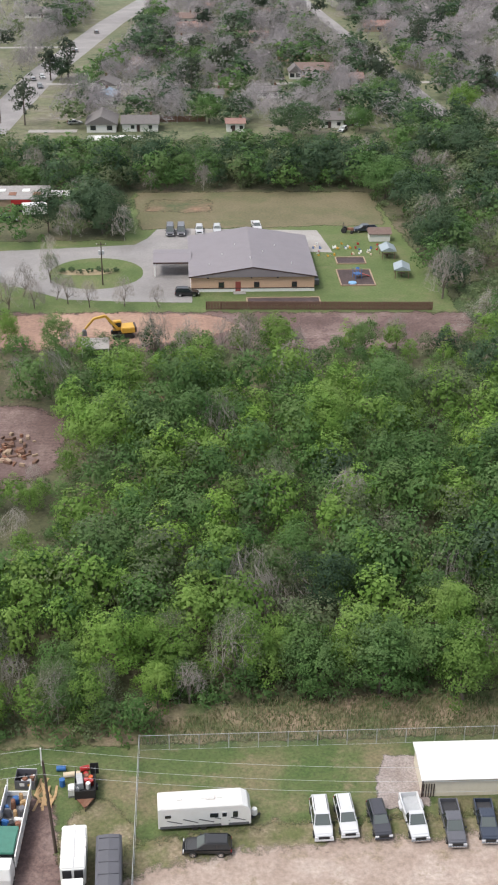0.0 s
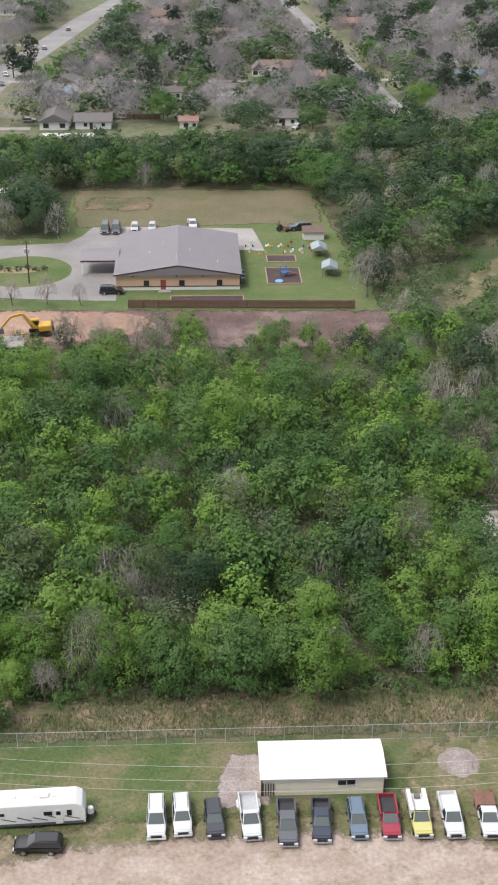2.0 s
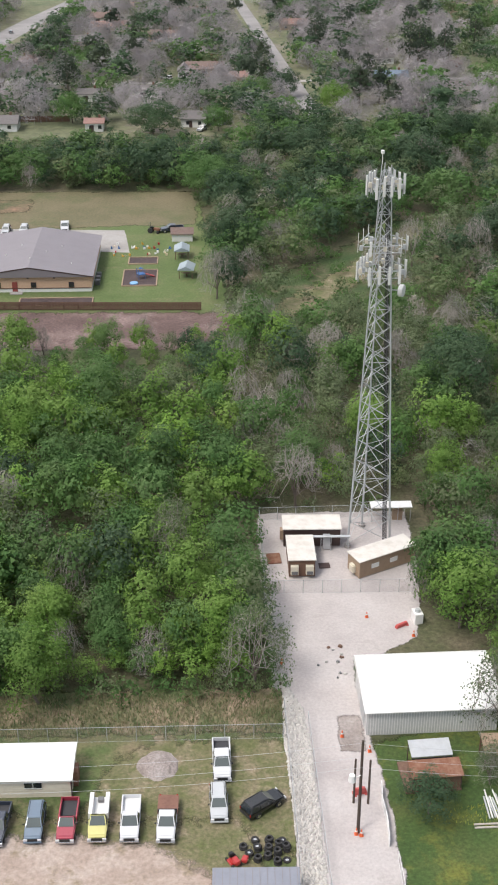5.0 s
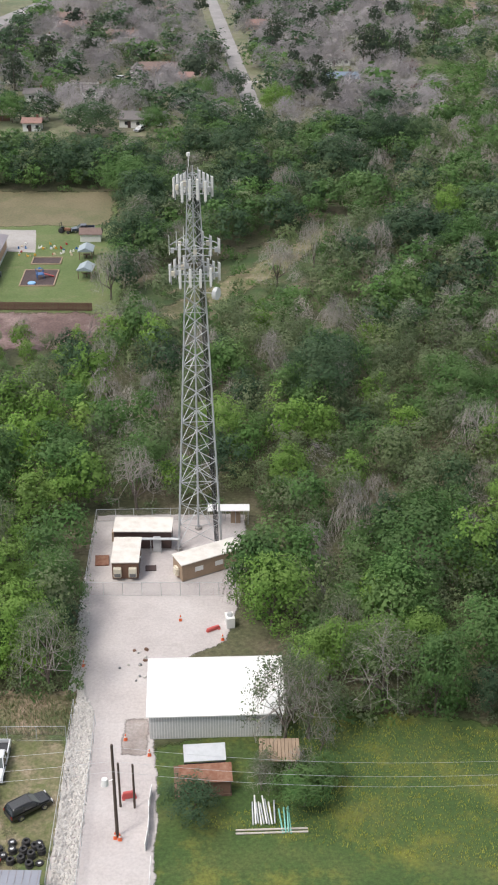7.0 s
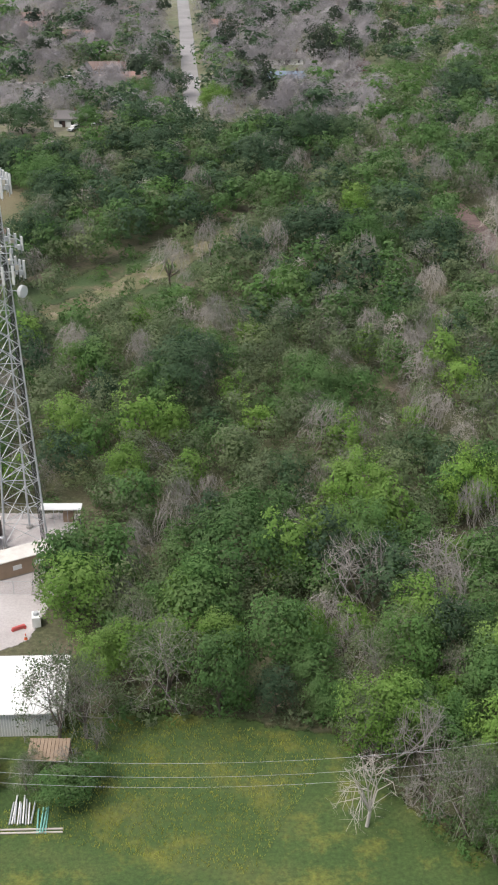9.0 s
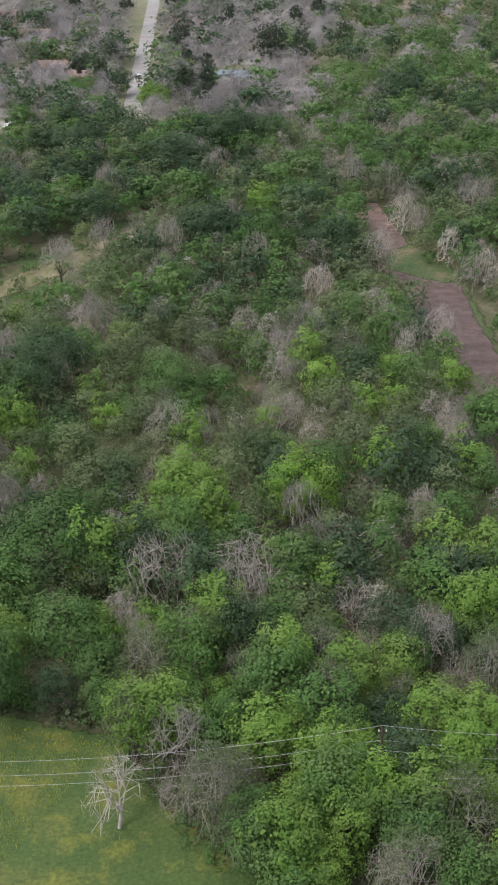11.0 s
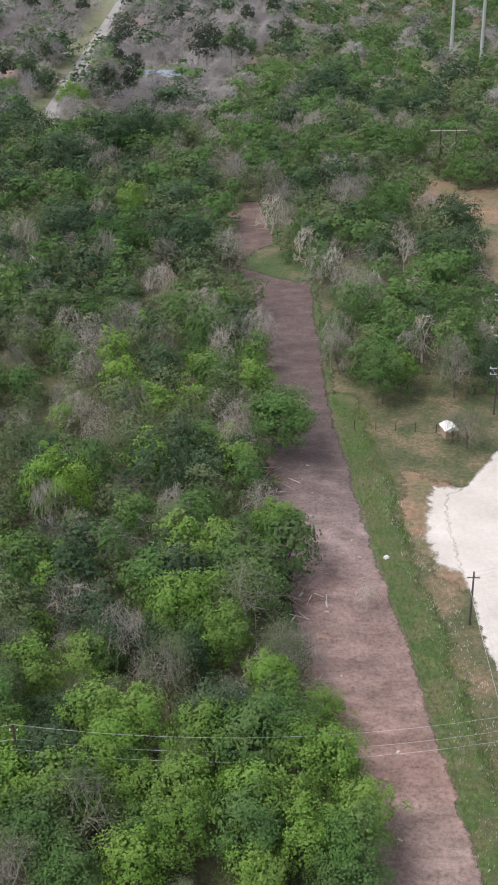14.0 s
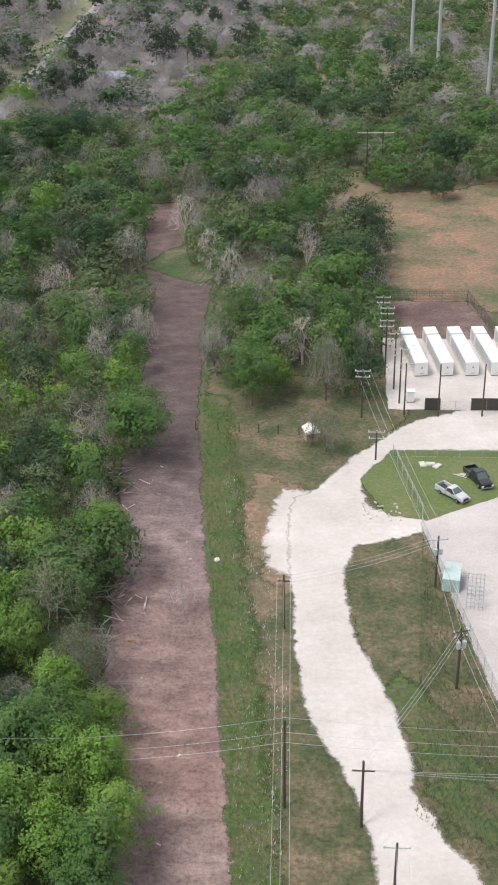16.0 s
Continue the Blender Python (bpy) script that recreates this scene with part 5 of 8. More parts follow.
vehicle("van", "car_grey", -5.9, 279.6, 0, "grey passenger van in the church car park", 5.4, 2.0, 2.2)
vehicle("van", "car_grey", -3.3, 279.6, 0, "grey passenger van in the church car park", 5.4, 2.0, 2.2)
vehicle("suv", "car_silver", 1.0, 280.4, 0, "silver car at the rear of the hall", 4.7, 1.9, 1.6)
vehicle("suv", "car_silver", 5.2, 280.6, 0, "silver car at the rear of the hall", 4.6, 1.9, 1.6)
vehicle("pickup", "car_white", 14.7, 282.6, 5, "white pickup behind the hall", 5.6, 2.0, 1.8)
vehicle("pickup", "car_navy", 40.4, 280.0, -80, "dark blue pickup beside the play yard", 5.6, 2.0, 1.8)
for x_, y_, s_ in ((-53.5, 455, 12), (-57.5, 470, 192), (-54.5, 474, 12), (-52.5, 500, 10), (-46.5, 536, 190), (-41, 590, 190)):
    v_ = vehicle("car", ("car_white", "car_black", "car_silver", "car_grey")[int(y_) % 4], x_, y_, s_, "small car on the far highway", 4.6, 1.85, 1.45)
    v_.location.z = gz(y_) + 0.06
for x_, y_ in ((-36.5, 393), (47.5, 381.5), (52.8, 389.5), (80, 470), (34, 470), (118, 470), (69, 520)):
    v_ = vehicle("car", ("car_white", "car_silver")[int(x_) % 2], x_, y_, x_ * 7, "pale car parked by a far house", 4.6, 1.85, 1.5)
    v_.location.z = gz(y_) + 0.04


def travel_trailer(x, y, rz):
    r = thing("travel_trailer", x, y, 0, rz, "long white travel trailer with grey swoosh graphics", "travel trailer")
    L, w, h = 9.4, 2.45, 3.15
    prof = [(-w / 2, 0.5), (w / 2, 0.5), (w / 2, h), (-w / 2, h)]
    g = Geo()
    rings = []
    for px, dz in ((-L / 2, 0.1), (-L / 2 + 0.12, 0), (L / 2 - 0.9, 0), (L / 2 - 0.3, 0.35), (L / 2, 0.95)):
        rings.append([(px, -w / 2, 0.5), (px, w / 2, 0.5), (px, w / 2, h - dz), (px, -w / 2, h - dz)])
    part("body", g.loft(rings), "white", r, bevel=0.05)
    part("roof", Geo().box(-0.4, 0, h - 0.005, L - 1.1, w - 0.12, 0.04), paint("rv_roof", (0.75, 0.72, 0.7), 0.7, wear=0.2, dirt=(0.52, 0.42, 0.38), scale=0.8), r, "stained white rubber roof")
    part("skirt", Geo().box(0, -w / 2 - 0.012, 0.5, L - 0.4, 0.03, 0.32), "car_grey", r)
    for wx, ww, wz, wh in ((0.95, 0.85, 1.75, 0.5), (2.0, 0.45, 1.75, 0.5), (-3.7, 0.6, 1.95, 0.35), (3.1, 0.5, 1.6, 0.75)):
        part("window", Geo().box(wx, -w / 2 - 0.02, wz, ww, 0.05, wh), "glass", r)
    part("door", Geo().box(2.05, -w / 2 - 0.015, 0.55, 0.75, 0.04, 1.9), "white", r, bevel=0.015)
    for k in range(5):
        a = -3.8 + k * 1.6
        part("stripe", Geo().add([(a, -w / 2 - 0.022, 1.5 + 0.12 * (k % 2)), (a + 1.5, -w / 2 - 0.022, 1.05), (a + 1.55, -w / 2 - 0.022, 1.16), (a + 0.05, -w / 2 - 0.022, 1.63 + 0.12 * (k % 2))], [(0, 1, 2, 3)]), "car_grey", r)
    for vx in (-2.5, -0.2, 1.6):
        part("roof_vent", Geo().box(vx, 0.1, h, 0.5, 0.45, 0.14), "white", r, bevel=0.03)
    part("air_conditioner", Geo().box(0.6, 0.05, h, 0.9, 0.7, 0.3), "white", r, bevel=0.08)
    part("drawbar", Geo().add([(L / 2, -0.7, 0.5), (L / 2, 0.7, 0.5), (L / 2 + 1.1, 0, 0.5), (L / 2, -0.7, 0.62), (L / 2, 0.7, 0.62), (L / 2 + 1.1, 0, 0.62)], [(0, 2, 1), (3, 4, 5), (0, 3, 5, 2), (1, 2, 5, 4)]), "black", r)
    part("gas_bottle", Geo().rod((L / 2 + 0.45, 0, 0.6), (L / 2 + 0.45, 0, 1.35), 0.35, 0.3, n=10), "white", r, "white cover over gas bottles", 0.05)
    part("jack", Geo().rod((L / 2 + 0.95, 0, 0), (L / 2 + 0.95, 0, 0.9), 0.05), "black", r)
    for wx in (-1.0, -0.15):
        for s in (-1, 1):
            t = new("wheel", TYRE)
            t.parent, t.matrix_basis = r, pose(wx, s * (w / 2 - 0.15), 0.37, 0, 0, 90)
    return r


travel_trailer(-1.85, 92.9, 2.4)


def box_truck(x, y, rz, dark=False):
    """A white refuse truck: a ribbed high body behind a cab."""
    r = thing("refuse_truck", x, y, 0, rz, "white ribbed refuse truck body behind a white cab", "truck")
    part("body", Geo().box(0, 1.2, 0.9, 2.4, 5.6, 2.3), "white", r, bevel=0.12)
    for k in range(5):
        part("rib", Geo().box(0, -1.3 + k * 1.2, 3.15, 2.46, 0.1, 0.08), "white", r)
    part("roof_beam", Geo().box(0, 1.2, 3.2, 0.16, 5.4, 0.1), "white", r)
    for s in (-1, 1):
        part("front_opening", Geo().box(s * 0.55, -1.62, 1.7, 0.85, 0.06, 1.25), "black", r)
    part("chassis", Geo().box(0, 0, 0.5, 0.9, 8.2, 0.42), "black", r)
    part("cab", Geo().loft([ring(-1.15, 1.15, -4.1, -2.1, 0.6), ring(-1.15, 1.15, -4.05, -2.1, 1.5), ring(-1.0, 1.0, -3.6, -2.15, 2.5)]), "white", r)
    part("windshield", Geo().add([(-0.95, -4.06, 1.55), (0.95, -4.06, 1.55), (0.85, -3.66, 2.4), (-0.85, -3.66, 2.4)], [(0, 1, 2, 3)]), "glass", r)
    wheels(r, 2.3, (-3.2, 2.2, 3.3))
    return r


box_truck(-14.5, 85.9, 2)


def scrap_truck(x, y, rz):
    r = thing("scrap_truck", x, y, 0, rz, "battered white open refuse truck heaped with rubbish and green covers", "truck")
    part("chassis", Geo().box(0, 0, 0.5, 1.0, 11, 0.45), "black", r)
    part("bed_floor", Geo().box(0, 0.6, 0.95, 2.5, 9.6, 0.12), "steel_dark", r)
    for s in (-1, 1):
        part("side_wall", Geo().box(s * 1.24, 0.6, 0.95, 0.1, 9.6, 1.5), "white", r, "dented white side wall")
        for k in range(6):
            part("rib", Geo().box(s * 1.31, -3.6 + k * 1.7, 0.95, 0.06, 0.12, 1.55), "steel", r)
    part("tail_frame", Geo().box(0, 5.3, 0.95, 2.5, 0.12, 0.7).rod((-1.2, 5.2, 1), (-1.2, 6.0, 2.6), 0.08).rod((1.2, 5.2, 1), (1.2, 6.0, 2.6), 0.08), "white", r)
    part("cover", Geo().box(-0.1, -1.9, 2.1, 2.2, 3.6, 0.25), paint("green_cover", (0.06, 0.2, 0.15), 0.6, wear=0.2), r, "faded green covers", 0.08)
    part("cab", Geo().loft([ring(-1.2, 1.2, -6.4, -4.4, 0.6), ring(-1.2, 1.2, -6.4, -4.4, 1.6), ring(-1.05, 1.05, -6.0, -4.5, 2.6)]), "white", r)
    rg = random.Random(4)
    for k in range(16):
        c = ("car_grey", "lumber", "blue", "white", "rust", "black")[k % 6]
        part("rubbish", Geo().box(rg.uniform(-0.9, 0.9), rg.uniform(0.4, 4.6), 1.0, rg.uniform(0.3, 0.9), rg.uniform(0.3, 1.0), rg.uniform(0.5, 1.25), rg.uniform(0, 90), 0.8), c, r, bevel=0.08)
    wheels(r, 2.4, (-5.2, 2.6, 3.8))


scrap_truck(-21.2, 91.0, -3)


def semi_trailer(x, y, rz):
    r = thing("box_trailer", x, y, 0, rz, "long trailer with a dark grey curved roof", "trailer")
    rings = []
    for yy in (-6.5, 6.5):
        rings.append([(-1.25, yy, 1.0), (1.25, yy, 1.0), (1.25, yy, 2.75), (1.0, yy, 2.95), (0, yy, 3.05), (-1.0, yy, 2.95), (-1.25, yy, 2.75)])
    part("body", Geo().loft([[(p[0], p[1], p[2]) for p in q] for q in rings]), "grey_roof_dark", r, bevel=0.03)
    for k in range(9):
        part("roof_seam", Geo().box(0, -6 + k * 1.5, 2.98, 1.9, 0.05, 0.09), "grey_roof_dark", r)
    part("bumper", Geo().box(0, 6.4, 0.5, 2.3, 0.1, 0.15), "steel_dark", r)
    wheels(r, 2.4, (3.6, 4.7, -4.8))


semi_trailer(-11.0, 82.2, 2)


def utility_trailer(x, y, rz):
    r = thing("utility_trailer", x, y, 0, rz, "black mesh-sided utility trailer loaded with red drums and junk", "trailer")
    part("deck", Geo().box(0, 0, 0.5, 2.1, 3.6, 0.1), "black", r)
    for s in (-1, 1):
        part("side_panel", Geo().box(s * 1.05, 0, 0.55, 0.06, 3.6, 1.15), "black", r)
    part("front_panel", Geo().box(0, -1.8, 0.55, 2.1, 0.06, 1.15), "black", r)
    part("ramp", Geo().box(0.95, 1.9, 0.5, 0.9, 0.08, 1.5), "black", r)
    part("drawbar", Geo().add([(-0.9, -1.8, 0.5), (0.9, -1.8, 0.5), (0, -3.1, 0.45), (-0.9, -1.8, 0.62), (0.9, -1.8, 0.62), (0, -3.1, 0.55)], [(0, 1, 2), (3, 5, 4), (0, 2, 5, 3), (1, 4, 5, 2)]), "rust", r)
    part("jack", Geo().rod((0, -3.0, 0), (0, -3.0, 0.7), 0.05), "black", r)
    wheels(r, 2.5, (0.1,))
    for k, (dx, dy) in enumerate(((0.1, 0.3), (0.55, 0.75), (0.3, -0.3), (0.6, 0.2), (0.15, 0.9))):
        part("drum", Geo().rod((dx, dy, 0.6), (dx, dy, 1.35 - 0.1 * (k % 2)), 0.27, n=12), ("red", "orange", "white", "red", "rust")[k], r, "dented coloured drums", 0.03)
    part("sheet", Geo().box(-0.6, 0.3, 0.6, 0.7, 1.6, 0.9, 6), "steel", r, bevel=0.05)


utility_trailer(-14.2, 97.8, 3)


# ---- the vehicle yard ----
def dumpster(x, y, rz):
    r = thing("dumpster", x, y, 0, rz, "open dark grey steel dumpster half full of scrap", "dumpster")
    for nm, a in (("front", (0, -0.8, 0, 2.1, 0.08, 1.2)), ("back", (0, 0.8, 0, 2.1, 0.08, 1.4)), ("side", (-1.05, 0, 0, 0.08, 1.6, 1.3)), ("side", (1.05, 0, 0, 0.08, 1.6, 1.3))):
        part(nm + "_panel", Geo().box(*a), "car_grey", r, bevel=0.02)
    part("floor_panel", Geo().box(0, 0, 0.02, 2.0, 1.5, 0.1), "black", r)
    part("lid_bar", Geo().rod((-1.05, 0.82, 1.4), (1.05, 0.82, 1.4), 0.05), "steel", r)
    part("label_plate", Geo().box(-0.3, -0.85, 0.5, 0.5, 0.02, 0.4), "white", r)
    part("label_plate", Geo().box(0.45, -0.85, 0.55, 0.35, 0.02, 0.3), "yellow", r)
    rg = random.Random(2)
    for k in range(8):
        part("scrap", Geo().box(rg.uniform(-0.8, 0.8), rg.uniform(-0.5, 0.5), 0.1, rg.uniform(0.2, 0.6), rg.uniform(0.2, 0.5), rg.uniform(0.4, 0.9), rg.uniform(0, 90)), ("white", "steel", "rust", "black")[k % 4], r, bevel=0.03)


dumpster(-20.5, 99.0, -4)


def drum(x, y, mat, label, lying=None):
    r = thing("drum", x, y, 0, 0, label, "drum", "drums in the junk yard")
    g = Geo()
    if lying is None:
        g.rod((0, 0, 0), (0, 0, 0.9), 0.3, n=14)
        rims = [Geo().rod((0, 0, z), (0, 0, z + 0.04), 0.315, n=14) for z in (0.28, 0.58, 0.87)]
    else:
        d = Vector((math.cos(radians(lying)), math.sin(radians(lying)), 0)) * 0.5
        g.rod(Vector((0, 0, 0.3)) - d, Vector((0, 0, 0.3)) + d, 0.3, n=14)
        rims = [Geo().rod(Vector((0, 0, 0.315)) + d * k, Vector((0, 0, 0.315)) + d * (k + 0.07), 0.315, n=14) for k in (-0.4, 0.35)]
    part("barrel", g, mat, r, bevel=0.02)
    for q in rims:
        part("hoop", q, mat, r)


M["cream_plastic"] = paint("cream_plastic", (0.66, 0.55, 0.4), 0.6)
drum(-17.0, 100.9, "blue", "blue plastic drum lying on grass", 0)
drum(-15.4, 100.0, "cream_plastic", "cream plastic drum lying on grass", 5)
drum(-16.2, 99.9, "cream_plastic", "cream plastic drum lying beside another", 5)
drum(-14.35, 99.6, "red", "red drum lying in the grass", 80)
drum(-14.5, 100.8, "red", "dented red drum lying on grass", 20)
drum(-16.7, 98.6, "blue", "blue drum with a white lid", None)
r_ = thing("water_tank", -15.4, 97.3, 0, 4, "white caged liquid tank on a pallet", "tank")
part("tank", Geo().box(0, 0, 0.15, 1.15, 1.0, 1.0), "white", r_, bevel=0.1)
part("pallet", Geo().box(0, 0, 0, 1.2, 1.05, 0.15), "steel_dark", r_)
for k_ in (-0.5, -0.17, 0.17, 0.5):
    part("cage_bar", Geo().box(k_, -0.53, 0.15, 0.03, 0.03, 1.05), "steel", r_)
rg_ = random.Random(7)
for k_ in range(14):
    solid("plank", Geo().box(0, 0, 0.02 + 0.05 * (k_ % 4), 0.25, rg_.uniform(1.2, 2.6), 0.05), "lumber", -18.4 + rg_.uniform(-0.9, 1.2), 97.2 + rg_.uniform(-1.4, 1.6), 0.02, rg_.uniform(-30, 40), "loose sawn board in a lumber pile", "plank", "lumber pile")


def sided_shed(x0, x1, y0, y1):
    r = thing("yard_shed", (x0 + x1) / 2, y0, 0, -0.3, "long cream shed with lap siding and a white metal roof", "shed")
    L, d, h = x1 - x0, y1 - y0, 2.65
    part("wall", Geo().box(0, d / 2, 0, L - 0.1, d - 0.1, h), "cream", r)
    for k in range(9):
        part("board", Geo().add([(-L / 2, 0.0, k * 0.29 + 0.03), (L / 2, 0.0, k * 0.29 + 0.03), (L / 2, 0.035, k * 0.29 + 0.3), (-L / 2, 0.035, k * 0.29 + 0.3), (-L / 2, 0.05, k * 0.29 + 0.03), (L / 2, 0.05, k * 0.29 + 0.03)], [(0, 1, 2, 3), (0, 4, 5, 1)]), "cream", r)
    ridge = d * 0.62
    g = Geo().add([(-L / 2 - 0.2, -0.35, h - 0.02), (L / 2 + 0.2, -0.35, h - 0.02), (L / 2 + 0.2, ridge, h + 0.45), (-L / 2 - 0.2, ridge, h + 0.45), (L / 2 + 0.2, d + 0.3, h + 0.05), (-L / 2 - 0.2, d + 0.3, h + 0.05),
                   (-L / 2 - 0.2, -0.35, h - 0.1), (L / 2 + 0.2, -0.35, h - 0.1), (L / 2 + 0.2, d + 0.3, h - 0.05), (-L / 2 - 0.2, d + 0.3, h - 0.05)],
                  [(0, 1, 2, 3), (3, 2, 4, 5), (0, 6, 7, 1), (5, 4, 8, 9), (1, 7, 8, 4, 2), (0, 3, 5, 9, 6), (6, 9, 8, 7)])
    part("roof", g, "white_metal", r)
    for k in range(14):
        xx = -L / 2 + 0.3 + k * (L - 0.6) / 13
        part("roof_seam", Geo().add([(xx, -0.35, h + 0.0), (xx + 0.05, -0.35, h), (xx + 0.05, ridge, h + 0.48), (xx, ridge, h + 0.48), (xx, -0.35, h - 0.03), (xx + 0.05, -0.35, h - 0.03)], [(0, 1, 2, 3), (0, 4, 5, 1)]), "white_metal", r)
    w = part("window", Geo().box(L * 0.19, -0.03, 1.35, 1.8, 0.06, 0.75), "glass", r)
    part("window_frame", Geo().box(L * 0.19, -0.05, 1.31, 1.9, 0.08, 0.05).box(L * 0.19, -0.05, 2.1, 1.9, 0.08, 0.05).box(L * 0.19, -0.05, 1.35, 0.05, 0.08, 0.75), "white", w)
    for k in range(5):
        part("corner_batten", Geo().box(-L / 2 + 0.15 + k * 0.27, -0.05, 0.05, 0.1, 0.06, 1.75), "trim", r)
    for s in (-1, 1):
        part("corner_trim", Geo().box(s * (L / 2), -0.02, 0, 0.14, 0.14, h), "trim", r)
    part("side_lean_to", Geo().box(L / 2 + 0.25, d * 0.45, 0, 0.5, 1.6, 1.9), "rust", r)


sided_shed(21.0, 33.9, 95.3, 100.4)
g_ = Geo()
rg_ = random.Random(3)
ring_n = 22
rings_ = []
for k_, (rr_, zz_) in enumerate(((2.25, 0.0), (1.9, 0.16), (1.3, 0.42), (0.6, 0.55), (0.1, 0.58))):
    rings_.append([(rr_ * (1 + rg_.uniform(-0.1, 0.1)) * math.cos(2 * math.pi * i / ring_n), rr_ * (1 + rg_.uniform(-0.1, 0.1)) * math.sin(2 * math.pi * i / ring_n), zz_ + rg_.uniform(0, 0.06)) for i in range(ring_n)])
solid("gravel_mound", g_.loft(rings_), "heap_gravel", 42.8, 99.6, 0, 0, "low round heap of grey gravel on grass", "gravel heap")


def tyre_stack(x, y, n, rim=False):
    r = thing("tyre_stack", x, y, 0, 0, "stack of worn black tyres on the grass", "tyres", "tyre pile")
    for k in range(n):
        g = Geo()
        N = 14
        prof = [(0.2, 0.0), (0.38, 0.0), (0.42, 0.06), (0.42, 0.16), (0.38, 0.22), (0.2, 0.22)]
        vs = [(pr * math.cos(2 * math.pi * i / N), pr * math.sin(2 * math.pi * i / N), pz) for i in range(N) for pr, pz in prof]
        fs = [(i * 6 + j, ((i + 1) % N) * 6 + j, ((i + 1) % N) * 6 + (j + 1) % 6, i * 6 + (j + 1) % 6) for i in range(N) for j in range(6)]
        t = part("tyre", g.add(vs, fs), "rubber", r)
        t.location = (rg_.uniform(-0.05, 0.05), rg_.uniform(-0.05, 0.05), 0.225 * k)
    if rim:
        t = part("rim", Geo().rod((0, 0, 0), (0, 0, 0.15), 0.22, n=10), "chrome", r)
        t.location = (0, 0, 0.225 * (n - 1))


for x_, y_, n_, m_ in ((51.7, 87.6, 2, 0), (52.9, 88.4, 2, 1), (54.3, 88.3, 3, 0), (55.6, 88.2, 2, 1), (56.0, 87.2, 4, 0), (53.1, 87.3, 3, 1), (54.2, 87.2, 3, 0), (55.1, 86.6, 4, 0), (52.3, 86.7, 2, 1), (53.1, 85.9, 3, 0), (54.1, 86.2, 3, 0), (55.0, 85.5, 3, 0), (56.0, 85.8, 1, 1), (55.3, 87.8, 3, 0)):
    tyre_stack(x_, y_, n_, m_)
r_ = thing("lawn_mower", 50.7, 85.7, 0, 30, "red ride-on mower beside the tyre pile", "mower")
part("hood", Geo().box(0, -0.4, 0.4, 0.6, 0.9, 0.45), "red", r_, bevel=0.08)
part("seat", Geo().box(0, 0.5, 0.5, 0.5, 0.45, 0.5), "black", r_, bevel=0.08)
part("deck", Geo().box(0, 0.1, 0.12, 1.1, 0.9, 0.25), "red", r_, bevel=0.05)
for s_ in (-0.45, 0.45):
    for q_ in (-0.6, 0.6):
        part("wheel", Geo().rod((s_ - 0.08, q_, 0.22), (s_ + 0.08, q_, 0.22), 0.22, n=10), "rubber", r_)
r_ = thing("lawn_mower", 51.9, 86.0, 0, -20, "second red mower among the tyres", "mower")
part("hood", Geo().box(0, -0.3, 0.3, 0.6, 0.8, 0.4), "red", r_, bevel=0.08)
part("handle", Geo().rod((-0.25, 0.4, 0.4), (-0.25, 1.0, 1.0), 0.03).rod((0.25, 0.4, 0.4), (0.25, 1.0, 1.0), 0.03).rod((-0.25, 1.0, 1.0), (0.25, 1.0, 1.0), 0.03), "black", r_)
r_ = thing("yard_office", 52.6, 74.2, 0, -1, "low building with a flat blue-grey metal roof", "building")
part("wall", Geo().box(0, 3.9, 0, 7.8, 8.0, 2.9), "cream", r_)
part("roof", Geo().box(0, 3.9, 2.9, 8.3, 8.5, 0.14), paint("bluegrey_roof", (0.24, 0.25, 0.29), 0.5, wear=0.1), r_, bevel=0.03)
for k_ in range(12):
    part("roof_seam", Geo().box(-3.9 + k_ * 0.71, 3.9, 3.04, 0.05, 8.4, 0.04), "grey_roof", r_)


# ---- fences ----
def chain_fence(pts, h, label, gap=3.0, posts="steel", barbed=False):
    r = thing("chain_link_fence", pts[0][0], pts[0][1], 0, 0, label, "fence")
    ox, oy = pts[0]
    for (xa, ya), (xb, yb) in zip(pts, pts[1:]):
        d = math.hypot(xb - xa, yb - ya)
        n = max(1, round(d / gap))
        for k in range(n + 1):
            x, y = xa + (xb - xa) * k / n - ox, ya + (yb - ya) * k / n - oy
            part("post", Geo().rod((x, y, 0), (x, y, h + 0.05), 0.04, n=6), posts, r)
        a, b = (xa - ox, ya - oy), (xb - ox, yb - oy)
        part("top_rail", Geo().rod((*a, h), (*b, h), 0.028, n=5), posts, r)
        part("mesh", Geo().add([(*a, 0.03), (*b, 0.03), (*b, h), (*a, h)], [(0, 1, 2, 3)]), "chainlink", r)
        part("bottom_wire", Geo().rod((*a, 0.06), (*b, 0.06), 0.015, n=3), posts, r)
    return r


chain_fence([(-8.9, 78), (-8.7, 103.6)], 2.2, "galvanised chain-link fence dividing the yards", 3.2)
chain_fence([(-8.7, 103.6), (56.6, 103.5)], 2.1, "galvanised chain-link fence along the rear of the yard", 3.3)
chain_fence([(57.2, 76), (57.0, 103.4), (57.0, 108)], 2.1, "chain-link fence between the yard and the stone strip", 3.0)
chain_fence([(60.1, 76), (59.6, 106)], 1.6, "chain-link fence along the gravel drive", 3.0)
chain_fence([(55.8, 131.2), (76.0, 131.0)], 2.1, "chain-link fence across the mast compound", 2.6)
chain_fence([(55.9, 131.2), (55.8, 149.5), (77, 150)], 2.1, "chain-link fence at the rear of the mast compound", 2.8)
chain_fence([(67.1, 76), (67.0, 85.5)], 1.2, "low white fence panel beside the drive", 2.0, "white")
chain_fence([(207.0, 149.0), (213.4, 112.4), (219, 80)], 2.3, "chain-link fence along the gravel yard", 3.0)
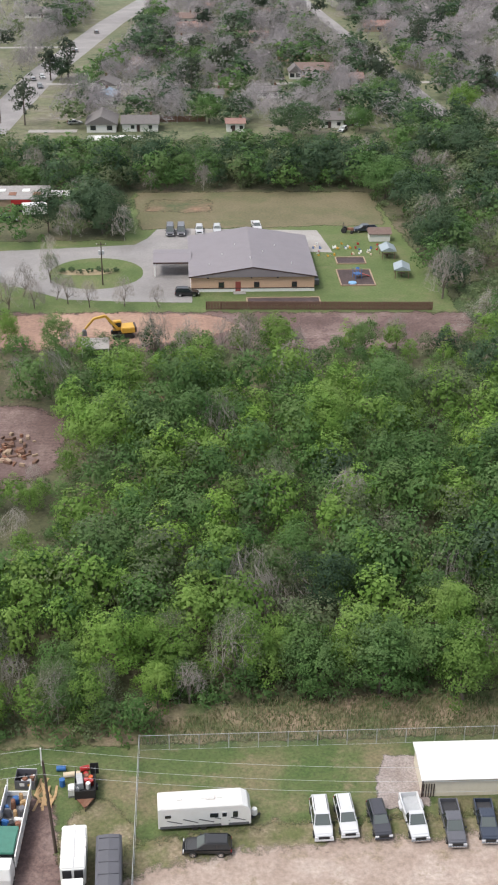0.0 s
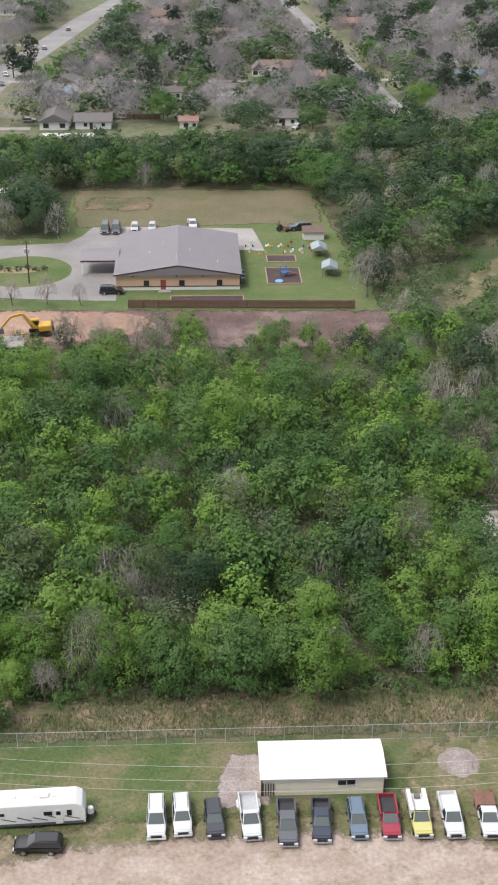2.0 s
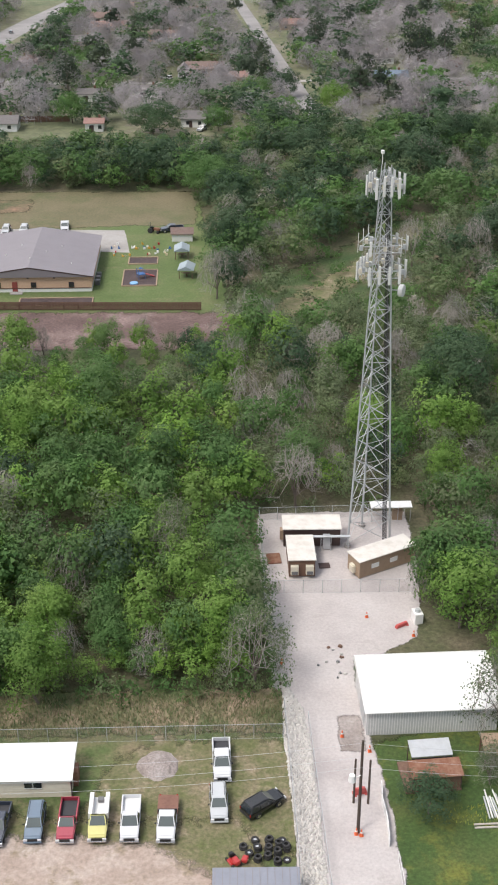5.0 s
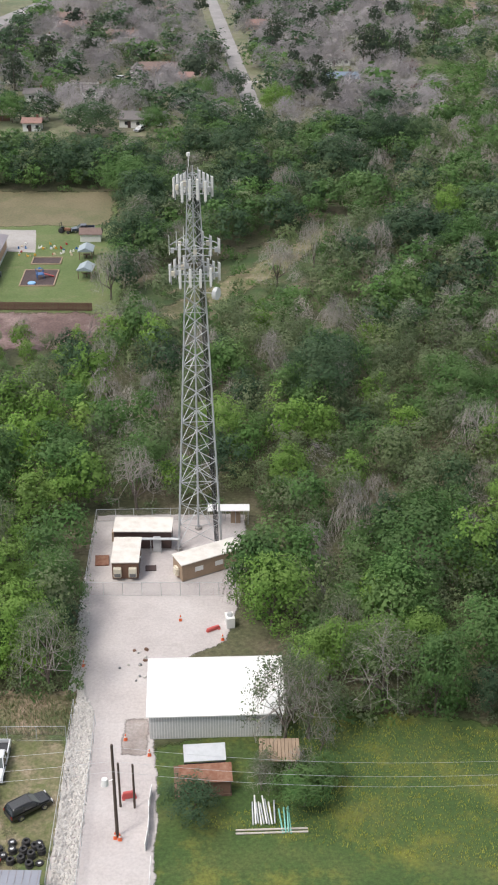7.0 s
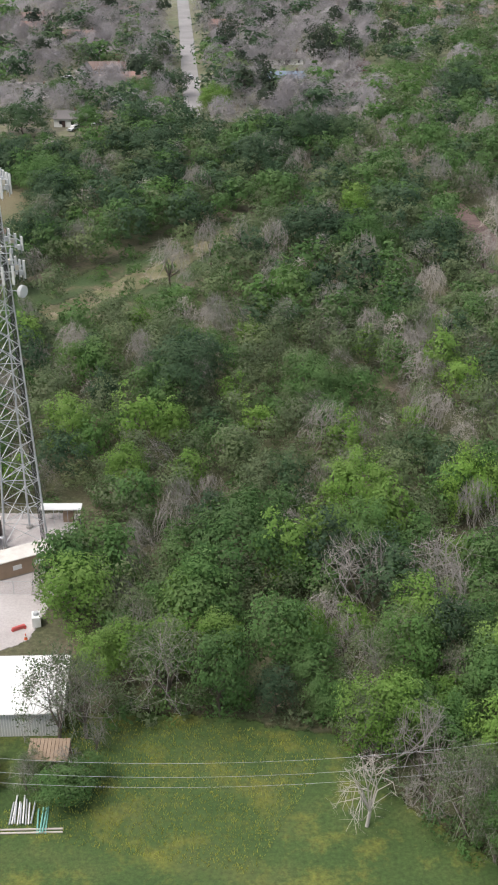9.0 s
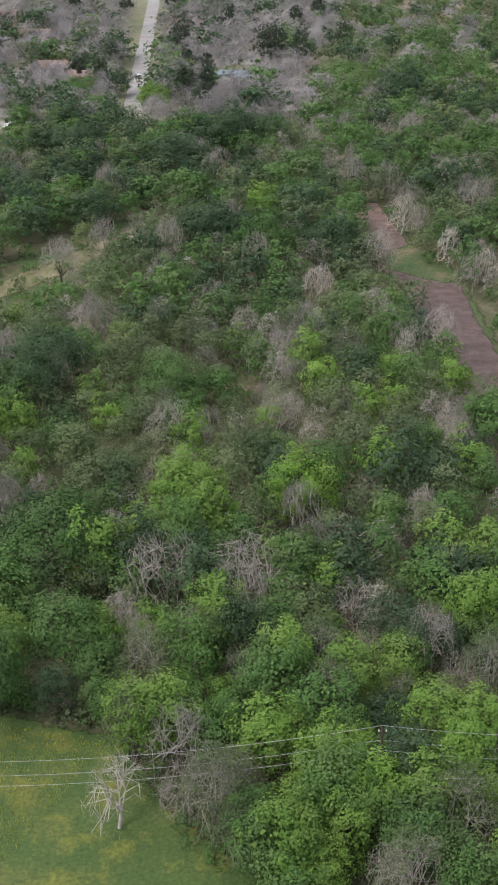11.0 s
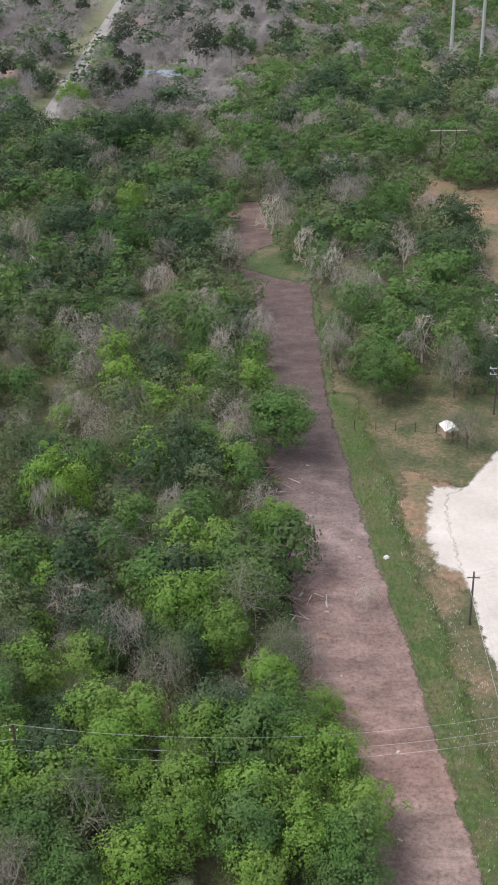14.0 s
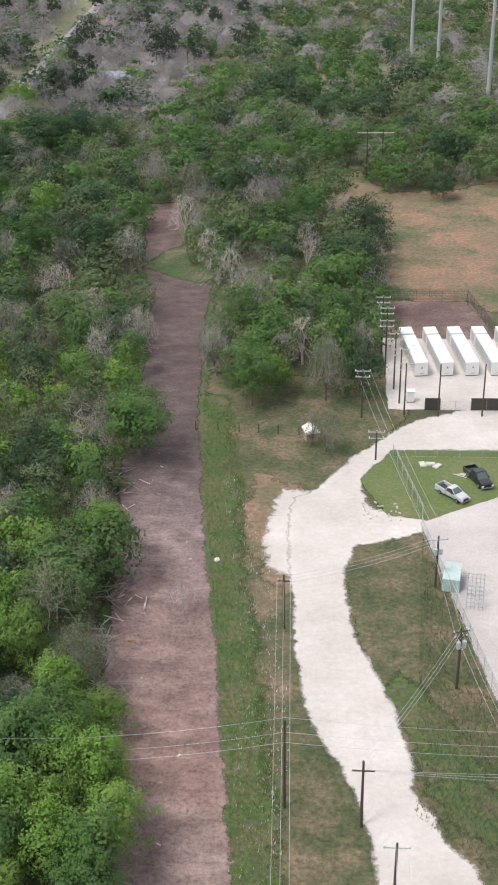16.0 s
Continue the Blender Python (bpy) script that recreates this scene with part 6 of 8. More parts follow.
chain_fence([(203.9, 170.4), (207.3, 152.2)], 2.3, "chain-link fence beside the caliche road", 3.0)
chain_fence([(203.9, 170.4), (245, 171)], 1.2, "low wire fence above the parked trucks", 3.5)


def stones(name, poly, n, size, mat, label, seed=1):
    """Loose stones scattered over a strip, joined: too many to count."""
    rg = np.random.default_rng(seed)
    p = np.array(poly)
    lo, hi = p.min(0), p.max(0)
    vs, fs = [], []
    base = np.array([(-1, -1, 0), (1, -1, 0), (1, 1, 0), (-1, 1, 0), (-0.6, -0.6, 1), (0.6, -0.6, 1), (0.6, 0.6, 1), (-0.6, 0.6, 1)], float)
    quad = np.array([(4, 5, 6, 7), (0, 1, 5, 4), (1, 2, 6, 5), (2, 3, 7, 6), (3, 0, 4, 7)])
    k = 0
    while k < n:
        x, y = rg.uniform(lo, hi)
        if not inside(x, y, poly):
            continue
        a = rg.uniform(0, 6.28)
        s = size * rg.uniform(0.5, 1.5, 3)
        b = base * s * np.array([0.5, 0.5, 0.55]) + rg.normal(size=(8, 3)) * size * 0.1
        vs.append(np.stack([b[:, 0] * math.cos(a) - b[:, 1] * math.sin(a) + x, b[:, 0] * math.sin(a) + b[:, 1] * math.cos(a) + y, np.maximum(b[:, 2], -0.02) + 0.03], 1))
        fs.append(quad + 8 * k)
        k += 1
    return tagged(new(name, np_mesh(name, np.vstack(vs), np.vstack(fs), [mat])), label, "stones", "", "stuff")


patch("riprap_bed", [(57.5, 60), (59.8, 60), (59.6, 100), (59.2, 108), (57.2, 113), (56.8, 104)], "gravel", 0.03, 0.15, 0.5, "bed of broken white stone", "stones")
stones("riprap", [(57.5, 76), (59.8, 76), (59.6, 100), (59.2, 108), (57.2, 114), (56.8, 104)], 2600, 0.3, "stone", "strip of broken white riprap stone")
stones("riprap_track_edge", [(56.0, 112), (57.6, 112), (56.6, 131), (55.4, 131)], 350, 0.3, "stone", "loose stones along the edge of the drive", 2)


def tall_grass(name, poly, n, h, label, seed, mat="reed"):
    rg = np.random.default_rng(seed)
    p = np.array(poly)
    lo, hi = p.min(0), p.max(0)
    c = []
    while len(c) < n:
        q = rg.uniform(lo, hi)
        if inside(q[0], q[1], poly):
            c.append(q)
    c = np.array(c)
    a = rg.uniform(0, np.pi, n)
    hh = h * rg.uniform(0.5, 1.3, n)
    u = np.stack([np.cos(a), np.sin(a), np.zeros(n)], 1) * 0.05
    lean = np.stack([rg.normal(size=n) * 0.25, rg.normal(size=n) * 0.25, np.ones(n)], 1) * hh[:, None]
    b = np.stack([c[:, 0], c[:, 1], np.zeros(n)], 1)
    v = np.stack([b - u, b + u, b + lean + u * 0.3, b + lean - u * 0.3], 1)
    return tagged(new(name, np_mesh(name, v.reshape(-1, 3), np.arange(v.shape[0] * 4).reshape(-1, 4), [mat])), label, "grass", "", "stuff")


tall_grass("reed_grass", [(-9, 104.5), (57, 104.5), (57, 111), (5, 111.5), (-9, 107)], 4200, 0.5, "tall dry and green grass behind the fence", 3)
tall_grass("trail_weeds", [(185.2, 84), (191, 84), (189.4, 100), (186.6, 122), (183, 140), (181.6, 160), (178.5, 185), (172.4, 190), (175.6, 160), (178.6, 138), (181.6, 116), (183.6, 98)], 7000, 0.35, "rank green weeds beside the track", 4, "leaf_bright")
tall_grass("verge_flowers", [(185, 84), (190, 84), (190, 110), (187, 135), (182, 160), (178, 165), (181, 140), (184, 118)], 900, 0.3, "white flowers in the roadside grass", 24, "white_flower")
tall_grass("meadow_flowers", [(70, 91), (88, 87), (102, 84), (108, 96), (111, 103), (95, 106.5), (80, 106), (84, 95)], 6000, 0.25, "yellow-flowering meadow plants", 5, "flower")
tall_grass("roadside_weeds", [(203, 95), (207, 148), (213, 112), (212, 86)], 5000, 0.35, "coarse dark roadside weeds", 6, "leaf_olive")
tall_grass("reed_grass", [(-9, 104.5), (57, 104.5), (57, 111), (5, 111.5), (-9, 107)], 7000, 0.45, "tall green grass behind the fence", 13, "leaf_olive")


# ---- buildings ----
def gable(r, w, d, eave, ridge, roof, over=0.4, along="x", y0=0.0, thick=0.12, name="roof"):
    """A gabled roof over a plan w by d whose near edge is y0."""
    hx, a, b = w / 2 + over, y0 - over, y0 + d + over
    if along == "x":
        m = (a + b) / 2
        prof = [(a, eave), (b, eave), (m, ridge)]
        g = Geo().add([(-hx, a, eave), (hx, a, eave), (hx, m, ridge), (-hx, m, ridge), (hx, b, eave), (-hx, b, eave), (-hx, a, eave - thick), (hx, a, eave - thick), (hx, b, eave - thick), (-hx, b, eave - thick)],
                      [(0, 1, 2, 3), (3, 2, 4, 5), (0, 6, 7, 1), (5, 4, 8, 9), (1, 7, 8, 4, 2), (0, 3, 5, 9, 6), (6, 9, 8, 7)])
    else:
        g = Geo().add([(-hx, a, eave), (0, a, ridge), (0, b, ridge), (-hx, b, eave), (hx, a, eave), (hx, b, eave), (-hx, a, eave - thick), (hx, a, eave - thick), (hx, b, eave - thick), (-hx, b, eave - thick)],
                      [(0, 1, 2, 3), (1, 4, 5, 2), (0, 6, 7, 4, 1), (3, 2, 5, 8, 9), (0, 3, 9, 6), (4, 7, 8, 5), (6, 9, 8, 7)])
    return part(name, g, roof, r)


def window(r, x, y, z, w, h, frame_mat="white"):
    p = part("window", Geo().box(x, y - 0.03, z, w, 0.08, h), "glass", r)
    part("window_frame", Geo().box(x, y - 0.06, z - 0.06, w + 0.14, 0.06, 0.07).box(x, y - 0.06, z + h, w + 0.14, 0.06, 0.07).box(x - w / 2 - 0.035, y - 0.06, z, 0.07, 0.06, h).box(x + w / 2 + 0.035, y - 0.06, z, 0.07, 0.06, h), frame_mat, p)


def barn():
    r = thing("metal_barn", 73.3, 103.8, 0, 1.5, "white corrugated metal barn with a bright low-pitched roof", "barn")
    L, d, h = 14.8, 8.8, 3.65
    part("wall", Geo().box(0, d / 2, 0, L, d, h), paint("barn_wall", (0.6, 0.59, 0.58), 0.5, wear=0.15), r)
    g = Geo()
    for k in range(49):
        g.box(-L / 2 + 0.15 + k * 0.302, -0.02, 0.1, 0.09, 0.05, h - 0.15)
    part("wall_ribs", g, "white_metal", r)
    part("roof", Geo().add([(-L / 2 - 0.3, -0.4, h), (L / 2 + 0.5, -0.4, h), (L / 2 + 0.5, d - 0.6, h + 1.0), (-L / 2 - 0.3, d - 0.6, h + 1.0), (L / 2 + 0.5, d + 0.5, h + 0.4), (-L / 2 - 0.3, d + 0.5, h + 0.4),
                            (-L / 2 - 0.3, -0.4, h - 0.15), (L / 2 + 0.5, -0.4, h - 0.15), (L / 2 + 0.5, d + 0.5, h - 0.1), (-L / 2 - 0.3, d + 0.5, h - 0.1)],
                           [(0, 1, 2, 3), (3, 2, 4, 5), (0, 6, 7, 1), (5, 4, 8, 9), (1, 7, 8, 4, 2), (0, 3, 5, 9, 6), (6, 9, 8, 7)]), "white_metal", r)
    g = Geo()
    for k in range(25):
        xx = -L / 2 - 0.1 + k * 0.63
        g.add([(xx, -0.4, h + 0.035), (xx + 0.06, -0.4, h + 0.035), (xx + 0.06, d - 0.6, h + 1.035), (xx, d - 0.6, h + 1.035), (xx, -0.4, h), (xx + 0.06, -0.4, h)], [(0, 1, 2, 3), (0, 4, 5, 1)])
    part("roof_ribs", g, "white_metal", r)
    part("gutter", Geo().box(0.1, -0.45, h - 0.15, L + 0.8, 0.1, 0.12), "white_metal", r)
    part("side_door", Geo().box(-L / 2 - 0.03, 3.0, 0, 0.08, 3.0, 2.8), "steel", r)


barn()


def canopy_shack():
    r = thing("shack", 72.0, 95.3, 0, 4, "ramshackle plank shack with a rusty roof and silver canopy", "shack")
    part("deck", Geo().box(0, 1.6, 0, 6.0, 4.6, 0.3), "wood_fence", r)
    part("wall", Geo().box(0.3, 0.4, 0.3, 5.2, 2.0, 1.9), "brown", r)
    part("rust_roof", Geo().add([(-2.5, -0.8, 2.2), (3.1, -0.8, 2.2), (3.1, 1.6, 2.6), (-2.5, 1.6, 2.6), (-2.5, -0.8, 2.1), (3.1, -0.8, 2.1), (3.1, 1.6, 2.5), (-2.5, 1.6, 2.5)], [(0, 1, 2, 3), (7, 6, 5, 4), (0, 4, 5, 1), (1, 5, 6, 2), (2, 6, 7, 3), (3, 7, 4, 0)]), "rust", r)
    part("canopy", Geo().add([(-1.9, 2.1, 2.5), (2.6, 2.1, 2.5), (2.6, 4.3, 2.95), (-1.9, 4.3, 2.95), (-1.9, 2.1, 2.42), (2.6, 2.1, 2.42), (2.6, 4.3, 2.87), (-1.9, 4.3, 2.87)], [(0, 1, 2, 3), (7, 6, 5, 4), (0, 4, 5, 1), (1, 5, 6, 2), (2, 6, 7, 3), (3, 7, 4, 0)]), "steel", r, "silver sheet canopy")
    for a in ((-1.8, 2.2), (2.5, 2.2), (-1.8, 4.2), (2.5, 4.2), (-2.3, -0.6), (2.9, -0.6)):
        part("post", Geo().rod((*a, 0), (*a, 2.45 if a[1] > 0 else 2.15), 0.06), "pole_wood", r)
    for k in range(12):
        part("deck_board", Geo().box(-2.8 + k * 0.5, 1.9, 0.3, 0.42, 4.0, 0.04), "wood_fence", r)
    part("dark_cloth", Geo().box(0.3, 2.0, 1.3, 4.4, 0.06, 1.1), "black", r)
    r = thing("lean_to", 80.2, 99.0, 0, 0, "grey weathered plank lean-to behind bare trees", "lean-to")
    for k in range(11):
        part("roof_board", Geo().add([(-2.2 + k * 0.4, -1.2, 2.0), (-1.84 + k * 0.4, -1.2, 2.0), (-1.84 + k * 0.4, 1.7, 2.6), (-2.2 + k * 0.4, 1.7, 2.6), (-2.2 + k * 0.4, -1.2, 1.95), (-1.84 + k * 0.4, -1.2, 1.95), (-1.84 + k * 0.4, 1.7, 2.55), (-2.2 + k * 0.4, 1.7, 2.55)], [(0, 1, 2, 3), (7, 6, 5, 4), (0, 4, 5, 1), (2, 6, 7, 3)]), "tan", r)
    part("back_wall", Geo().box(0, 1.5, 0, 4.4, 0.1, 2.4), "brown", r)
    for a in (-2.1, 2.1):
        part("post", Geo().rod((a, -1.1, 0), (a, -1.1, 1.97), 0.07), "pole_wood", r)


canopy_shack()


def shelter(x, y, w, d, h, rz, wall, label, front=True):
    r = thing("equipment_shelter", x, y, 0, rz, label, "equipment shelter", "shelters of the mast compound")
    part("base", Geo().box(0, d / 2, 0, w - 0.1, d - 0.1, 0.2), "concrete", r)
    part("wall", Geo().box(0, d / 2, 0.2, w, d, h - 0.2), wall, r, bevel=0.02)
    part("roof", Geo().box(0, d / 2, h, w + 0.3, d + 0.3, 0.16), paint("shelter_roof", (0.66, 0.62, 0.57), 0.75, wear=0.25, dirt=(0.42, 0.36, 0.3), scale=0.6), r, "stained off-white flat roof", 0.03)
    if front:
        for s in (-1, 1):
            part("air_conditioner", Geo().box(s * w * 0.29, -0.28, 0.75, w * 0.3, 0.55, 1.35), "cream", r, "beige wall air conditioner", 0.04)
            part("grille", Geo().box(s * w * 0.29, -0.57, 0.85, w * 0.24, 0.04, 0.5), "steel_dark", r)
        part("door", Geo().box(w / 2 + 0.02, d * 0.3, 0.2, 0.06, 1.0, 2.1), "steel_dark", r)
        part("lamp", Geo().box(w / 2 + 0.15, d * 0.3, 2.4, 0.3, 0.25, 0.15), "white", r)
    return r


shelter(60.95, 134.8, 3.5, 6.0, 2.75, 0, "brown", "brown brick equipment shelter with twin air conditioners")
s_ = shelter(62.85, 142.2, 7.9, 3.6, 2.9, -1, "trim", "long dark equipment shelter with a pale roof", False)
part("cabinet", Geo().box(2.0, -0.5, 0.2, 1.0, 0.7, 2.1), "steel", s_, "grey steel cabinet")
part("cable_tray", Geo().box(1.2, -1.0, 2.35, 8.0, 0.5, 0.12), "steel", s_)
for k_ in (-2.0, 1.2, 2.6, 5.0):
    part("tray_post", Geo().rod((k_, -1.0, 0), (k_, -1.0, 2.4), 0.06), "steel", s_)
part("air_conditioner", Geo().box(-4.15, 1.5, 0.6, 0.5, 0.9, 1.5), "tan", s_)
s_ = shelter(72.6, 136.1, 9.0, 2.9, 2.7, 27, "tan", "tan panel shelter with a long pale roof", False)
part("wall_vent", Geo().box(-4.7, 1.4, 0.5, 0.6, 1.1, 1.3), "cream", s_, "cream ventilation hood", 0.15)
for k_ in (-2, 1):
    part("window", Geo().box(k_, -0.03, 1.2, 1.2, 0.06, 0.7), "white", s_)
r_ = thing("ice_bridge_canopy", 74.8, 148.6, 0, 0, "narrow white canopy beside the mast", "canopy")
part("roof", Geo().box(0, 0.6, 2.4, 6.0, 1.8, 0.12), "white_metal", r_)
for k_ in (-2.8, -1, 1, 2.8):
    part("post", Geo().rod((k_, 0, 0), (k_, 0, 2.4), 0.05), "steel", r_)
part("cabinet", Geo().box(1.0, 0.7, 0, 1.4, 0.8, 1.7), "tan", r_)
solid("hatch_slab", Geo().box(0, 0, 0, 1.9, 2.4, 0.22), "rust", 57.4, 139.3, 0.04, 4, "brown flat steel hatch on the gravel", "hatch", bevel=0.03)
solid("pallet", Geo().box(0, 0, 0, 1.5, 1.2, 0.15), "trim", 64.2, 137.4, 0.04, 3, "dark flat pallet on the gravel", "pallet", bevel=0.02)


def mast():
    cx, cy, H = 70.7, 144.0, 53.6
    r = thing("lattice_mast", cx, cy, 0, 4, "tall galvanised three-legged lattice mast with antennas", "radio mast")

    def leg(k, z):
        rad = 3.45 - (3.45 - 0.7) * z / H
        a = radians(-150 + 120 * k)
        return Vector((rad * math.cos(a), rad * math.sin(a), z))

    for k in range(3):
        part("leg", Geo().rod(leg(k, 0), leg(k, H), 0.16, 0.06, 8), "steel", r)
        part("footing", Geo().rod((leg(k, 0).x, leg(k, 0).y, 0), (leg(k, 0).x, leg(k, 0).y, 0.4), 0.5, n=10), "concrete", r)
    z, bay = 0.6, 0
    while z < H - 1:
        step = 3.5 - 1.9 * z / H
        z2 = min(z + step, H)
        for k in range(3):
            part("brace", Geo().rod(leg(k, z), leg((k + 1) % 3, z2), 0.05, n=4), "steel", r)
            part("brace", Geo().rod(leg((k + 1) % 3, z), leg(k, z2), 0.05, n=4), "steel", r)
            if bay % 3 == 2:
                part("strut", Geo().rod(leg(k, z2), leg((k + 1) % 3, z2), 0.045, n=4), "steel", r)
        z, bay = z2, bay + 1
    g = Geo()
    a, b = leg(1, 0) * 0.82, leg(1, H) * 0.82
    a.z, b.z = 0.5, H - 1
    side = Vector((0.18, 0.1, 0))
    g.rod(a - side, b - side, 0.03, n=4).rod(a + side, b + side, 0.03, n=4)
    for k in range(110):
        p = a + (b - a) * (k / 110)
        g.rod(p - side, p + side, 0.018, n=3)
    part("ladder", g, "steel_dark", r)
    for k in range(5):
        o = Vector((-0.35 + 0.12 * k, 0.3, 0))
        part("cable", Geo().rod(a + o, b * 0.97 + o, 0.045, n=5), "black", r)
    part("beacon", Geo().rod((-0.5, 0, H), (-0.5, 0, H + 1.3), 0.05).rod((-0.5, 0, H + 1.3), (-0.5, 0, H + 1.7), 0.22, n=8), "white", r)

    def panel(x, y, z, ln, face, w=0.32):
        p = part("antenna", Geo().box(0, 0, -ln / 2, w, 0.2, ln), "white", r, "white panel antenna", 0.04)
        p.matrix_basis = pose(x, y, z, 0, 0, face)
        q = Geo().rod((0, 0.2, -ln / 2 - 0.25), (0, 0.2, ln / 2 + 0.2), 0.045)
        part("antenna_pipe", q, "steel", p)

    for zc, reach, n, ln, seed in ((51.2, 1.7, 4, 2.5, 1), (43.6, 2.3, 3, 1.9, 2), (40.3, 2.3, 4, 2.4, 3)):
        rg = random.Random(seed)
        for k in range(3):
            a0 = radians(-90 + 120 * k)
            u, v = Vector((math.cos(a0), math.sin(a0), 0)), Vector((-math.sin(a0), math.cos(a0), 0))
            half = 1.4 if seed == 1 else 1.9
            for dz in (-0.45, 0.45):
                p0, p1 = u * reach - v * half + Vector((0, 0, zc + dz)), u * reach + v * half + Vector((0, 0, zc + dz))
                part("platform_rail", Geo().rod(p0, p1, 0.06, n=5), "steel", r)
            for s in (-0.5, 0.5):
                part("platform_arm", Geo().rod(u * 0.7 + Vector((0, 0, zc - 0.45)), u * reach + v * s * 2 + Vector((0, 0, zc - 0.45)), 0.06, n=5), "steel", r)
                part("platform_arm", Geo().rod(u * 0.7 + Vector((0, 0, zc + 0.45)), u * reach + v * s * 2 + Vector((0, 0, zc + 0.45)), 0.05, n=5), "steel", r)
            for j in range(n):
                q = u * (reach + 0.18) + v * (-half + 2 * half * j / (n - 1))
                if seed == 2 and rg.random() < 0.6:
                    part("whip_antenna", Geo().rod((q.x, q.y, zc - 0.9), (q.x, q.y, zc + 1.6), 0.04), "white", r)
                else:
                    panel(q.x, q.y, zc + rg.uniform(-0.2, 0.2), ln, -90 + 120 * k + 90)
                q2 = u * (reach - 0.25) + v * (-half + 2 * half * j / (n - 1))
                part("radio_unit", Geo().box(q2.x, q2.y, zc - 0.6 + 0.3 * (j % 2), 0.42, 0.32, 0.65), "cream" if j % 2 else "steel", r, bevel=0.04)
    part("dish", Geo().rod((2.4, -0.7, 37.6), (2.9, -1.0, 37.6), 0.8, 0.8, 20), "white", r, "white drum dish antenna", 0.06)
    part("dish_mount", Geo().rod((1.0, -0.4, 37.6), (2.5, -0.75, 37.6), 0.07), "steel", r)


mast()


def church():
    r = thing("church_hall", 11.5, 241.4, 0, 0, "wide tan brick church hall with a grey low-pitched metal roof", "church hall")
    w, d, eave, ridge = 25.8, 25.4, 3.5, 5.6
    g = Geo().add([(-w / 2, 0, 0), (w / 2, 0, 0), (w / 2, 0, eave), (0, 0, ridge - 0.1), (-w / 2, 0, eave), (-w / 2, d, 0), (w / 2, d, 0), (w / 2, d, eave), (0, d, ridge - 0.1), (-w / 2, d, eave)],
                  [(0, 1, 2, 3, 4), (9, 8, 7, 6, 5), (0, 4, 9, 5), (1, 6, 7, 2), (2, 7, 8, 3), (3, 8, 9, 4)])
    part("wall", g, "tan_brick", r)
    part("base_course", Geo().box(0, d / 2, 0, w + 0.1, d + 0.1, 0.75), "white", r, "white painted base course")
    part("band", Geo().box(0, -0.06, 0.75, w + 0.1, 0.1, 0.14), "trim", r)
    gable(r, w, d, eave, ridge, "grey_roof", 0.5, "y")
    for s in (-1, 1):
        part("fascia", Geo().add([(s * (w / 2 + 0.5), -0.55, eave - 0.22), (0, -0.55, ridge - 0.22), (0, -0.55, ridge + 0.03), (s * (w / 2 + 0.5), -0.55, eave + 0.03), (s * (w / 2 + 0.5), -0.48, eave - 0.22), (0, -0.48, ridge - 0.22)], [(0, 1, 2, 3), (0, 4, 5, 1)]), "trim", r, "dark fascia board")
        g = Geo()
        for k in range(40):
            yy = -0.4 + k * (d + 0.8) / 39
            g.add([(0, yy, ridge + 0.04), (0, yy + 0.06, ridge + 0.04), (s * (w / 2 + 0.5), yy + 0.06, eave + 0.04), (s * (w / 2 + 0.5), yy, eave + 0.04)], [(0, 1, 2, 3)])
        part("roof_seams", g, "grey_roof", r)
    for x in (-6.6, 0.8, 8.7):
        window(r, x, 0, 1.05, 1.0, 1.05, "trim")
    part("door", Geo().box(-3.1, -0.05, 0.15, 1.1, 0.1, 2.1), paint("red_brown_door", (0.25, 0.06, 0.05), 0.5), r, "red-brown door")
    part("step", Geo().box(-2.8, -0.8, 0, 2.6, 1.4, 0.16), "concrete", r)
    for x in (-0.3, -9.4, 5.2):
        part("wall_lamp", Geo().box(x, -0.1, 3.0, 0.35, 0.2, 0.3), "trim", r)
    for k in range(7):
        part("roof_vent", Geo().rod((-9 + k * 2.9, 5 + (k * 5) % 15, ridge - 0.1 - abs(-9 + k * 2.9) / (w / 2) * (ridge - eave) - 0.1), (-9 + k * 2.9, 5 + (k * 5) % 15, ridge + 0.35 - abs(-9 + k * 2.9) / (w / 2) * (ridge - eave)), 0.1), "white", r)
    for k in range(3):
        part("condenser", Geo().box(w / 2 + 0.9, 4 + k * 2.2, 0, 1.0, 1.0, 1.1), "steel_dark", r, bevel=0.05)
    r = thing("entrance_canopy", -5.3, 250.3, 0, 0, "grey roofed drive-through canopy on white posts", "canopy")
    part("roof", Geo().add([(-4.1, 0, 3.4), (4.1, 0, 3.4), (4.1, 4.2, 4.1), (-4.1, 4.2, 4.1), (4.1, 8.4, 3.4), (-4.1, 8.4, 3.4), (-4.1, 0, 3.1), (4.1, 0, 3.1), (4.1, 8.4, 3.1), (-4.1, 8.4, 3.1)],
                           [(0, 1, 2, 3), (3, 2, 4, 5), (0, 6, 7, 1), (5, 4, 8, 9), (1, 7, 8, 4, 2), (0, 3, 5, 9, 6), (6, 9, 8, 7)]), "grey_roof", r)
    part("fascia", Geo().box(0, -0.04, 3.05, 8.2, 0.06, 0.35), "trim", r)
    for a in ((-3.8, 0.3), (-3.8, 8.0), (3.7, 0.3)):
        part("post", Geo().box(a[0], a[1], 0, 0.35, 0.35, 3.15), "white", r)


church()


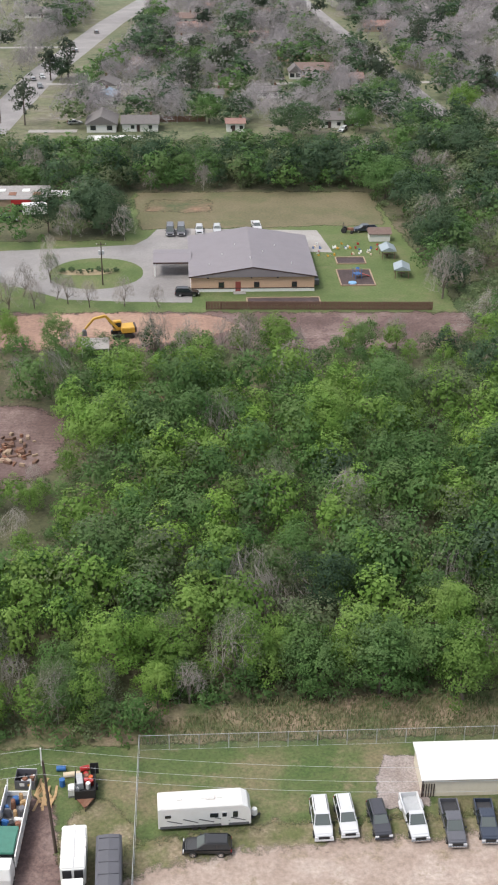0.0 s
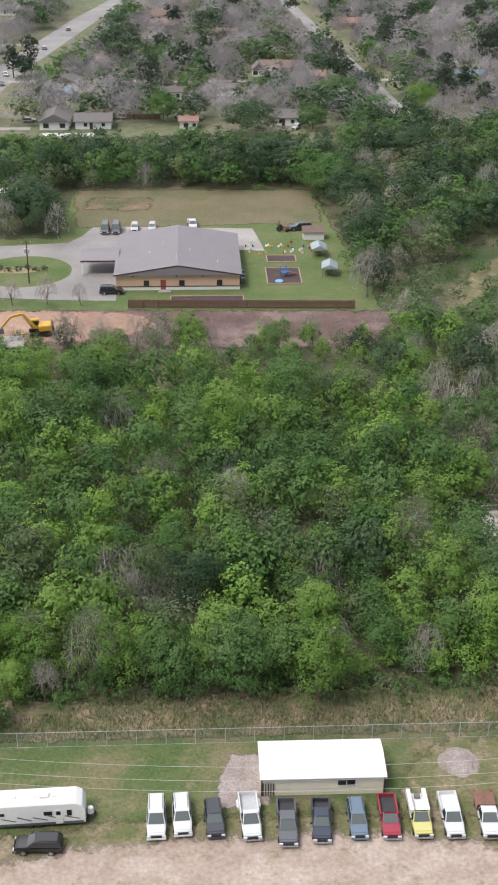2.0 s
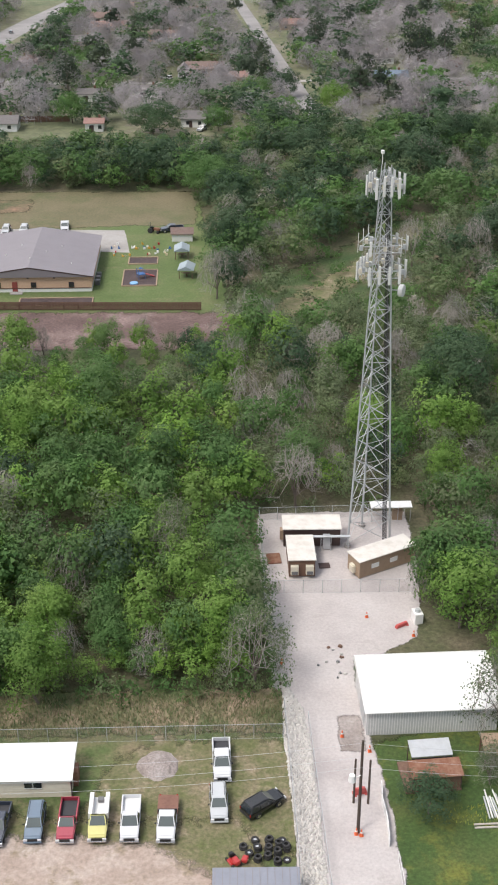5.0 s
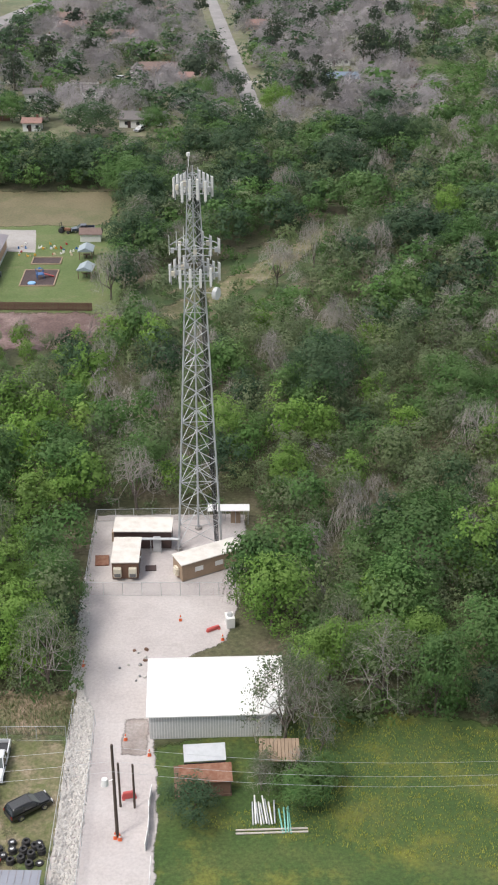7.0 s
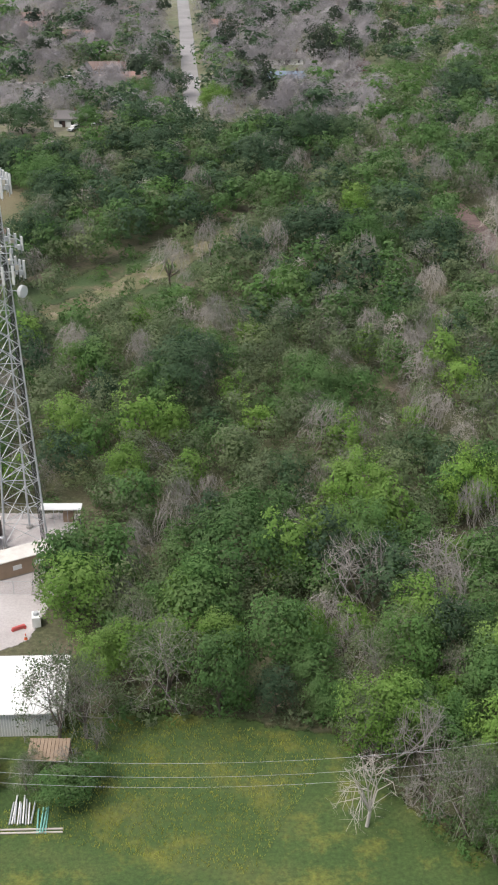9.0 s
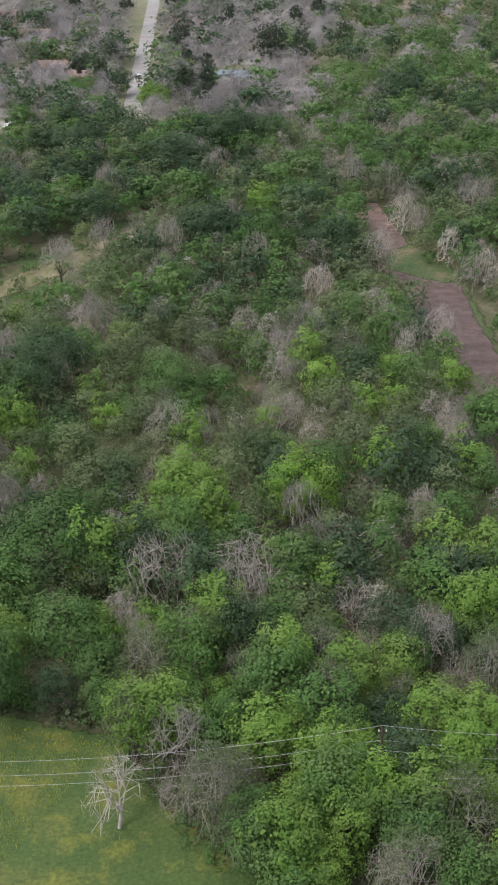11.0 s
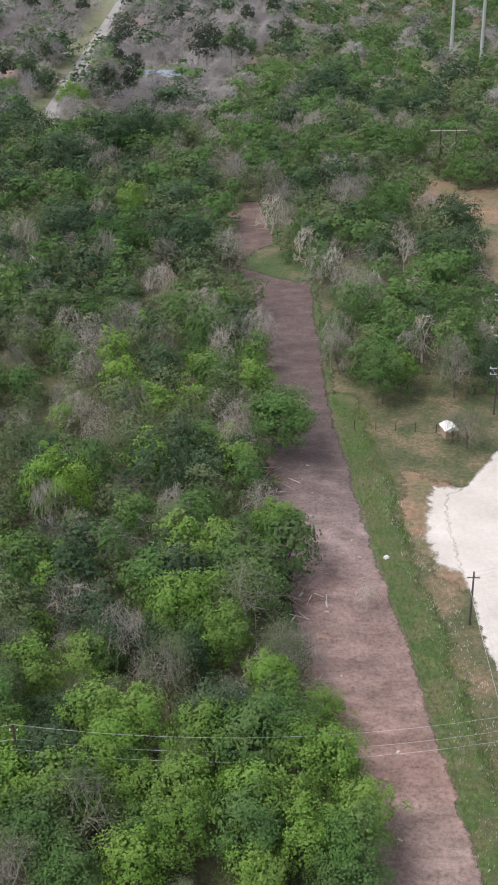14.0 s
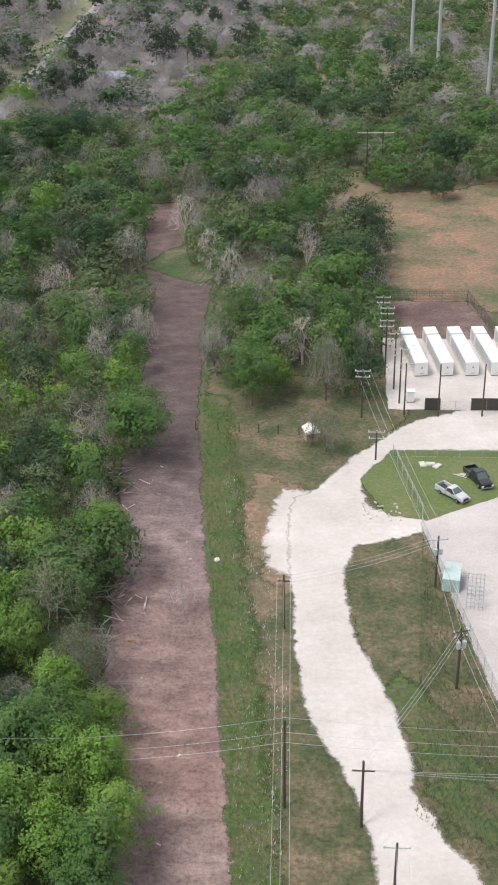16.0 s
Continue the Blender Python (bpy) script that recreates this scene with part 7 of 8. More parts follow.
def wood_fence(xa, ya, xb, yb, h):
    r = thing("board_fence", xa, ya, 0, math.degrees(math.atan2(yb - ya, xb - xa)), "brown board fence in front of the church hall", "fence")
    L = math.hypot(xb - xa, yb - ya)
    n = int(L / 0.3)
    me = Geo().box(0, 0, 0.05, 0.27, 0.03, h).mesh("board", M["wood_fence"])
    for k in range(n):
        b = new("board", me)
        b.parent, b.location = r, (0.15 + k * 0.3, 0, 0.02 * ((k * 7) % 3))
    for k in range(int(L / 3.0) + 1):
        part("post", Geo().box(k * 3.0, -0.08, 0, 0.12, 0.12, h + 0.12), "wood_fence", r)
    for z in (0.35, h - 0.3):
        part("rail", Geo().box(L / 2, -0.06, z, L, 0.05, 0.1), "wood_fence", r)


wood_fence(1.5, 231.6, 47.4, 230.0, 1.75)


def sandbox(x0, y0, x1, y1, label):
    r = thing("play_area", (x0 + x1) / 2, (y0 + y1) / 2, 0, 0, label, "play area")
    w, d = x1 - x0, y1 - y0
    part("mulch", Geo().box(0, 0, 0.02, w, d, 0.12), "rubber_mulch", r)
    for s in (-1, 1):
        part("border", Geo().box(s * w / 2, 0, 0.02, 0.25, d, 0.26), "tan", r)
        part("border", Geo().box(0, s * d / 2, 0.02, w, 0.25, 0.26), "tan", r)


sandbox(30.5, 244.0, 37.8, 253.6, "mulched play area with timber borders")
sandbox(31.2, 257.4, 37.6, 261.6, "small mulched play area with timber border")
sandbox(10.0, 233.2, 25.0, 237.4, "dark mulched bed behind the fence")
r_ = thing("climbing_tower", 34.4, 248.5, 0.12, 20, "small blue climbing frame with a red slide", "play frame")
part("deck", Geo().box(0, 0, 1.0, 1.5, 1.5, 0.1), "blue", r_)
for a_ in ((-0.7, -0.7), (0.7, -0.7), (-0.7, 0.7), (0.7, 0.7)):
    part("post", Geo().rod((*a_, 0), (*a_, 2.2), 0.06), "blue", r_)
part("slide", Geo().add([(0.75, -0.4, 1.1), (0.75, 0.4, 1.1), (3.0, 0.4, 0.15), (3.0, -0.4, 0.15), (0.75, -0.4, 1.0), (0.75, 0.4, 1.0), (3.0, 0.4, 0.05), (3.0, -0.4, 0.05)], [(0, 1, 2, 3), (7, 6, 5, 4), (0, 3, 7, 4), (1, 5, 6, 2), (2, 6, 7, 3)]), "red", r_)
part("roof", Geo().box(0, 0, 2.2, 0.8, 0.8, 0.3, 0, 0.2), "blue", r_)
solid("splash_pool", Geo().rod((0, 0, 0.12), (0, 0, 0.4), 0.9, n=16), paint("pale_blue_plastic", (0.2, 0.4, 0.65), 0.5), 33.0, 245.2, 0.02, 0, "round pale blue plastic pool", "pool", bevel=0.05)


def gazebo(x, y, rz, label):
    r = thing("gazebo", x, y, 0, rz, label, "gazebo", "gazebos on the lawn")
    gable(r, 3.0, 3.8, 2.1, 2.9, paint("pale_metal_roof", (0.3, 0.35, 0.38), 0.4, wear=0.15), 0.25, "y", -1.9)
    for a in ((-1.4, -1.8), (1.4, -1.8), (-1.4, 1.8), (1.4, 1.8)):
        part("post", Geo().box(*a, 0, 0.14, 0.14, 2.05), "wood_fence", r)
    part("table", Geo().box(0, 0, 0.7, 1.6, 0.8, 0.06).box(0, 0, 0, 0.2, 0.5, 0.7), "wood_fence", r)


gazebo(43.0, 262.0, 0, "open gazebo with a pale metal roof")
gazebo(44.2, 249.8, -6, "open gazebo with a pale metal roof and bench")
r_ = thing("garden_shed", 42.9, 272.5, 0, 0, "small shed with a brown roof and white wall", "shed")
part("wall", Geo().box(0, 1.5, 0, 4.8, 3.0, 1.9), "white", r_)
gable(r_, 4.8, 3.0, 1.9, 3.0, "shingle_brown", 0.3, "x")
rg_ = random.Random(11)
for k_ in range(34):
    c_ = ("white", "yellow", "red", "cream_plastic", "blue", "white")[k_ % 6]
    q_ = Geo().box(0, 0, 0, rg_.uniform(0.35, 0.7), rg_.uniform(0.3, 0.6), rg_.uniform(0.2, 0.5), 0, 0.7).box(0, 0.2, 0, 0.3, 0.1, rg_.uniform(0.35, 0.65))
    solid("plastic_toy", q_, c_, rg_.uniform(26.5, 42), 262.5 + rg_.uniform(0, 8.5), 0.03, rg_.uniform(0, 360), "weathered plastic toy lying on the lawn", "toy", "toys on the lawn", bevel=0.06)
r_ = thing("tractor", 36.0, 279.2, 0, 70, "small dark tractor behind the play yard", "tractor")
part("hood", Geo().box(0, -0.9, 0.7, 0.7, 1.5, 0.6), "rust", r_, bevel=0.06)
part("seat", Geo().box(0, 0.5, 0.8, 0.6, 0.6, 0.7), "black", r_, bevel=0.06)
part("roll_bar", Geo().rod((-0.5, 0.9, 0.8), (-0.5, 0.9, 2.3), 0.05).rod((0.5, 0.9, 0.8), (0.5, 0.9, 2.3), 0.05).rod((-0.5, 0.9, 2.3), (0.5, 0.9, 2.3), 0.05), "black", r_)
for s_ in (-0.65, 0.65):
    part("wheel", Geo().rod((s_ - 0.15, 0.6, 0.65), (s_ + 0.15, 0.6, 0.65), 0.65, n=14), "rubber", r_, bevel=0.05)
    part("wheel", Geo().rod((s_ - 0.1, -1.3, 0.4), (s_ + 0.1, -1.3, 0.4), 0.4, n=12), "rubber", r_, bevel=0.04)


def excavator(x, y, rz):
    r = thing("excavator", x, y, 0, rz, "yellow tracked excavator standing on red clay", "excavator")
    for s in (-1, 1):
        part("track", Geo().loft([[(s * 1.3 - 0.3, -2.1, 0.3), (s * 1.3 + 0.3, -2.1, 0.3), (s * 1.3 + 0.3, -2.1, 0.7), (s * 1.3 - 0.3, -2.1, 0.7)], [(s * 1.3 - 0.3, -1.7, 0), (s * 1.3 + 0.3, -1.7, 0), (s * 1.3 + 0.3, -1.7, 0.95), (s * 1.3 - 0.3, -1.7, 0.95)],
                                  [(s * 1.3 - 0.3, 1.7, 0), (s * 1.3 + 0.3, 1.7, 0), (s * 1.3 + 0.3, 1.7, 0.95), (s * 1.3 - 0.3, 1.7, 0.95)], [(s * 1.3 - 0.3, 2.1, 0.3), (s * 1.3 + 0.3, 2.1, 0.3), (s * 1.3 + 0.3, 2.1, 0.7), (s * 1.3 - 0.3, 2.1, 0.7)]]), "black", r)
    part("turntable", Geo().rod((0, 0, 0.6), (0, 0, 1.1), 0.9, n=14), "black", r)
    part("engine_house", Geo().box(0, 1.0, 1.1, 2.8, 2.6, 1.1), "yellow", r, bevel=0.12)
    part("counterweight", Geo().box(0, 2.3, 1.1, 2.7, 0.6, 1.2), "trim", r, bevel=0.15)
    part("cab", Geo().box(-0.8, -0.9, 1.1, 1.1, 1.7, 1.9, 0, 0.92), "yellow", r, bevel=0.06)
    part("cab_glass", Geo().box(-0.8, -0.95, 1.8, 1.14, 1.5, 0.9), "glass", r)
    pts = [(0.3, -0.8, 1.6), (0.3, -3.2, 4.6), (0.3, -5.4, 4.2), (0.3, -7.2, 2.2)]
    part("boom", Geo().rod(pts[0], pts[1], 0.38, 0.34, 4).rod(pts[1], pts[2], 0.34, 0.26, 4), "yellow", r)
    part("stick", Geo().rod(pts[2], pts[3], 0.26, 0.2, 4), "yellow", r)
    part("bucket", Geo().box(0.3, -7.3, 1.0, 1.2, 1.0, 1.1, 0, 0.7), "steel_dark", r, bevel=0.08)
    part("ram", Geo().rod((0.3, -1.4, 1.5), (0.3, -2.8, 3.6), 0.1), "chrome", r)


excavator(-14.8, 218.6, -80)
r_ = thing("collapsed_shed", -19.5, 210.2, 0, 3, "collapsing grey shed with a leaning roof", "shed")
part("roof", Geo().add([(-2.6, -1.4, 1.7), (2.6, -1.4, 1.7), (2.6, 1.8, 2.6), (-2.6, 1.8, 2.6), (-2.6, -1.4, 1.6), (2.6, -1.4, 1.6), (2.6, 1.8, 2.5), (-2.6, 1.8, 2.5)], [(0, 1, 2, 3), (7, 6, 5, 4), (0, 4, 5, 1), (1, 5, 6, 2), (2, 6, 7, 3), (3, 7, 4, 0)]), "concrete", r_)
for a_ in ((-2.4, -1.2), (2.4, -1.2), (-2.4, 1.6), (2.4, 1.6)):
    part("post", Geo().rod((*a_, 0), (*a_, 1.7 if a_[1] < 0 else 2.5), 0.08), "white", r_)
part("back_wall", Geo().box(0, 1.6, 0, 4.8, 0.1, 2.4), "trim", r_)
rg_ = random.Random(21)
for k_ in range(70):
    solid("rubble_piece", Geo().box(0, 0, 0, rg_.uniform(0.4, 1.6), rg_.uniform(0.25, 0.7), rg_.uniform(0.15, 0.6), 0, 0.85), ("rust", "brown", "brown", "tan")[k_ % 4], -31.0 + rg_.gauss(0, 2.0), 172.6 + rg_.gauss(0, 2.4), 0.04, rg_.uniform(0, 180),
          "broken brick and timber rubble on bare ground", "rubble", "demolition rubble", bevel=0.03)
solid("rusty_sheet", Geo().box(0, 0, 0, 2.6, 5.0, 0.2, 8), "rust", -8.5, 191.5, 0.3, 5, "rusty red roof sheet lying in the scrub", "metal sheet")


def oil_buildings():
    r = thing("workshop", -45.0, 297.0, 0, 0, "flat-roofed grey workshop with a red-fronted porch", "workshop")
    part("wall", Geo().box(0, 5.5, 0, 17, 11, 3.2), "tan", r)
    part("roof", Geo().box(0, 5.5, 3.2, 17.6, 11.6, 0.2), paint("dirty_flat_roof", (0.33, 0.31, 0.3), 0.9, wear=0.3), r)
    part("red_fascia", Geo().box(2.5, -0.15, 2.1, 5.0, 0.4, 1.1), "red", r)
    part("dark_front", Geo().box(2.5, -0.05, 0, 5.0, 0.1, 2.1), "black", r)
    for k in range(5):
        part("roof_patch", Geo().box(-6 + k * 3, 4 + (k * 3) % 6, 3.4, 1.8, 2.4, 0.12), "white_metal" if k % 2 else "rust", r)
    r = thing("white_box_trailer", -39.0, 294.0, 0, 8, "white box trailer beside the workshop", "trailer")
    part("box", Geo().box(0, 0, 0.7, 6.0, 2.4, 2.4), "white", r, bevel=0.05)
    part("skirt", Geo().box(0, 0, 0.3, 5.0, 1.8, 0.4), "black", r)
    for k in (-1.8, 1.8):
        part("wheel", Geo().rod((k, -1.2, 0.4), (k, -0.9, 0.4), 0.4, n=12), "rubber", r)
    r = thing("white_shed_roof", -33.0, 302.0, 0, 0, "long white open-sided roof behind trees", "shed")
    part("roof", Geo().box(0, 1.5, 2.7, 13, 5, 0.15), "white_metal", r)
    for k in (-6, 0, 6):
        part("post", Geo().rod((k, -0.8, 0), (k, -0.8, 2.7), 0.07), "steel", r)


oil_buildings()
vehicle("pickup", "car_black", -45.5, 290.2, 80, "black pickup beside the workshop", 5.6, 2.0, 1.8)


# ---- battery site ----
def battery_row(x, y, rz):
    for y0, ln, nm in ((0.0, 12.4, "long"), (13.0, 3.2, "short")):
        m = pose(x, y, 0.08, 0, 0, rz) @ pose(0, y0, 0)
        r = thing("battery_container", 0, 0, 0, 0, "white battery container on gravel" if nm == "long" else "short white inverter container", "container", "battery containers")
        r.matrix_basis = m
        part("body", Geo().box(0, ln / 2, 0.15, 2.3, ln, 2.5), "white", r, bevel=0.03)
        part("base", Geo().box(0, ln / 2, 0, 2.2, ln - 0.2, 0.15), "steel_dark", r)
        for k in range(int(ln / 1.2)):
            part("side_vent", Geo().box(-1.17, 0.7 + k * 1.2, 0.5, 0.06, 0.95, 1.9), "steel", r, "grey louvred side panel")
        if nm == "long":
            part("logo_plate", Geo().box(0.1, -0.01, 1.5, 0.2, 0.03, 0.25), "black", r)
            part("warning_strip", Geo().box(0.1, -0.01, 0.55, 0.6, 0.03, 0.06), "steel_dark", r)
            part("roof_hatch", Geo().add([(-0.5, 7.2, 2.66), (0.6, 7.2, 2.66), (0.0, 7.8, 2.66)], [(0, 1, 2)]), "steel", r)


for k_ in range(5):
    battery_row(210.0 + 4.45 * k_, 199.8 + 0.25 * k_, 7.5)


def screen_fence(xa, ya, xb, yb, h, label, mat="dark_panel"):
    r = thing("screen_fence", xa, ya, 0, math.degrees(math.atan2(yb - ya, xb - xa)), label, "fence")
    L = math.hypot(xb - xa, yb - ya)
    n = max(1, round(L / 2.6))
    for k in range(n):
        part("panel", Geo().box((k + 0.5) * L / n, 0, 0.08, L / n - 0.12, 0.05, h), mat, r)
    for k in range(n + 1):
        part("post", Geo().box(k * L / n, 0, 0, 0.1, 0.1, h + 0.15), "steel_dark", r)
    return r


screen_fence(209.8, 186.6, 212.3, 186.6, 2.2, "dark screened gate of the battery site")
screen_fence(217.4, 186.8, 240, 187.2, 2.2, "dark screened fence of the battery site")
chain_fence([(212.3, 186.6), (217.4, 186.8)], 1.8, "wire gate at the battery site", 2.5)


def pipe_fence(pts, label):
    r = thing("pipe_fence", pts[0][0], pts[0][1], 0, 0, label, "fence")
    ox, oy = pts[0]
    for (xa, ya), (xb, yb) in zip(pts, pts[1:]):
        n = max(1, round(math.hypot(xb - xa, yb - ya) / 2.4))
        for k in range(n + 1):
            x, y = xa + (xb - xa) * k / n - ox, ya + (yb - ya) * k / n - oy
            part("post", Geo().rod((x, y, 0), (x, y, 2.3), 0.06, n=5), "rust", r)
        for z in (0.5, 0.95, 1.4, 1.85, 2.25):
            part("rail", Geo().rod((xa - ox, ya - oy, z), (xb - ox, yb - oy, z), 0.045, n=4), "trim", r)
        part("mesh", Geo().add([(xa - ox, ya - oy, 0.03), (xb - ox, yb - oy, 0.03), (xb - ox, yb - oy, 2.2), (xa - ox, ya - oy, 2.2)], [(0, 1, 2, 3)]), "chainlink", r)


pipe_fence([(203.6, 236.2), (221.5, 236.6), (226, 214), (238, 190)], "brown rail fence round the battery site")
r_ = thing("control_cabinet", 207.6, 189.7, 0.06, 0, "white control cabinet on the gravel", "cabinet")
part("body", Geo().box(0, 0, 0.2, 1.2, 1.0, 1.8), "white", r_, bevel=0.03)
part("roof", Geo().box(0, 0, 2.0, 1.4, 1.2, 0.12), "white", r_)
part("plinth", Geo().box(0, 0, 0, 1.3, 1.1, 0.2), "concrete", r_)
r_ = thing("metal_tank_shed", 209.5, 133.0, 0.06, -10, "pale blue-green steel container in the gravel yard", "container")
part("body", Geo().box(0, 3.4, 0, 2.2, 4.2, 1.9), paint("pale_green_steel", (0.45, 0.56, 0.53), 0.5, wear=0.2), r_, bevel=0.03)
r_ = thing("lattice_rack", 212.4, 130.5, 0.06, -8, "grey lattice steel frame stacked in the yard", "steel frame")
for k_ in range(5):
    part("upright", Geo().rod((-1.0 + k_ * 0.5, 0, 0), (-1.0 + k_ * 0.5, 0.4, 3.6), 0.05, n=4).rod((-1.0 + k_ * 0.5, 3, 0), (-1.0 + k_ * 0.5, 3, 3.6), 0.05, n=4), "steel", r_)
for k_ in range(6):
    part("cross_bar", Geo().rod((-1.1, 0.2, 0.4 + k_ * 0.6), (1.1, 0.2, 0.4 + k_ * 0.6), 0.05, n=4).rod((-1.1, 3, 0.4 + k_ * 0.6), (1.1, 3, 0.4 + k_ * 0.6), 0.05, n=4), "steel", r_)
r_ = thing("small_white_shed", 191.4, 174.8, 0, 15, "little white shed half hidden by a bush", "shed")
part("wall", Geo().box(0, 1.2, 0, 1.9, 2.4, 1.6), "tan", r_)
gable(r_, 1.9, 2.4, 1.6, 2.2, "white_metal", 0.2, "y")
solid("white_bag", Geo().box(0, 0, 0, 0.9, 0.7, 0.5, 20, 0.6), "white", 179.2, 140.2, 0.03, 15, "white rubbish bag beside the track", "rubbish bag", bevel=0.12)


# ---- poles and wires ----
def pole(x, y, h, label, arms=(), r0=0.16, turn=0.0, box=False, name="utility_pole", mat="pole_wood", lean=0.0):
    """arms: rows of height, half length."""
    r = thing(name, x, y, gz(y), turn, label, "utility pole", "utility poles")
    part("shaft", Geo().rod((0, 0, -0.1), (lean, 0, h), r0, r0 * 0.7, 10), mat, r)
    for z, half in arms:
        a = part("crossarm", Geo().box(lean * z / h, 0, z, half * 2, 0.12, 0.12), "steel" if half > 1.1 else "pole_wood", r)
        for s in (-0.9, 0, 0.9):
            part("insulator", Geo().rod((lean * z / h + s * half, 0, z + 0.12), (lean * z / h + s * half, 0, z + 0.34), 0.06, n=6), "white", a)
    if box:
        for s in (-0.35, 0.35):
            part("transformer", Geo().rod((s, -0.3, h - 2.6), (s, -0.3, h - 1.7), 0.25, n=10), "steel", r, "grey transformer can", 0.03)
    return r


def wire(a, b, sag, r=0.018, label="overhead power line wire"):
    a, b = Vector(a), Vector(b)
    g = Geo()
    n = 14
    pts = [a.lerp(b, k / n) - Vector((0, 0, sag * 4 * (k / n) * (1 - k / n))) for k in range(n + 1)]
    g.tube(pts, r)
    return solid("power_line", g, "steel", label=label, category="wire", group="power lines")


pole(-16.6, 89.4, 12.0, "leaning weathered pole with a white insulator bracket", (), 0.17, lean=-0.5)
r_ = bpy.data.objects["utility_pole"]
part("bracket", Geo().box(-0.6, 0, 11.4, 0.12, 0.12, 2.2), "white", r_, "white insulator bracket")
pole(63.4, 89.3, 12.2, "tall dark wooden pole standing in the gravel drive", (), 0.19)
pole(139.8, 92.4, 11.9, "wooden pole rising from the trees with a white top", ((11.0, 0.4),), 0.16)
pole(189.9, 95.7, 11.4, "dark wooden pole beside the caliche road", (), 0.16)
pole(188.7, 125.7, 7.9, "wooden pole with a short crossarm", ((7.0, 0.8),), 0.16)
pole(197.6, 93.4, 8.6, "wooden pole with crossarms at the road edge", ((7.3, 1.1),), 0.17)
pole(200.4, 83.5, 8.2, "wooden pole with a wide pale crossarm", ((7.6, 1.25),), 0.16)
pole(208.9, 115.2, 8.6, "wooden pole with transformers beside the fence", ((8.0, 1.0), (7.2, 0.8)), 0.17, 20, True)
pole(207.9, 135.4, 7.8, "wooden pole with transformer cans by the gravel yard", ((7.2, 1.3),), 0.17, 10, True)
for x_, y_, h_ in ((199.3, 183.5, 8.6), (201.2, 169.2, 5.0), (205.0, 194.5, 10.5), (205.7, 189.0, 10.0), (206.3, 184.8, 9.4), (203.7, 200.2, 10.5), (211.8, 184.4, 9.4), (219.0, 184.7, 9.4), (204.0, 206.0, 10.5), (203.4, 210.0, 11.0)):
    pole(x_, y_, h_, "wooden utility pole at the battery site", ((h_ - 0.25, 1.3), (h_ - 1.3, 1.2)) if x_ < 208 else (), 0.15)
P0, P1, P2, P3, P4 = (-17.2, 89.4), (63.4, 89.3), (139.8, 92.4), (189.9, 95.7), (260, 100)
for dz_, dy_ in ((13.5, 0.0), (11.3, 0.4), (10.9, -0.6)):
    wire((-70, 88.5, dz_ - 0.6), (P0[0], P0[1] + dy_, dz_), 1.5)
    wire((P0[0], P0[1] + dy_, dz_), (P1[0], P1[1] + dy_, dz_ - 1.6), 3.1)
    wire((P1[0], P1[1] + dy_, dz_ - 1.6), (P2[0], P2[1] + dy_, dz_ - 1.6), 3.7)
    wire((P2[0], P2[1] + dy_, dz_ - 1.6), (P3[0], P3[1] + dy_, dz_ - 1.8), 2.4)
    wire((P3[0], P3[1] + dy_, dz_ - 1.8), (P4[0], P4[1] + dy_, dz_ - 1.8), 2.5)
for s_ in (-0.8, 0.0, 0.8):
    wire((188.7 + s_, 125.7, 7.2), (190.4 + s_, 70, 9.5), 1.0)
    wire((200.4 + s_ * 1.4, 83.5, 7.9), (199 + s_ * 1.4, 60, 8.5), 0.5)
    wire((199.3 + s_ * 1.4, 183.5, 8.7), (207.9 + s_ * 1.4, 135.4, 7.5), 1.0)
    wire((207.9 + s_ * 1.2, 135.4, 7.5), (208.9 + s_, 115.2, 8.2), 0.3)
    wire((208.9 + s_, 115.2, 8.2), (216 + s_, 80, 8.5), 0.7)
    wire((208.9, 115.2 + s_, 8.0), (198, 95 + s_, 7.4), 0.6)
    wire((197.6 + s_, 93.4, 7.5), (245, 95 + s_ * 2, 8.0), 1.2)
    wire((207.9, 135.4 + s_, 7.3), (188.7, 126 + s_, 7.0), 0.6)
for x_, y_, h_ in ((63.4, 93.4, 6.0), (64.9, 93.2, 6.0)):
    solid("timber_post", Geo().rod((0, 0, 0), (0, 0, h_), 0.13, 0.11, 8), "pole_wood", x_, y_, 0.03, 0, "short dark timber post in the drive", "post", "drive posts")
solid("lamp_globe", Geo().rod((0, 0, 7.1), (0, 0, 7.9), 0.42, 0.3, 10).rod((0.4, 0, 7.6), (0.95, 0, 7.9), 0.06), "white", 62.5, 89.2, 0, 0, "white transformer can hung on the drive pole", "transformer", bevel=0.05)


def cone(x, y):
    r = thing("traffic_cone", x, y, 0.05, 0, "orange traffic cone with a white band", "traffic cone", "traffic cones")
    part("base", Geo().box(0, 0, 0, 0.42, 0.42, 0.05), "orange", r)
    part("body", Geo().rod((0, 0, 0.05), (0, 0, 0.85), 0.19, 0.05, 10), "orange", r)
    part("band", Geo().rod((0, 0, 0.4), (0, 0, 0.58), 0.135, 0.105, 10), "white", r)


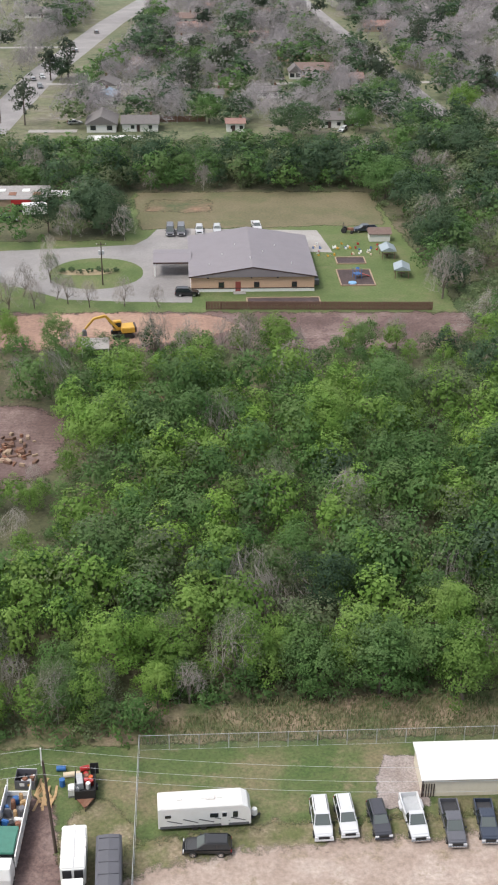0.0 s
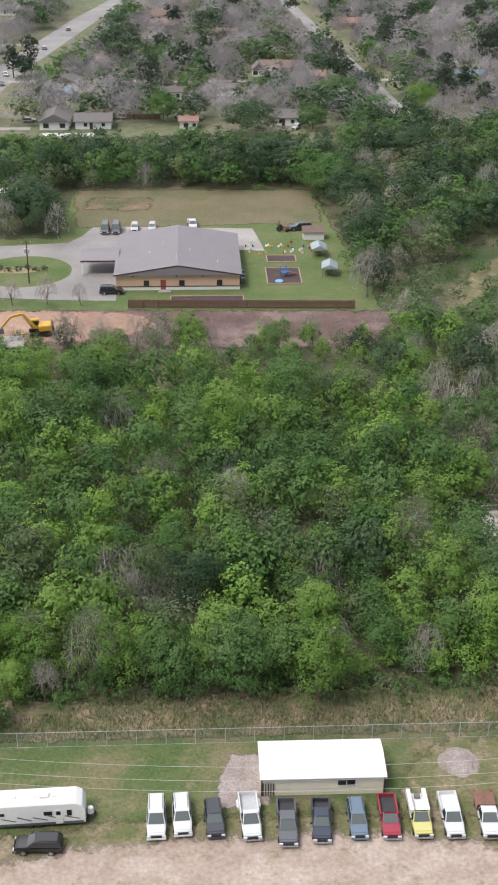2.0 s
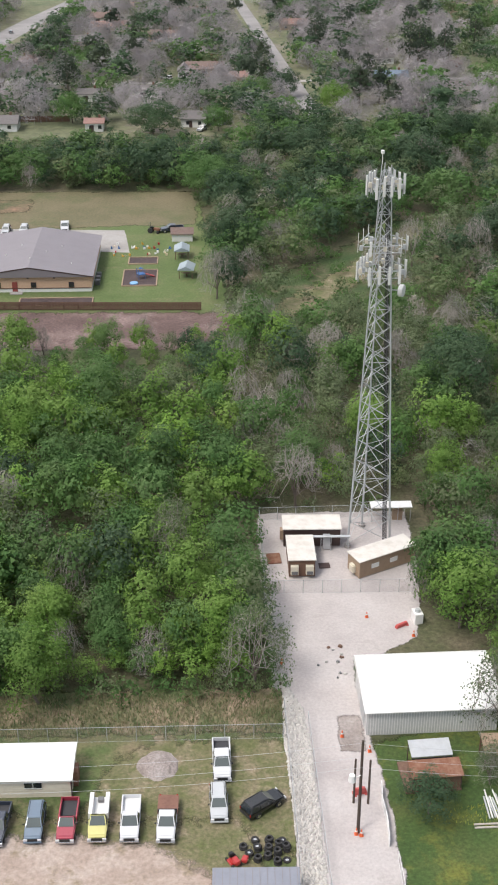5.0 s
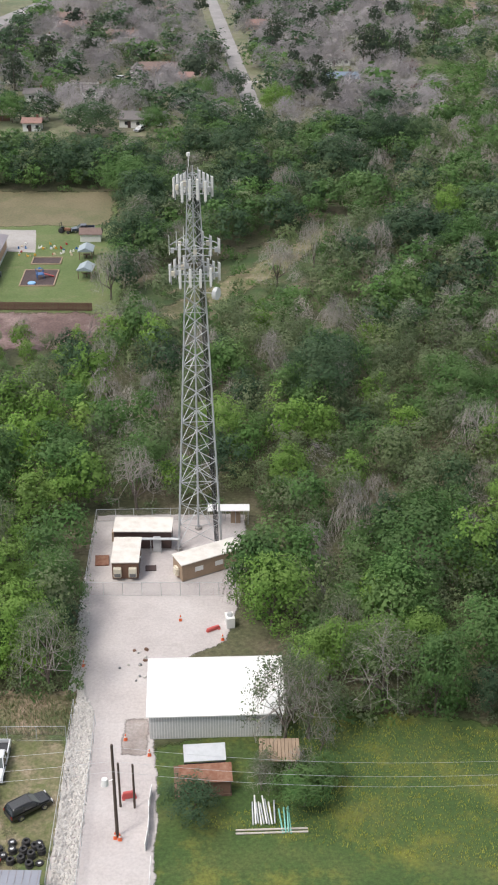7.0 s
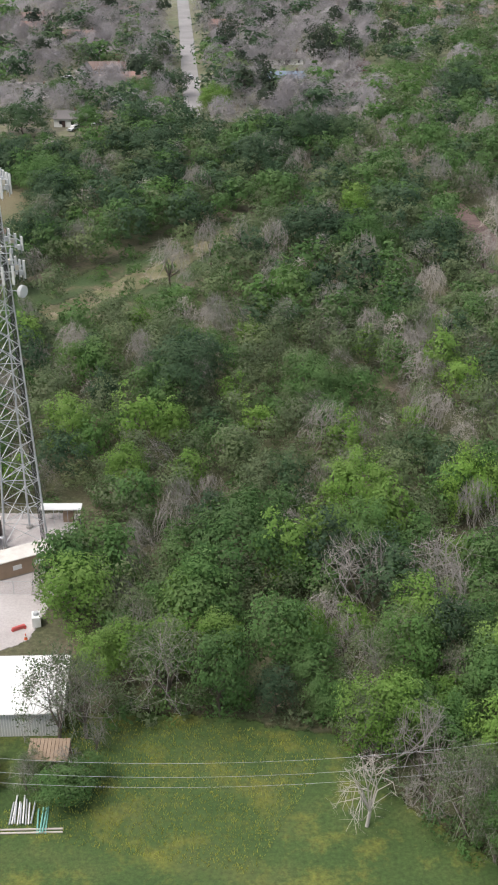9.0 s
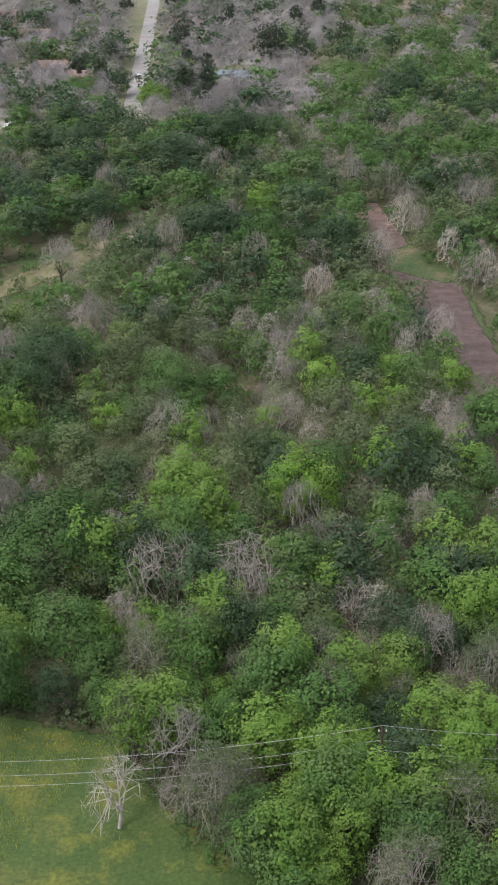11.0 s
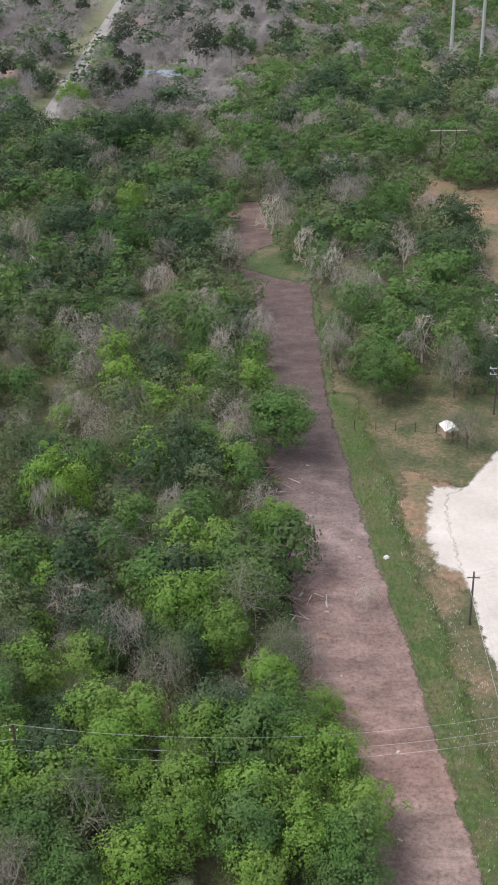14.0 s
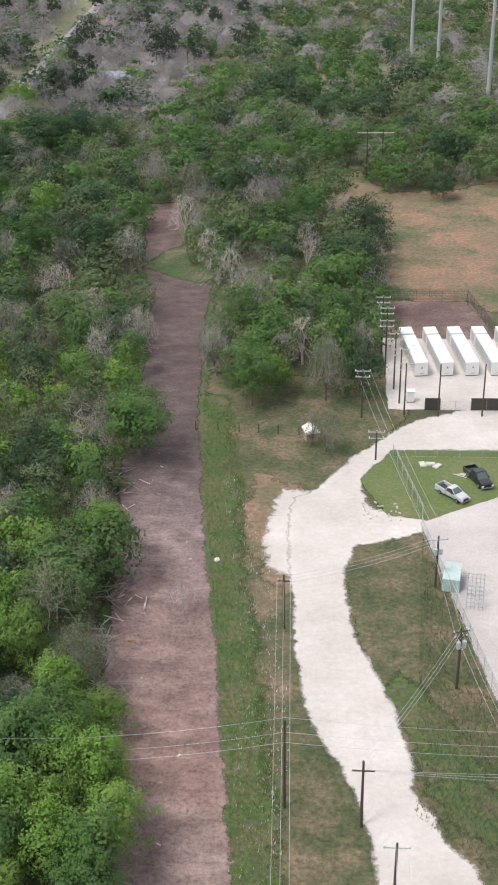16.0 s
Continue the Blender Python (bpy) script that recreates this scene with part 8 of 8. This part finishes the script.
for x_, y_ in ((63.2, 103.5), (68.6, 125.6), (57.2, 116.6), (66.0, 101), (63.2, 89.0), (63.7, 88.8), (74.0, 121.5)):
    cone(x_, y_)
M["pink_barrier"] = paint("faded_red_plastic", (0.5, 0.09, 0.08), 0.5)
r_ = thing("plastic_barrier", 64.2, 94.7, 0.05, 12, "faded red plastic barrier lying between posts", "barrier")
part("shell", Geo().box(0, 0, 0, 1.6, 0.5, 0.8, 0, 0.7), "pink_barrier", r_, bevel=0.06)
part("foot", Geo().box(-0.6, 0, 0, 0.3, 0.8, 0.1).box(0.6, 0, 0, 0.3, 0.8, 0.1), "pink_barrier", r_)
r_ = thing("plastic_barrier", 72.8, 123.6, 0.05, 30, "faded red barrier thrown at the edge of the drive", "barrier")
part("shell", Geo().box(0, 0, 0, 2.0, 0.5, 0.45, 0, 0.8), "pink_barrier", r_, bevel=0.06)
part("foot", Geo().box(0.7, 0, 0, 0.3, 0.8, 0.1), "pink_barrier", r_)
r_ = thing("pump_box", 74.9, 124.6, 0.05, 10, "white concrete box with a metal cap", "box")
part("body", Geo().box(0, 0, 0, 1.1, 1.6, 1.5), "white", r_, bevel=0.04)
part("cap", Geo().rod((0, 0, 1.5), (0, 0, 1.85), 0.4, 0.3, 10), "steel", r_)
rg_ = random.Random(31)
for k_ in range(16):
    solid("clutter_stone", Geo().box(0, 0, 0, rg_.uniform(0.25, 0.6), rg_.uniform(0.2, 0.5), rg_.uniform(0.12, 0.35), 0, 0.7), ("stone", "steel_dark", "brown")[k_ % 3], 64.2 + rg_.gauss(0, 1.1), 117.5 + rg_.gauss(0, 2.0), 0.045, rg_.uniform(0, 180), "loose stone or scrap on the drive", "stone", "drive clutter", bevel=0.04)
for k_ in range(13):
    c_ = "teal" if k_ > 8 else ("white" if k_ % 2 else "steel")
    d_ = rg_.uniform(-0.25, 0.25)
    solid("pipe", Geo().rod((0, 0, 0.12 + 0.1 * (k_ % 3)), (d_, 3.4 + rg_.uniform(-0.6, 0.6), 0.15 + 0.1 * (k_ % 3)), 0.09, n=8), c_, 77.2 + k_ * 0.28 + (0.5 if k_ > 8 else 0), 90.6 - (1.2 if k_ > 8 else 0), 0.0, 3, "plastic pipe stacked on grass", "pipe", "pipe stack")
for dy_ in (0.0, 0.45):
    solid("log_rail", Geo().rod((0, 0, 0.12), (7.4, 0.2, 0.12), 0.11, n=8), "twig_pale", 75.4, 89.4 + dy_, 0, 0, "long pale timber lying in the grass", "timber", "timbers in the grass")
for k_ in range(4):
    solid("sheet_metal", Geo().box(0, 0, 0, 0.08, 1.9, 1.1), "white", 66.4 + 0.1 * (k_ % 2), 88.2 + 2.1 * k_, 0.03, 4 * (k_ % 3) - 4, "leaning silver sheet panel beside the drive", "panel", "sheet panels")
for k_ in range(34):
    a_ = rg_.uniform(0, 6.28)
    x_, y_ = rg_.choice(((172.5, 86), (169.6, 128), (164.8, 158), (170.2, 100), (160.5, 205)))
    solid("brush_log", Geo().rod((0, 0, 0.15), (math.cos(a_) * rg_.uniform(1, 3), math.sin(a_) * rg_.uniform(1, 3), rg_.uniform(0.3, 1.0)), 0.09, 0.04, 5), "rust" if k_ % 3 == 0 else "twig_pale", x_ + rg_.gauss(0, 1.4), y_ + rg_.gauss(0, 3), 0, 0, "broken branch on a brush pile beside the track", "branch", "brush piles")


# ---- far suburb: houses, pylons ----
def house(x, y, w, d, rz, wall, roof, label, h=2.7, porch=False):
    r = thing("house", x, y, gz(y), rz, label, "house", "suburban houses")
    part("wall", Geo().box(0, d / 2, -0.3, w, d, h + 0.3), wall, r)
    gable(r, w, d, h, h + d * 0.22, roof, 0.5, "x")
    for k in range(max(2, int(w / 4))):
        window(r, -w / 2 + (k + 0.5) * w / max(2, int(w / 4)) + 0.4, 0, 0.9, 1.1, 1.1)
    part("door", Geo().box(-0.6, -0.05, 0, 1.0, 0.1, 2.1), "trim", r)
    part("chimney", Geo().box(w * 0.3, d * 0.55, h, 0.7, 0.7, d * 0.22 + 0.8), "brown", r)
    return r


def gable_front(x, y, w, d, wall, roof, label):
    r = thing("house", x, y, gz(y), 0, label, "house", "suburban houses")
    part("wall", Geo().box(0, d / 2, -0.3, w, d, 2.9), wall, r)
    part("gable_wall", Geo().add([(-w / 2, 0, 2.6), (w / 2, 0, 2.6), (0, 0, 4.9), (-w / 2, 0.1, 2.6), (w / 2, 0.1, 2.6), (0, 0.1, 4.9)], [(0, 1, 2), (5, 4, 3), (0, 3, 4, 1)]), "trim", r)
    gable(r, w, d, 2.6, 5.0, roof, 0.5, "y")
    for k in (-0.28, 0.28):
        window(r, w * k, 0, 0.7, 1.7, 1.5)


gable_front(-27.4, 381.0, 9.0, 12.0, "white", "shingle", "white house with a dark gable and grey shingle roof")
house(-15.5, 382.0, 11.0, 8.0, 0, "white", "shingle", "low white house with a grey roof", 2.5)
solid("white_tarp", Geo().box(0, 0, 0, 17, 5, 0.5, 0, 0.95), "white", -23.0, 372.5, gz(374), 0, "long white greenhouse sheet behind the hedge", "sheet", bevel=0.1)
house(14.0, 381.0, 5.5, 5.0, 0, "white", "shingle_red", "small white outbuilding with a red-brown roof")
house(44.5, 386.0, 7.5, 8.0, -8, "white", "shingle", "grey-roofed house with a white garage")
house(52.5, 389.0, 6.0, 6.0, 5, "car_grey", "shingle", "small dark outbuilding with a pale roof")
gable_front(40.5, 471.5, 4.0, 6.0, "white", "shingle", "small white gabled outbuilding")
house(48.5, 476.0, 14, 9, 0, "tan", "shingle_brown", "low house with a mauve-brown roof")
house(48, 512, 22, 10, 0, "tan_brick", "shingle", "long low brick house with a grey roof")
house(28, 434, 8, 6, 0, "white", "shingle", "small white-walled house among bare trees")
house(8.3, 428, 7, 6, 0, "white", "shingle", "small grey-roofed house among trees")
house(60, 458, 9, 7, 0, "tan", "shingle_red", "house with a faded red roof")
house(116, 456, 14, 8, 0, "cream", "car_blue", "blue-grey roofed house beyond the belt")
house(127, 605, 14, 9, 5, "white", "shingle", "pale house far in the suburb")
house(43, 640, 18, 9, 0, "tan_brick", "shingle_red", "house with a reddish roof")
house(5, 590, 16, 9, 10, "tan", "shingle_red", "house with a faded roof among bare trees")
house(-25, 450, 9, 9, 80, "white", "shingle", "grey-roofed house beside the highway")
house(-25, 428, 8, 7, 75, "white", "car_blue", "blue-roofed house beside the highway")
house(-18, 492, 13, 9, 80, "tan", "shingle_brown", "house among bare trees")
house(-6, 545, 15, 9, 5, "tan_brick", "shingle", "low brick house among bare trees")
house(-2, 620, 16, 9, 0, "white", "shingle_brown", "far house with a pale wall and brown roof")
house(92, 594, 16, 9, 0, "tan", "shingle_red", "house beside the far street")
house(100, 530, 15, 9, 5, "cream", "shingle", "grey-roofed house beside the street")
house(28, 560, 16, 9, -5, "tan_brick", "shingle_brown", "far brick house with a brown roof")
house(146, 484, 5, 5, 10, "brown", "shingle_brown", "small brown hut on a lawn")
house(165, 668, 24, 10, 0, "white", "shingle", "long pale building at the far field")
house(212, 642, 18, 10, 0, "tan_brick", "shingle", "far brown house at the field edge")
house(118, 500, 12, 8, 0, "white", "shingle", "pale house among grey trees")
house(20, 660, 18, 9, 0, "white", "shingle_red", "far house with pale wall")
house(-70, 640, 18, 10, 0, "white", "shingle", "pale house beyond the highway")
screen_fence(128, 452, 146, 452, 1.8, "long dark board fence across a lawn", "wood_fence").location.z = gz(452)
screen_fence(-20, 396, 5, 396, 1.8, "long dark board fence behind houses", "wood_fence").location.z = gz(396)
patch("far_field", [(150, 640), (300, 600), (420, 660), (420, 760), (150, 760)], "drygrass", 0.05, 3, 4, "open pale field in the distance", "field")
for x_, y_, h_ in ((224.5, 500, 36), (232.8, 474, 38), (243.8, 407, 39)):
    r_ = pole(x_, y_, h_, "tall pale steel transmission monopole", (), 0.75, name="steel_monopole", mat="steel")
    part("footing", Geo().rod((0, 0, 0), (0, 0, 3.5), 1.1, n=14), "rust", r_)
    for q_ in (h_ - 2, h_ - 6, h_ - 10):
        part("davit_arm", Geo().rod((0, 0, q_), (3.0, 0, q_ + 0.8), 0.18, 0.1), "steel", r_)
r_ = thing("h_frame_pylon", 205.1, 323.1, gz(323), 0, "two-legged wooden power frame in the dry field", "pylon")
for s_ in (-2.0, 2.0):
    part("leg", Geo().rod((s_, 0, 0), (s_, 0, 13), 0.2, 0.14), "pole_wood", r_)
part("crossarm", Geo().box(0, 0, 12.2, 9.5, 0.2, 0.2), "twig_pale", r_)
part("brace", Geo().rod((-2, 0, 5), (2, 0, 9.5), 0.08).rod((2, 0, 5), (-2, 0, 9.5), 0.08), "twig_pale", r_)
for x_, y_, h_ in ((-60, 395, 10), (-20, 246, 9.5), (-15, 470, 10), (140, 470, 10)):
    pole(x_, y_, h_, "distant wooden utility pole", ((h_ - 0.6, 1.0),), 0.16, 0, y_ < 300)


BUSH = np_mesh("garden_shrub", *crown_arrays(np.random.default_rng(90), 1.8, 1.2, 0.0, 160, 0.12, blobs=10), ["leaf_dark"])
for k_ in range(7):
    o_ = tagged(new("garden_shrub", BUSH), "clipped dark shrub in the flower bed", "shrub", "flower bed shrubs")
    o_.matrix_basis = pose(-29 + k_ * 1.9, 253.6 + 0.8 * math.sin(k_ * 2.1), 0.08, 0, 0, k_ * 50)


# ---- more that the eye meets along the way ----
def brush_pile(x, y, n, seed, label):
    rg = random.Random(seed)
    r = thing("brush_pile", x, y, 0, 0, label, "brush pile", "brush piles beside the track")
    for k in range(n):
        a, L = rg.uniform(0, 6.28), rg.uniform(1.2, 3.4)
        ox, oy, z = rg.gauss(0, 0.9), rg.gauss(0, 1.6), rg.uniform(0.05, 1.0)
        part("branch", Geo().rod((ox, oy, z), (ox + math.cos(a) * L, oy + math.sin(a) * L, max(0.05, z + rg.uniform(-0.5, 0.8))), 0.07, 0.02, 4), "rust" if k % 4 == 0 else ("twig" if k % 2 else "bark"), r)


for k_, (x_, y_) in enumerate(((166.9, 121), (166.4, 132.2), (172.4, 86.6), (169.0, 112), (159.6, 210), (162.3, 160))):
    brush_pile(x_, y_, 44, k_, "tangled pile of cut grey and red-brown branches beside the track")
r_ = thing("junk_heap", 214.5, 164.8, 0.06, 10, "broken white frames lying on the grass", "junk")
for k_ in range(6):
    part("frame_bar", Geo().box(-0.9 + 0.35 * k_, 0.2 * (k_ % 3), 0.0 + 0.06 * k_, 0.12, 2.2, 0.06, 50 + 25 * k_), "white", r_)
for k_, (x_, y_) in enumerate(((209.5, 168.0), (210.5, 167.4), (208.3, 167.9))):
    solid("rubble_slab", Geo().box(0, 0, 0, 1.6, 1.0, 0.25, 20 * k_, 0.85), "stone", x_, y_, 0.065, 30 * k_, "broken concrete slab on the grass", "slab", "rubble by the road", bevel=0.06)
for k_ in range(26):
    x_, y_ = 201.6 + 2.6 * math.sin(k_ * 1.7), 152.5 + 1.6 * math.cos(k_ * 2.3) + 0.1 * k_
    solid("road_stone", Geo().box(0, 0, 0, 0.3 + 0.012 * k_, 0.28, 0.2, 13 * k_, 0.7), "stone", x_, y_, 0.06, 17 * k_, "pale rock at the road junction", "rock", "rocks at the road junction", bevel=0.06)
for k_ in range(7):
    solid("fence_post", Geo().rod((0, 0, 0), (0, 0, 1.6), 0.08, 0.07, 6), "pole_wood", 172.5 + k_ * 3.4 + 0.3 * math.sin(k_), 178.2 - 0.25 * k_, 0.02, 0, "old timber fence post in the grass", "fence post", "old field fence")
rg_ = random.Random(77)
for k_ in range(22):
    solid("mulch_chunk", Geo().box(0, 0, 0, rg_.uniform(0.2, 0.7), rg_.uniform(0.1, 0.3), rg_.uniform(0.08, 0.2), rg_.uniform(0, 180), 0.8), "tan" if k_ % 3 else "stone", 175 - (k_ * 4.2 - 5) * 0.11 + rg_.gauss(0, 2.6), 90 + k_ * 4.2, 0.05, 0, "pale wood chunk on the mulch", "wood chunk", "wood chunks on the track", bevel=0.02)
# pines and oaks that stand above the suburb
def pine(x, y, h, label="tall dark pine with a bare trunk"):
    r = thing("pine_tree", x, y, gz(y), 0, label, "tree", "suburb pines")
    part("trunk", Geo().rod((0, 0, 0), (0, 0, h * 0.8), 0.3, 0.12, 6), "bark", r)
    rg = np.random.default_rng(int(x * 7 + y))
    me = np_mesh("crown", *crown_arrays(rg, h * 0.46, h, h * 0.16, 850, 0.32, 0.2, 26), ["pine"])
    o = new("crown", me)
    o.parent = r


for x_, y_, h_ in ((-52, 392, 17), (-45, 476, 17), (-51, 470, 14), (1, 433, 17), (95, 520, 20), (107, 448, 14), (99.4, 459, 15), (93, 507, 18), (127, 480, 22), (130, 478, 22), (133, 482, 21), (141, 484, 19), (101, 420, 15), (108, 421, 15), (70, 440, 14), (-8, 500, 17), (20, 530, 18), (112, 560, 18), (160, 520, 18)):
    pine(x_, y_, h_)
for k_, (x_, y_, s_) in enumerate(((-41, 236, 0.9), (-33, 233, 0.8), (-29, 238, 0.7), (-22, 233.5, 0.75), (-15, 234, 0.8), (-8, 233, 0.6), (-38, 231, 1.0), (4, 210, 0.9), (-24, 208, 0.8), (18, 209, 0.7), (37, 211, 0.9))):
    lone("bare", k_, x_, y_, s_, 47 * k_)
for k_, (x_, y_, s_) in enumerate(((-44, 228, 1.0), (-50, 236, 1.1), (-36, 213, 0.9), (-27, 212, 0.85), (14, 206, 1.1), (30, 207, 0.9))):
    lone(("bright", "mid")[k_ % 2], k_, x_, y_, s_, 33 * k_)
r_ = thing("roadside_sign", -39.0, 243.5, 0, 10, "small white roadside sign board", "sign")
part("board", Geo().box(0, 0, 0.8, 1.2, 0.08, 0.7), "white", r_)
part("post", Geo().rod((-0.5, 0, 0), (-0.5, 0, 0.8), 0.05).rod((0.5, 0, 0), (0.5, 0, 0.8), 0.05), "steel", r_)
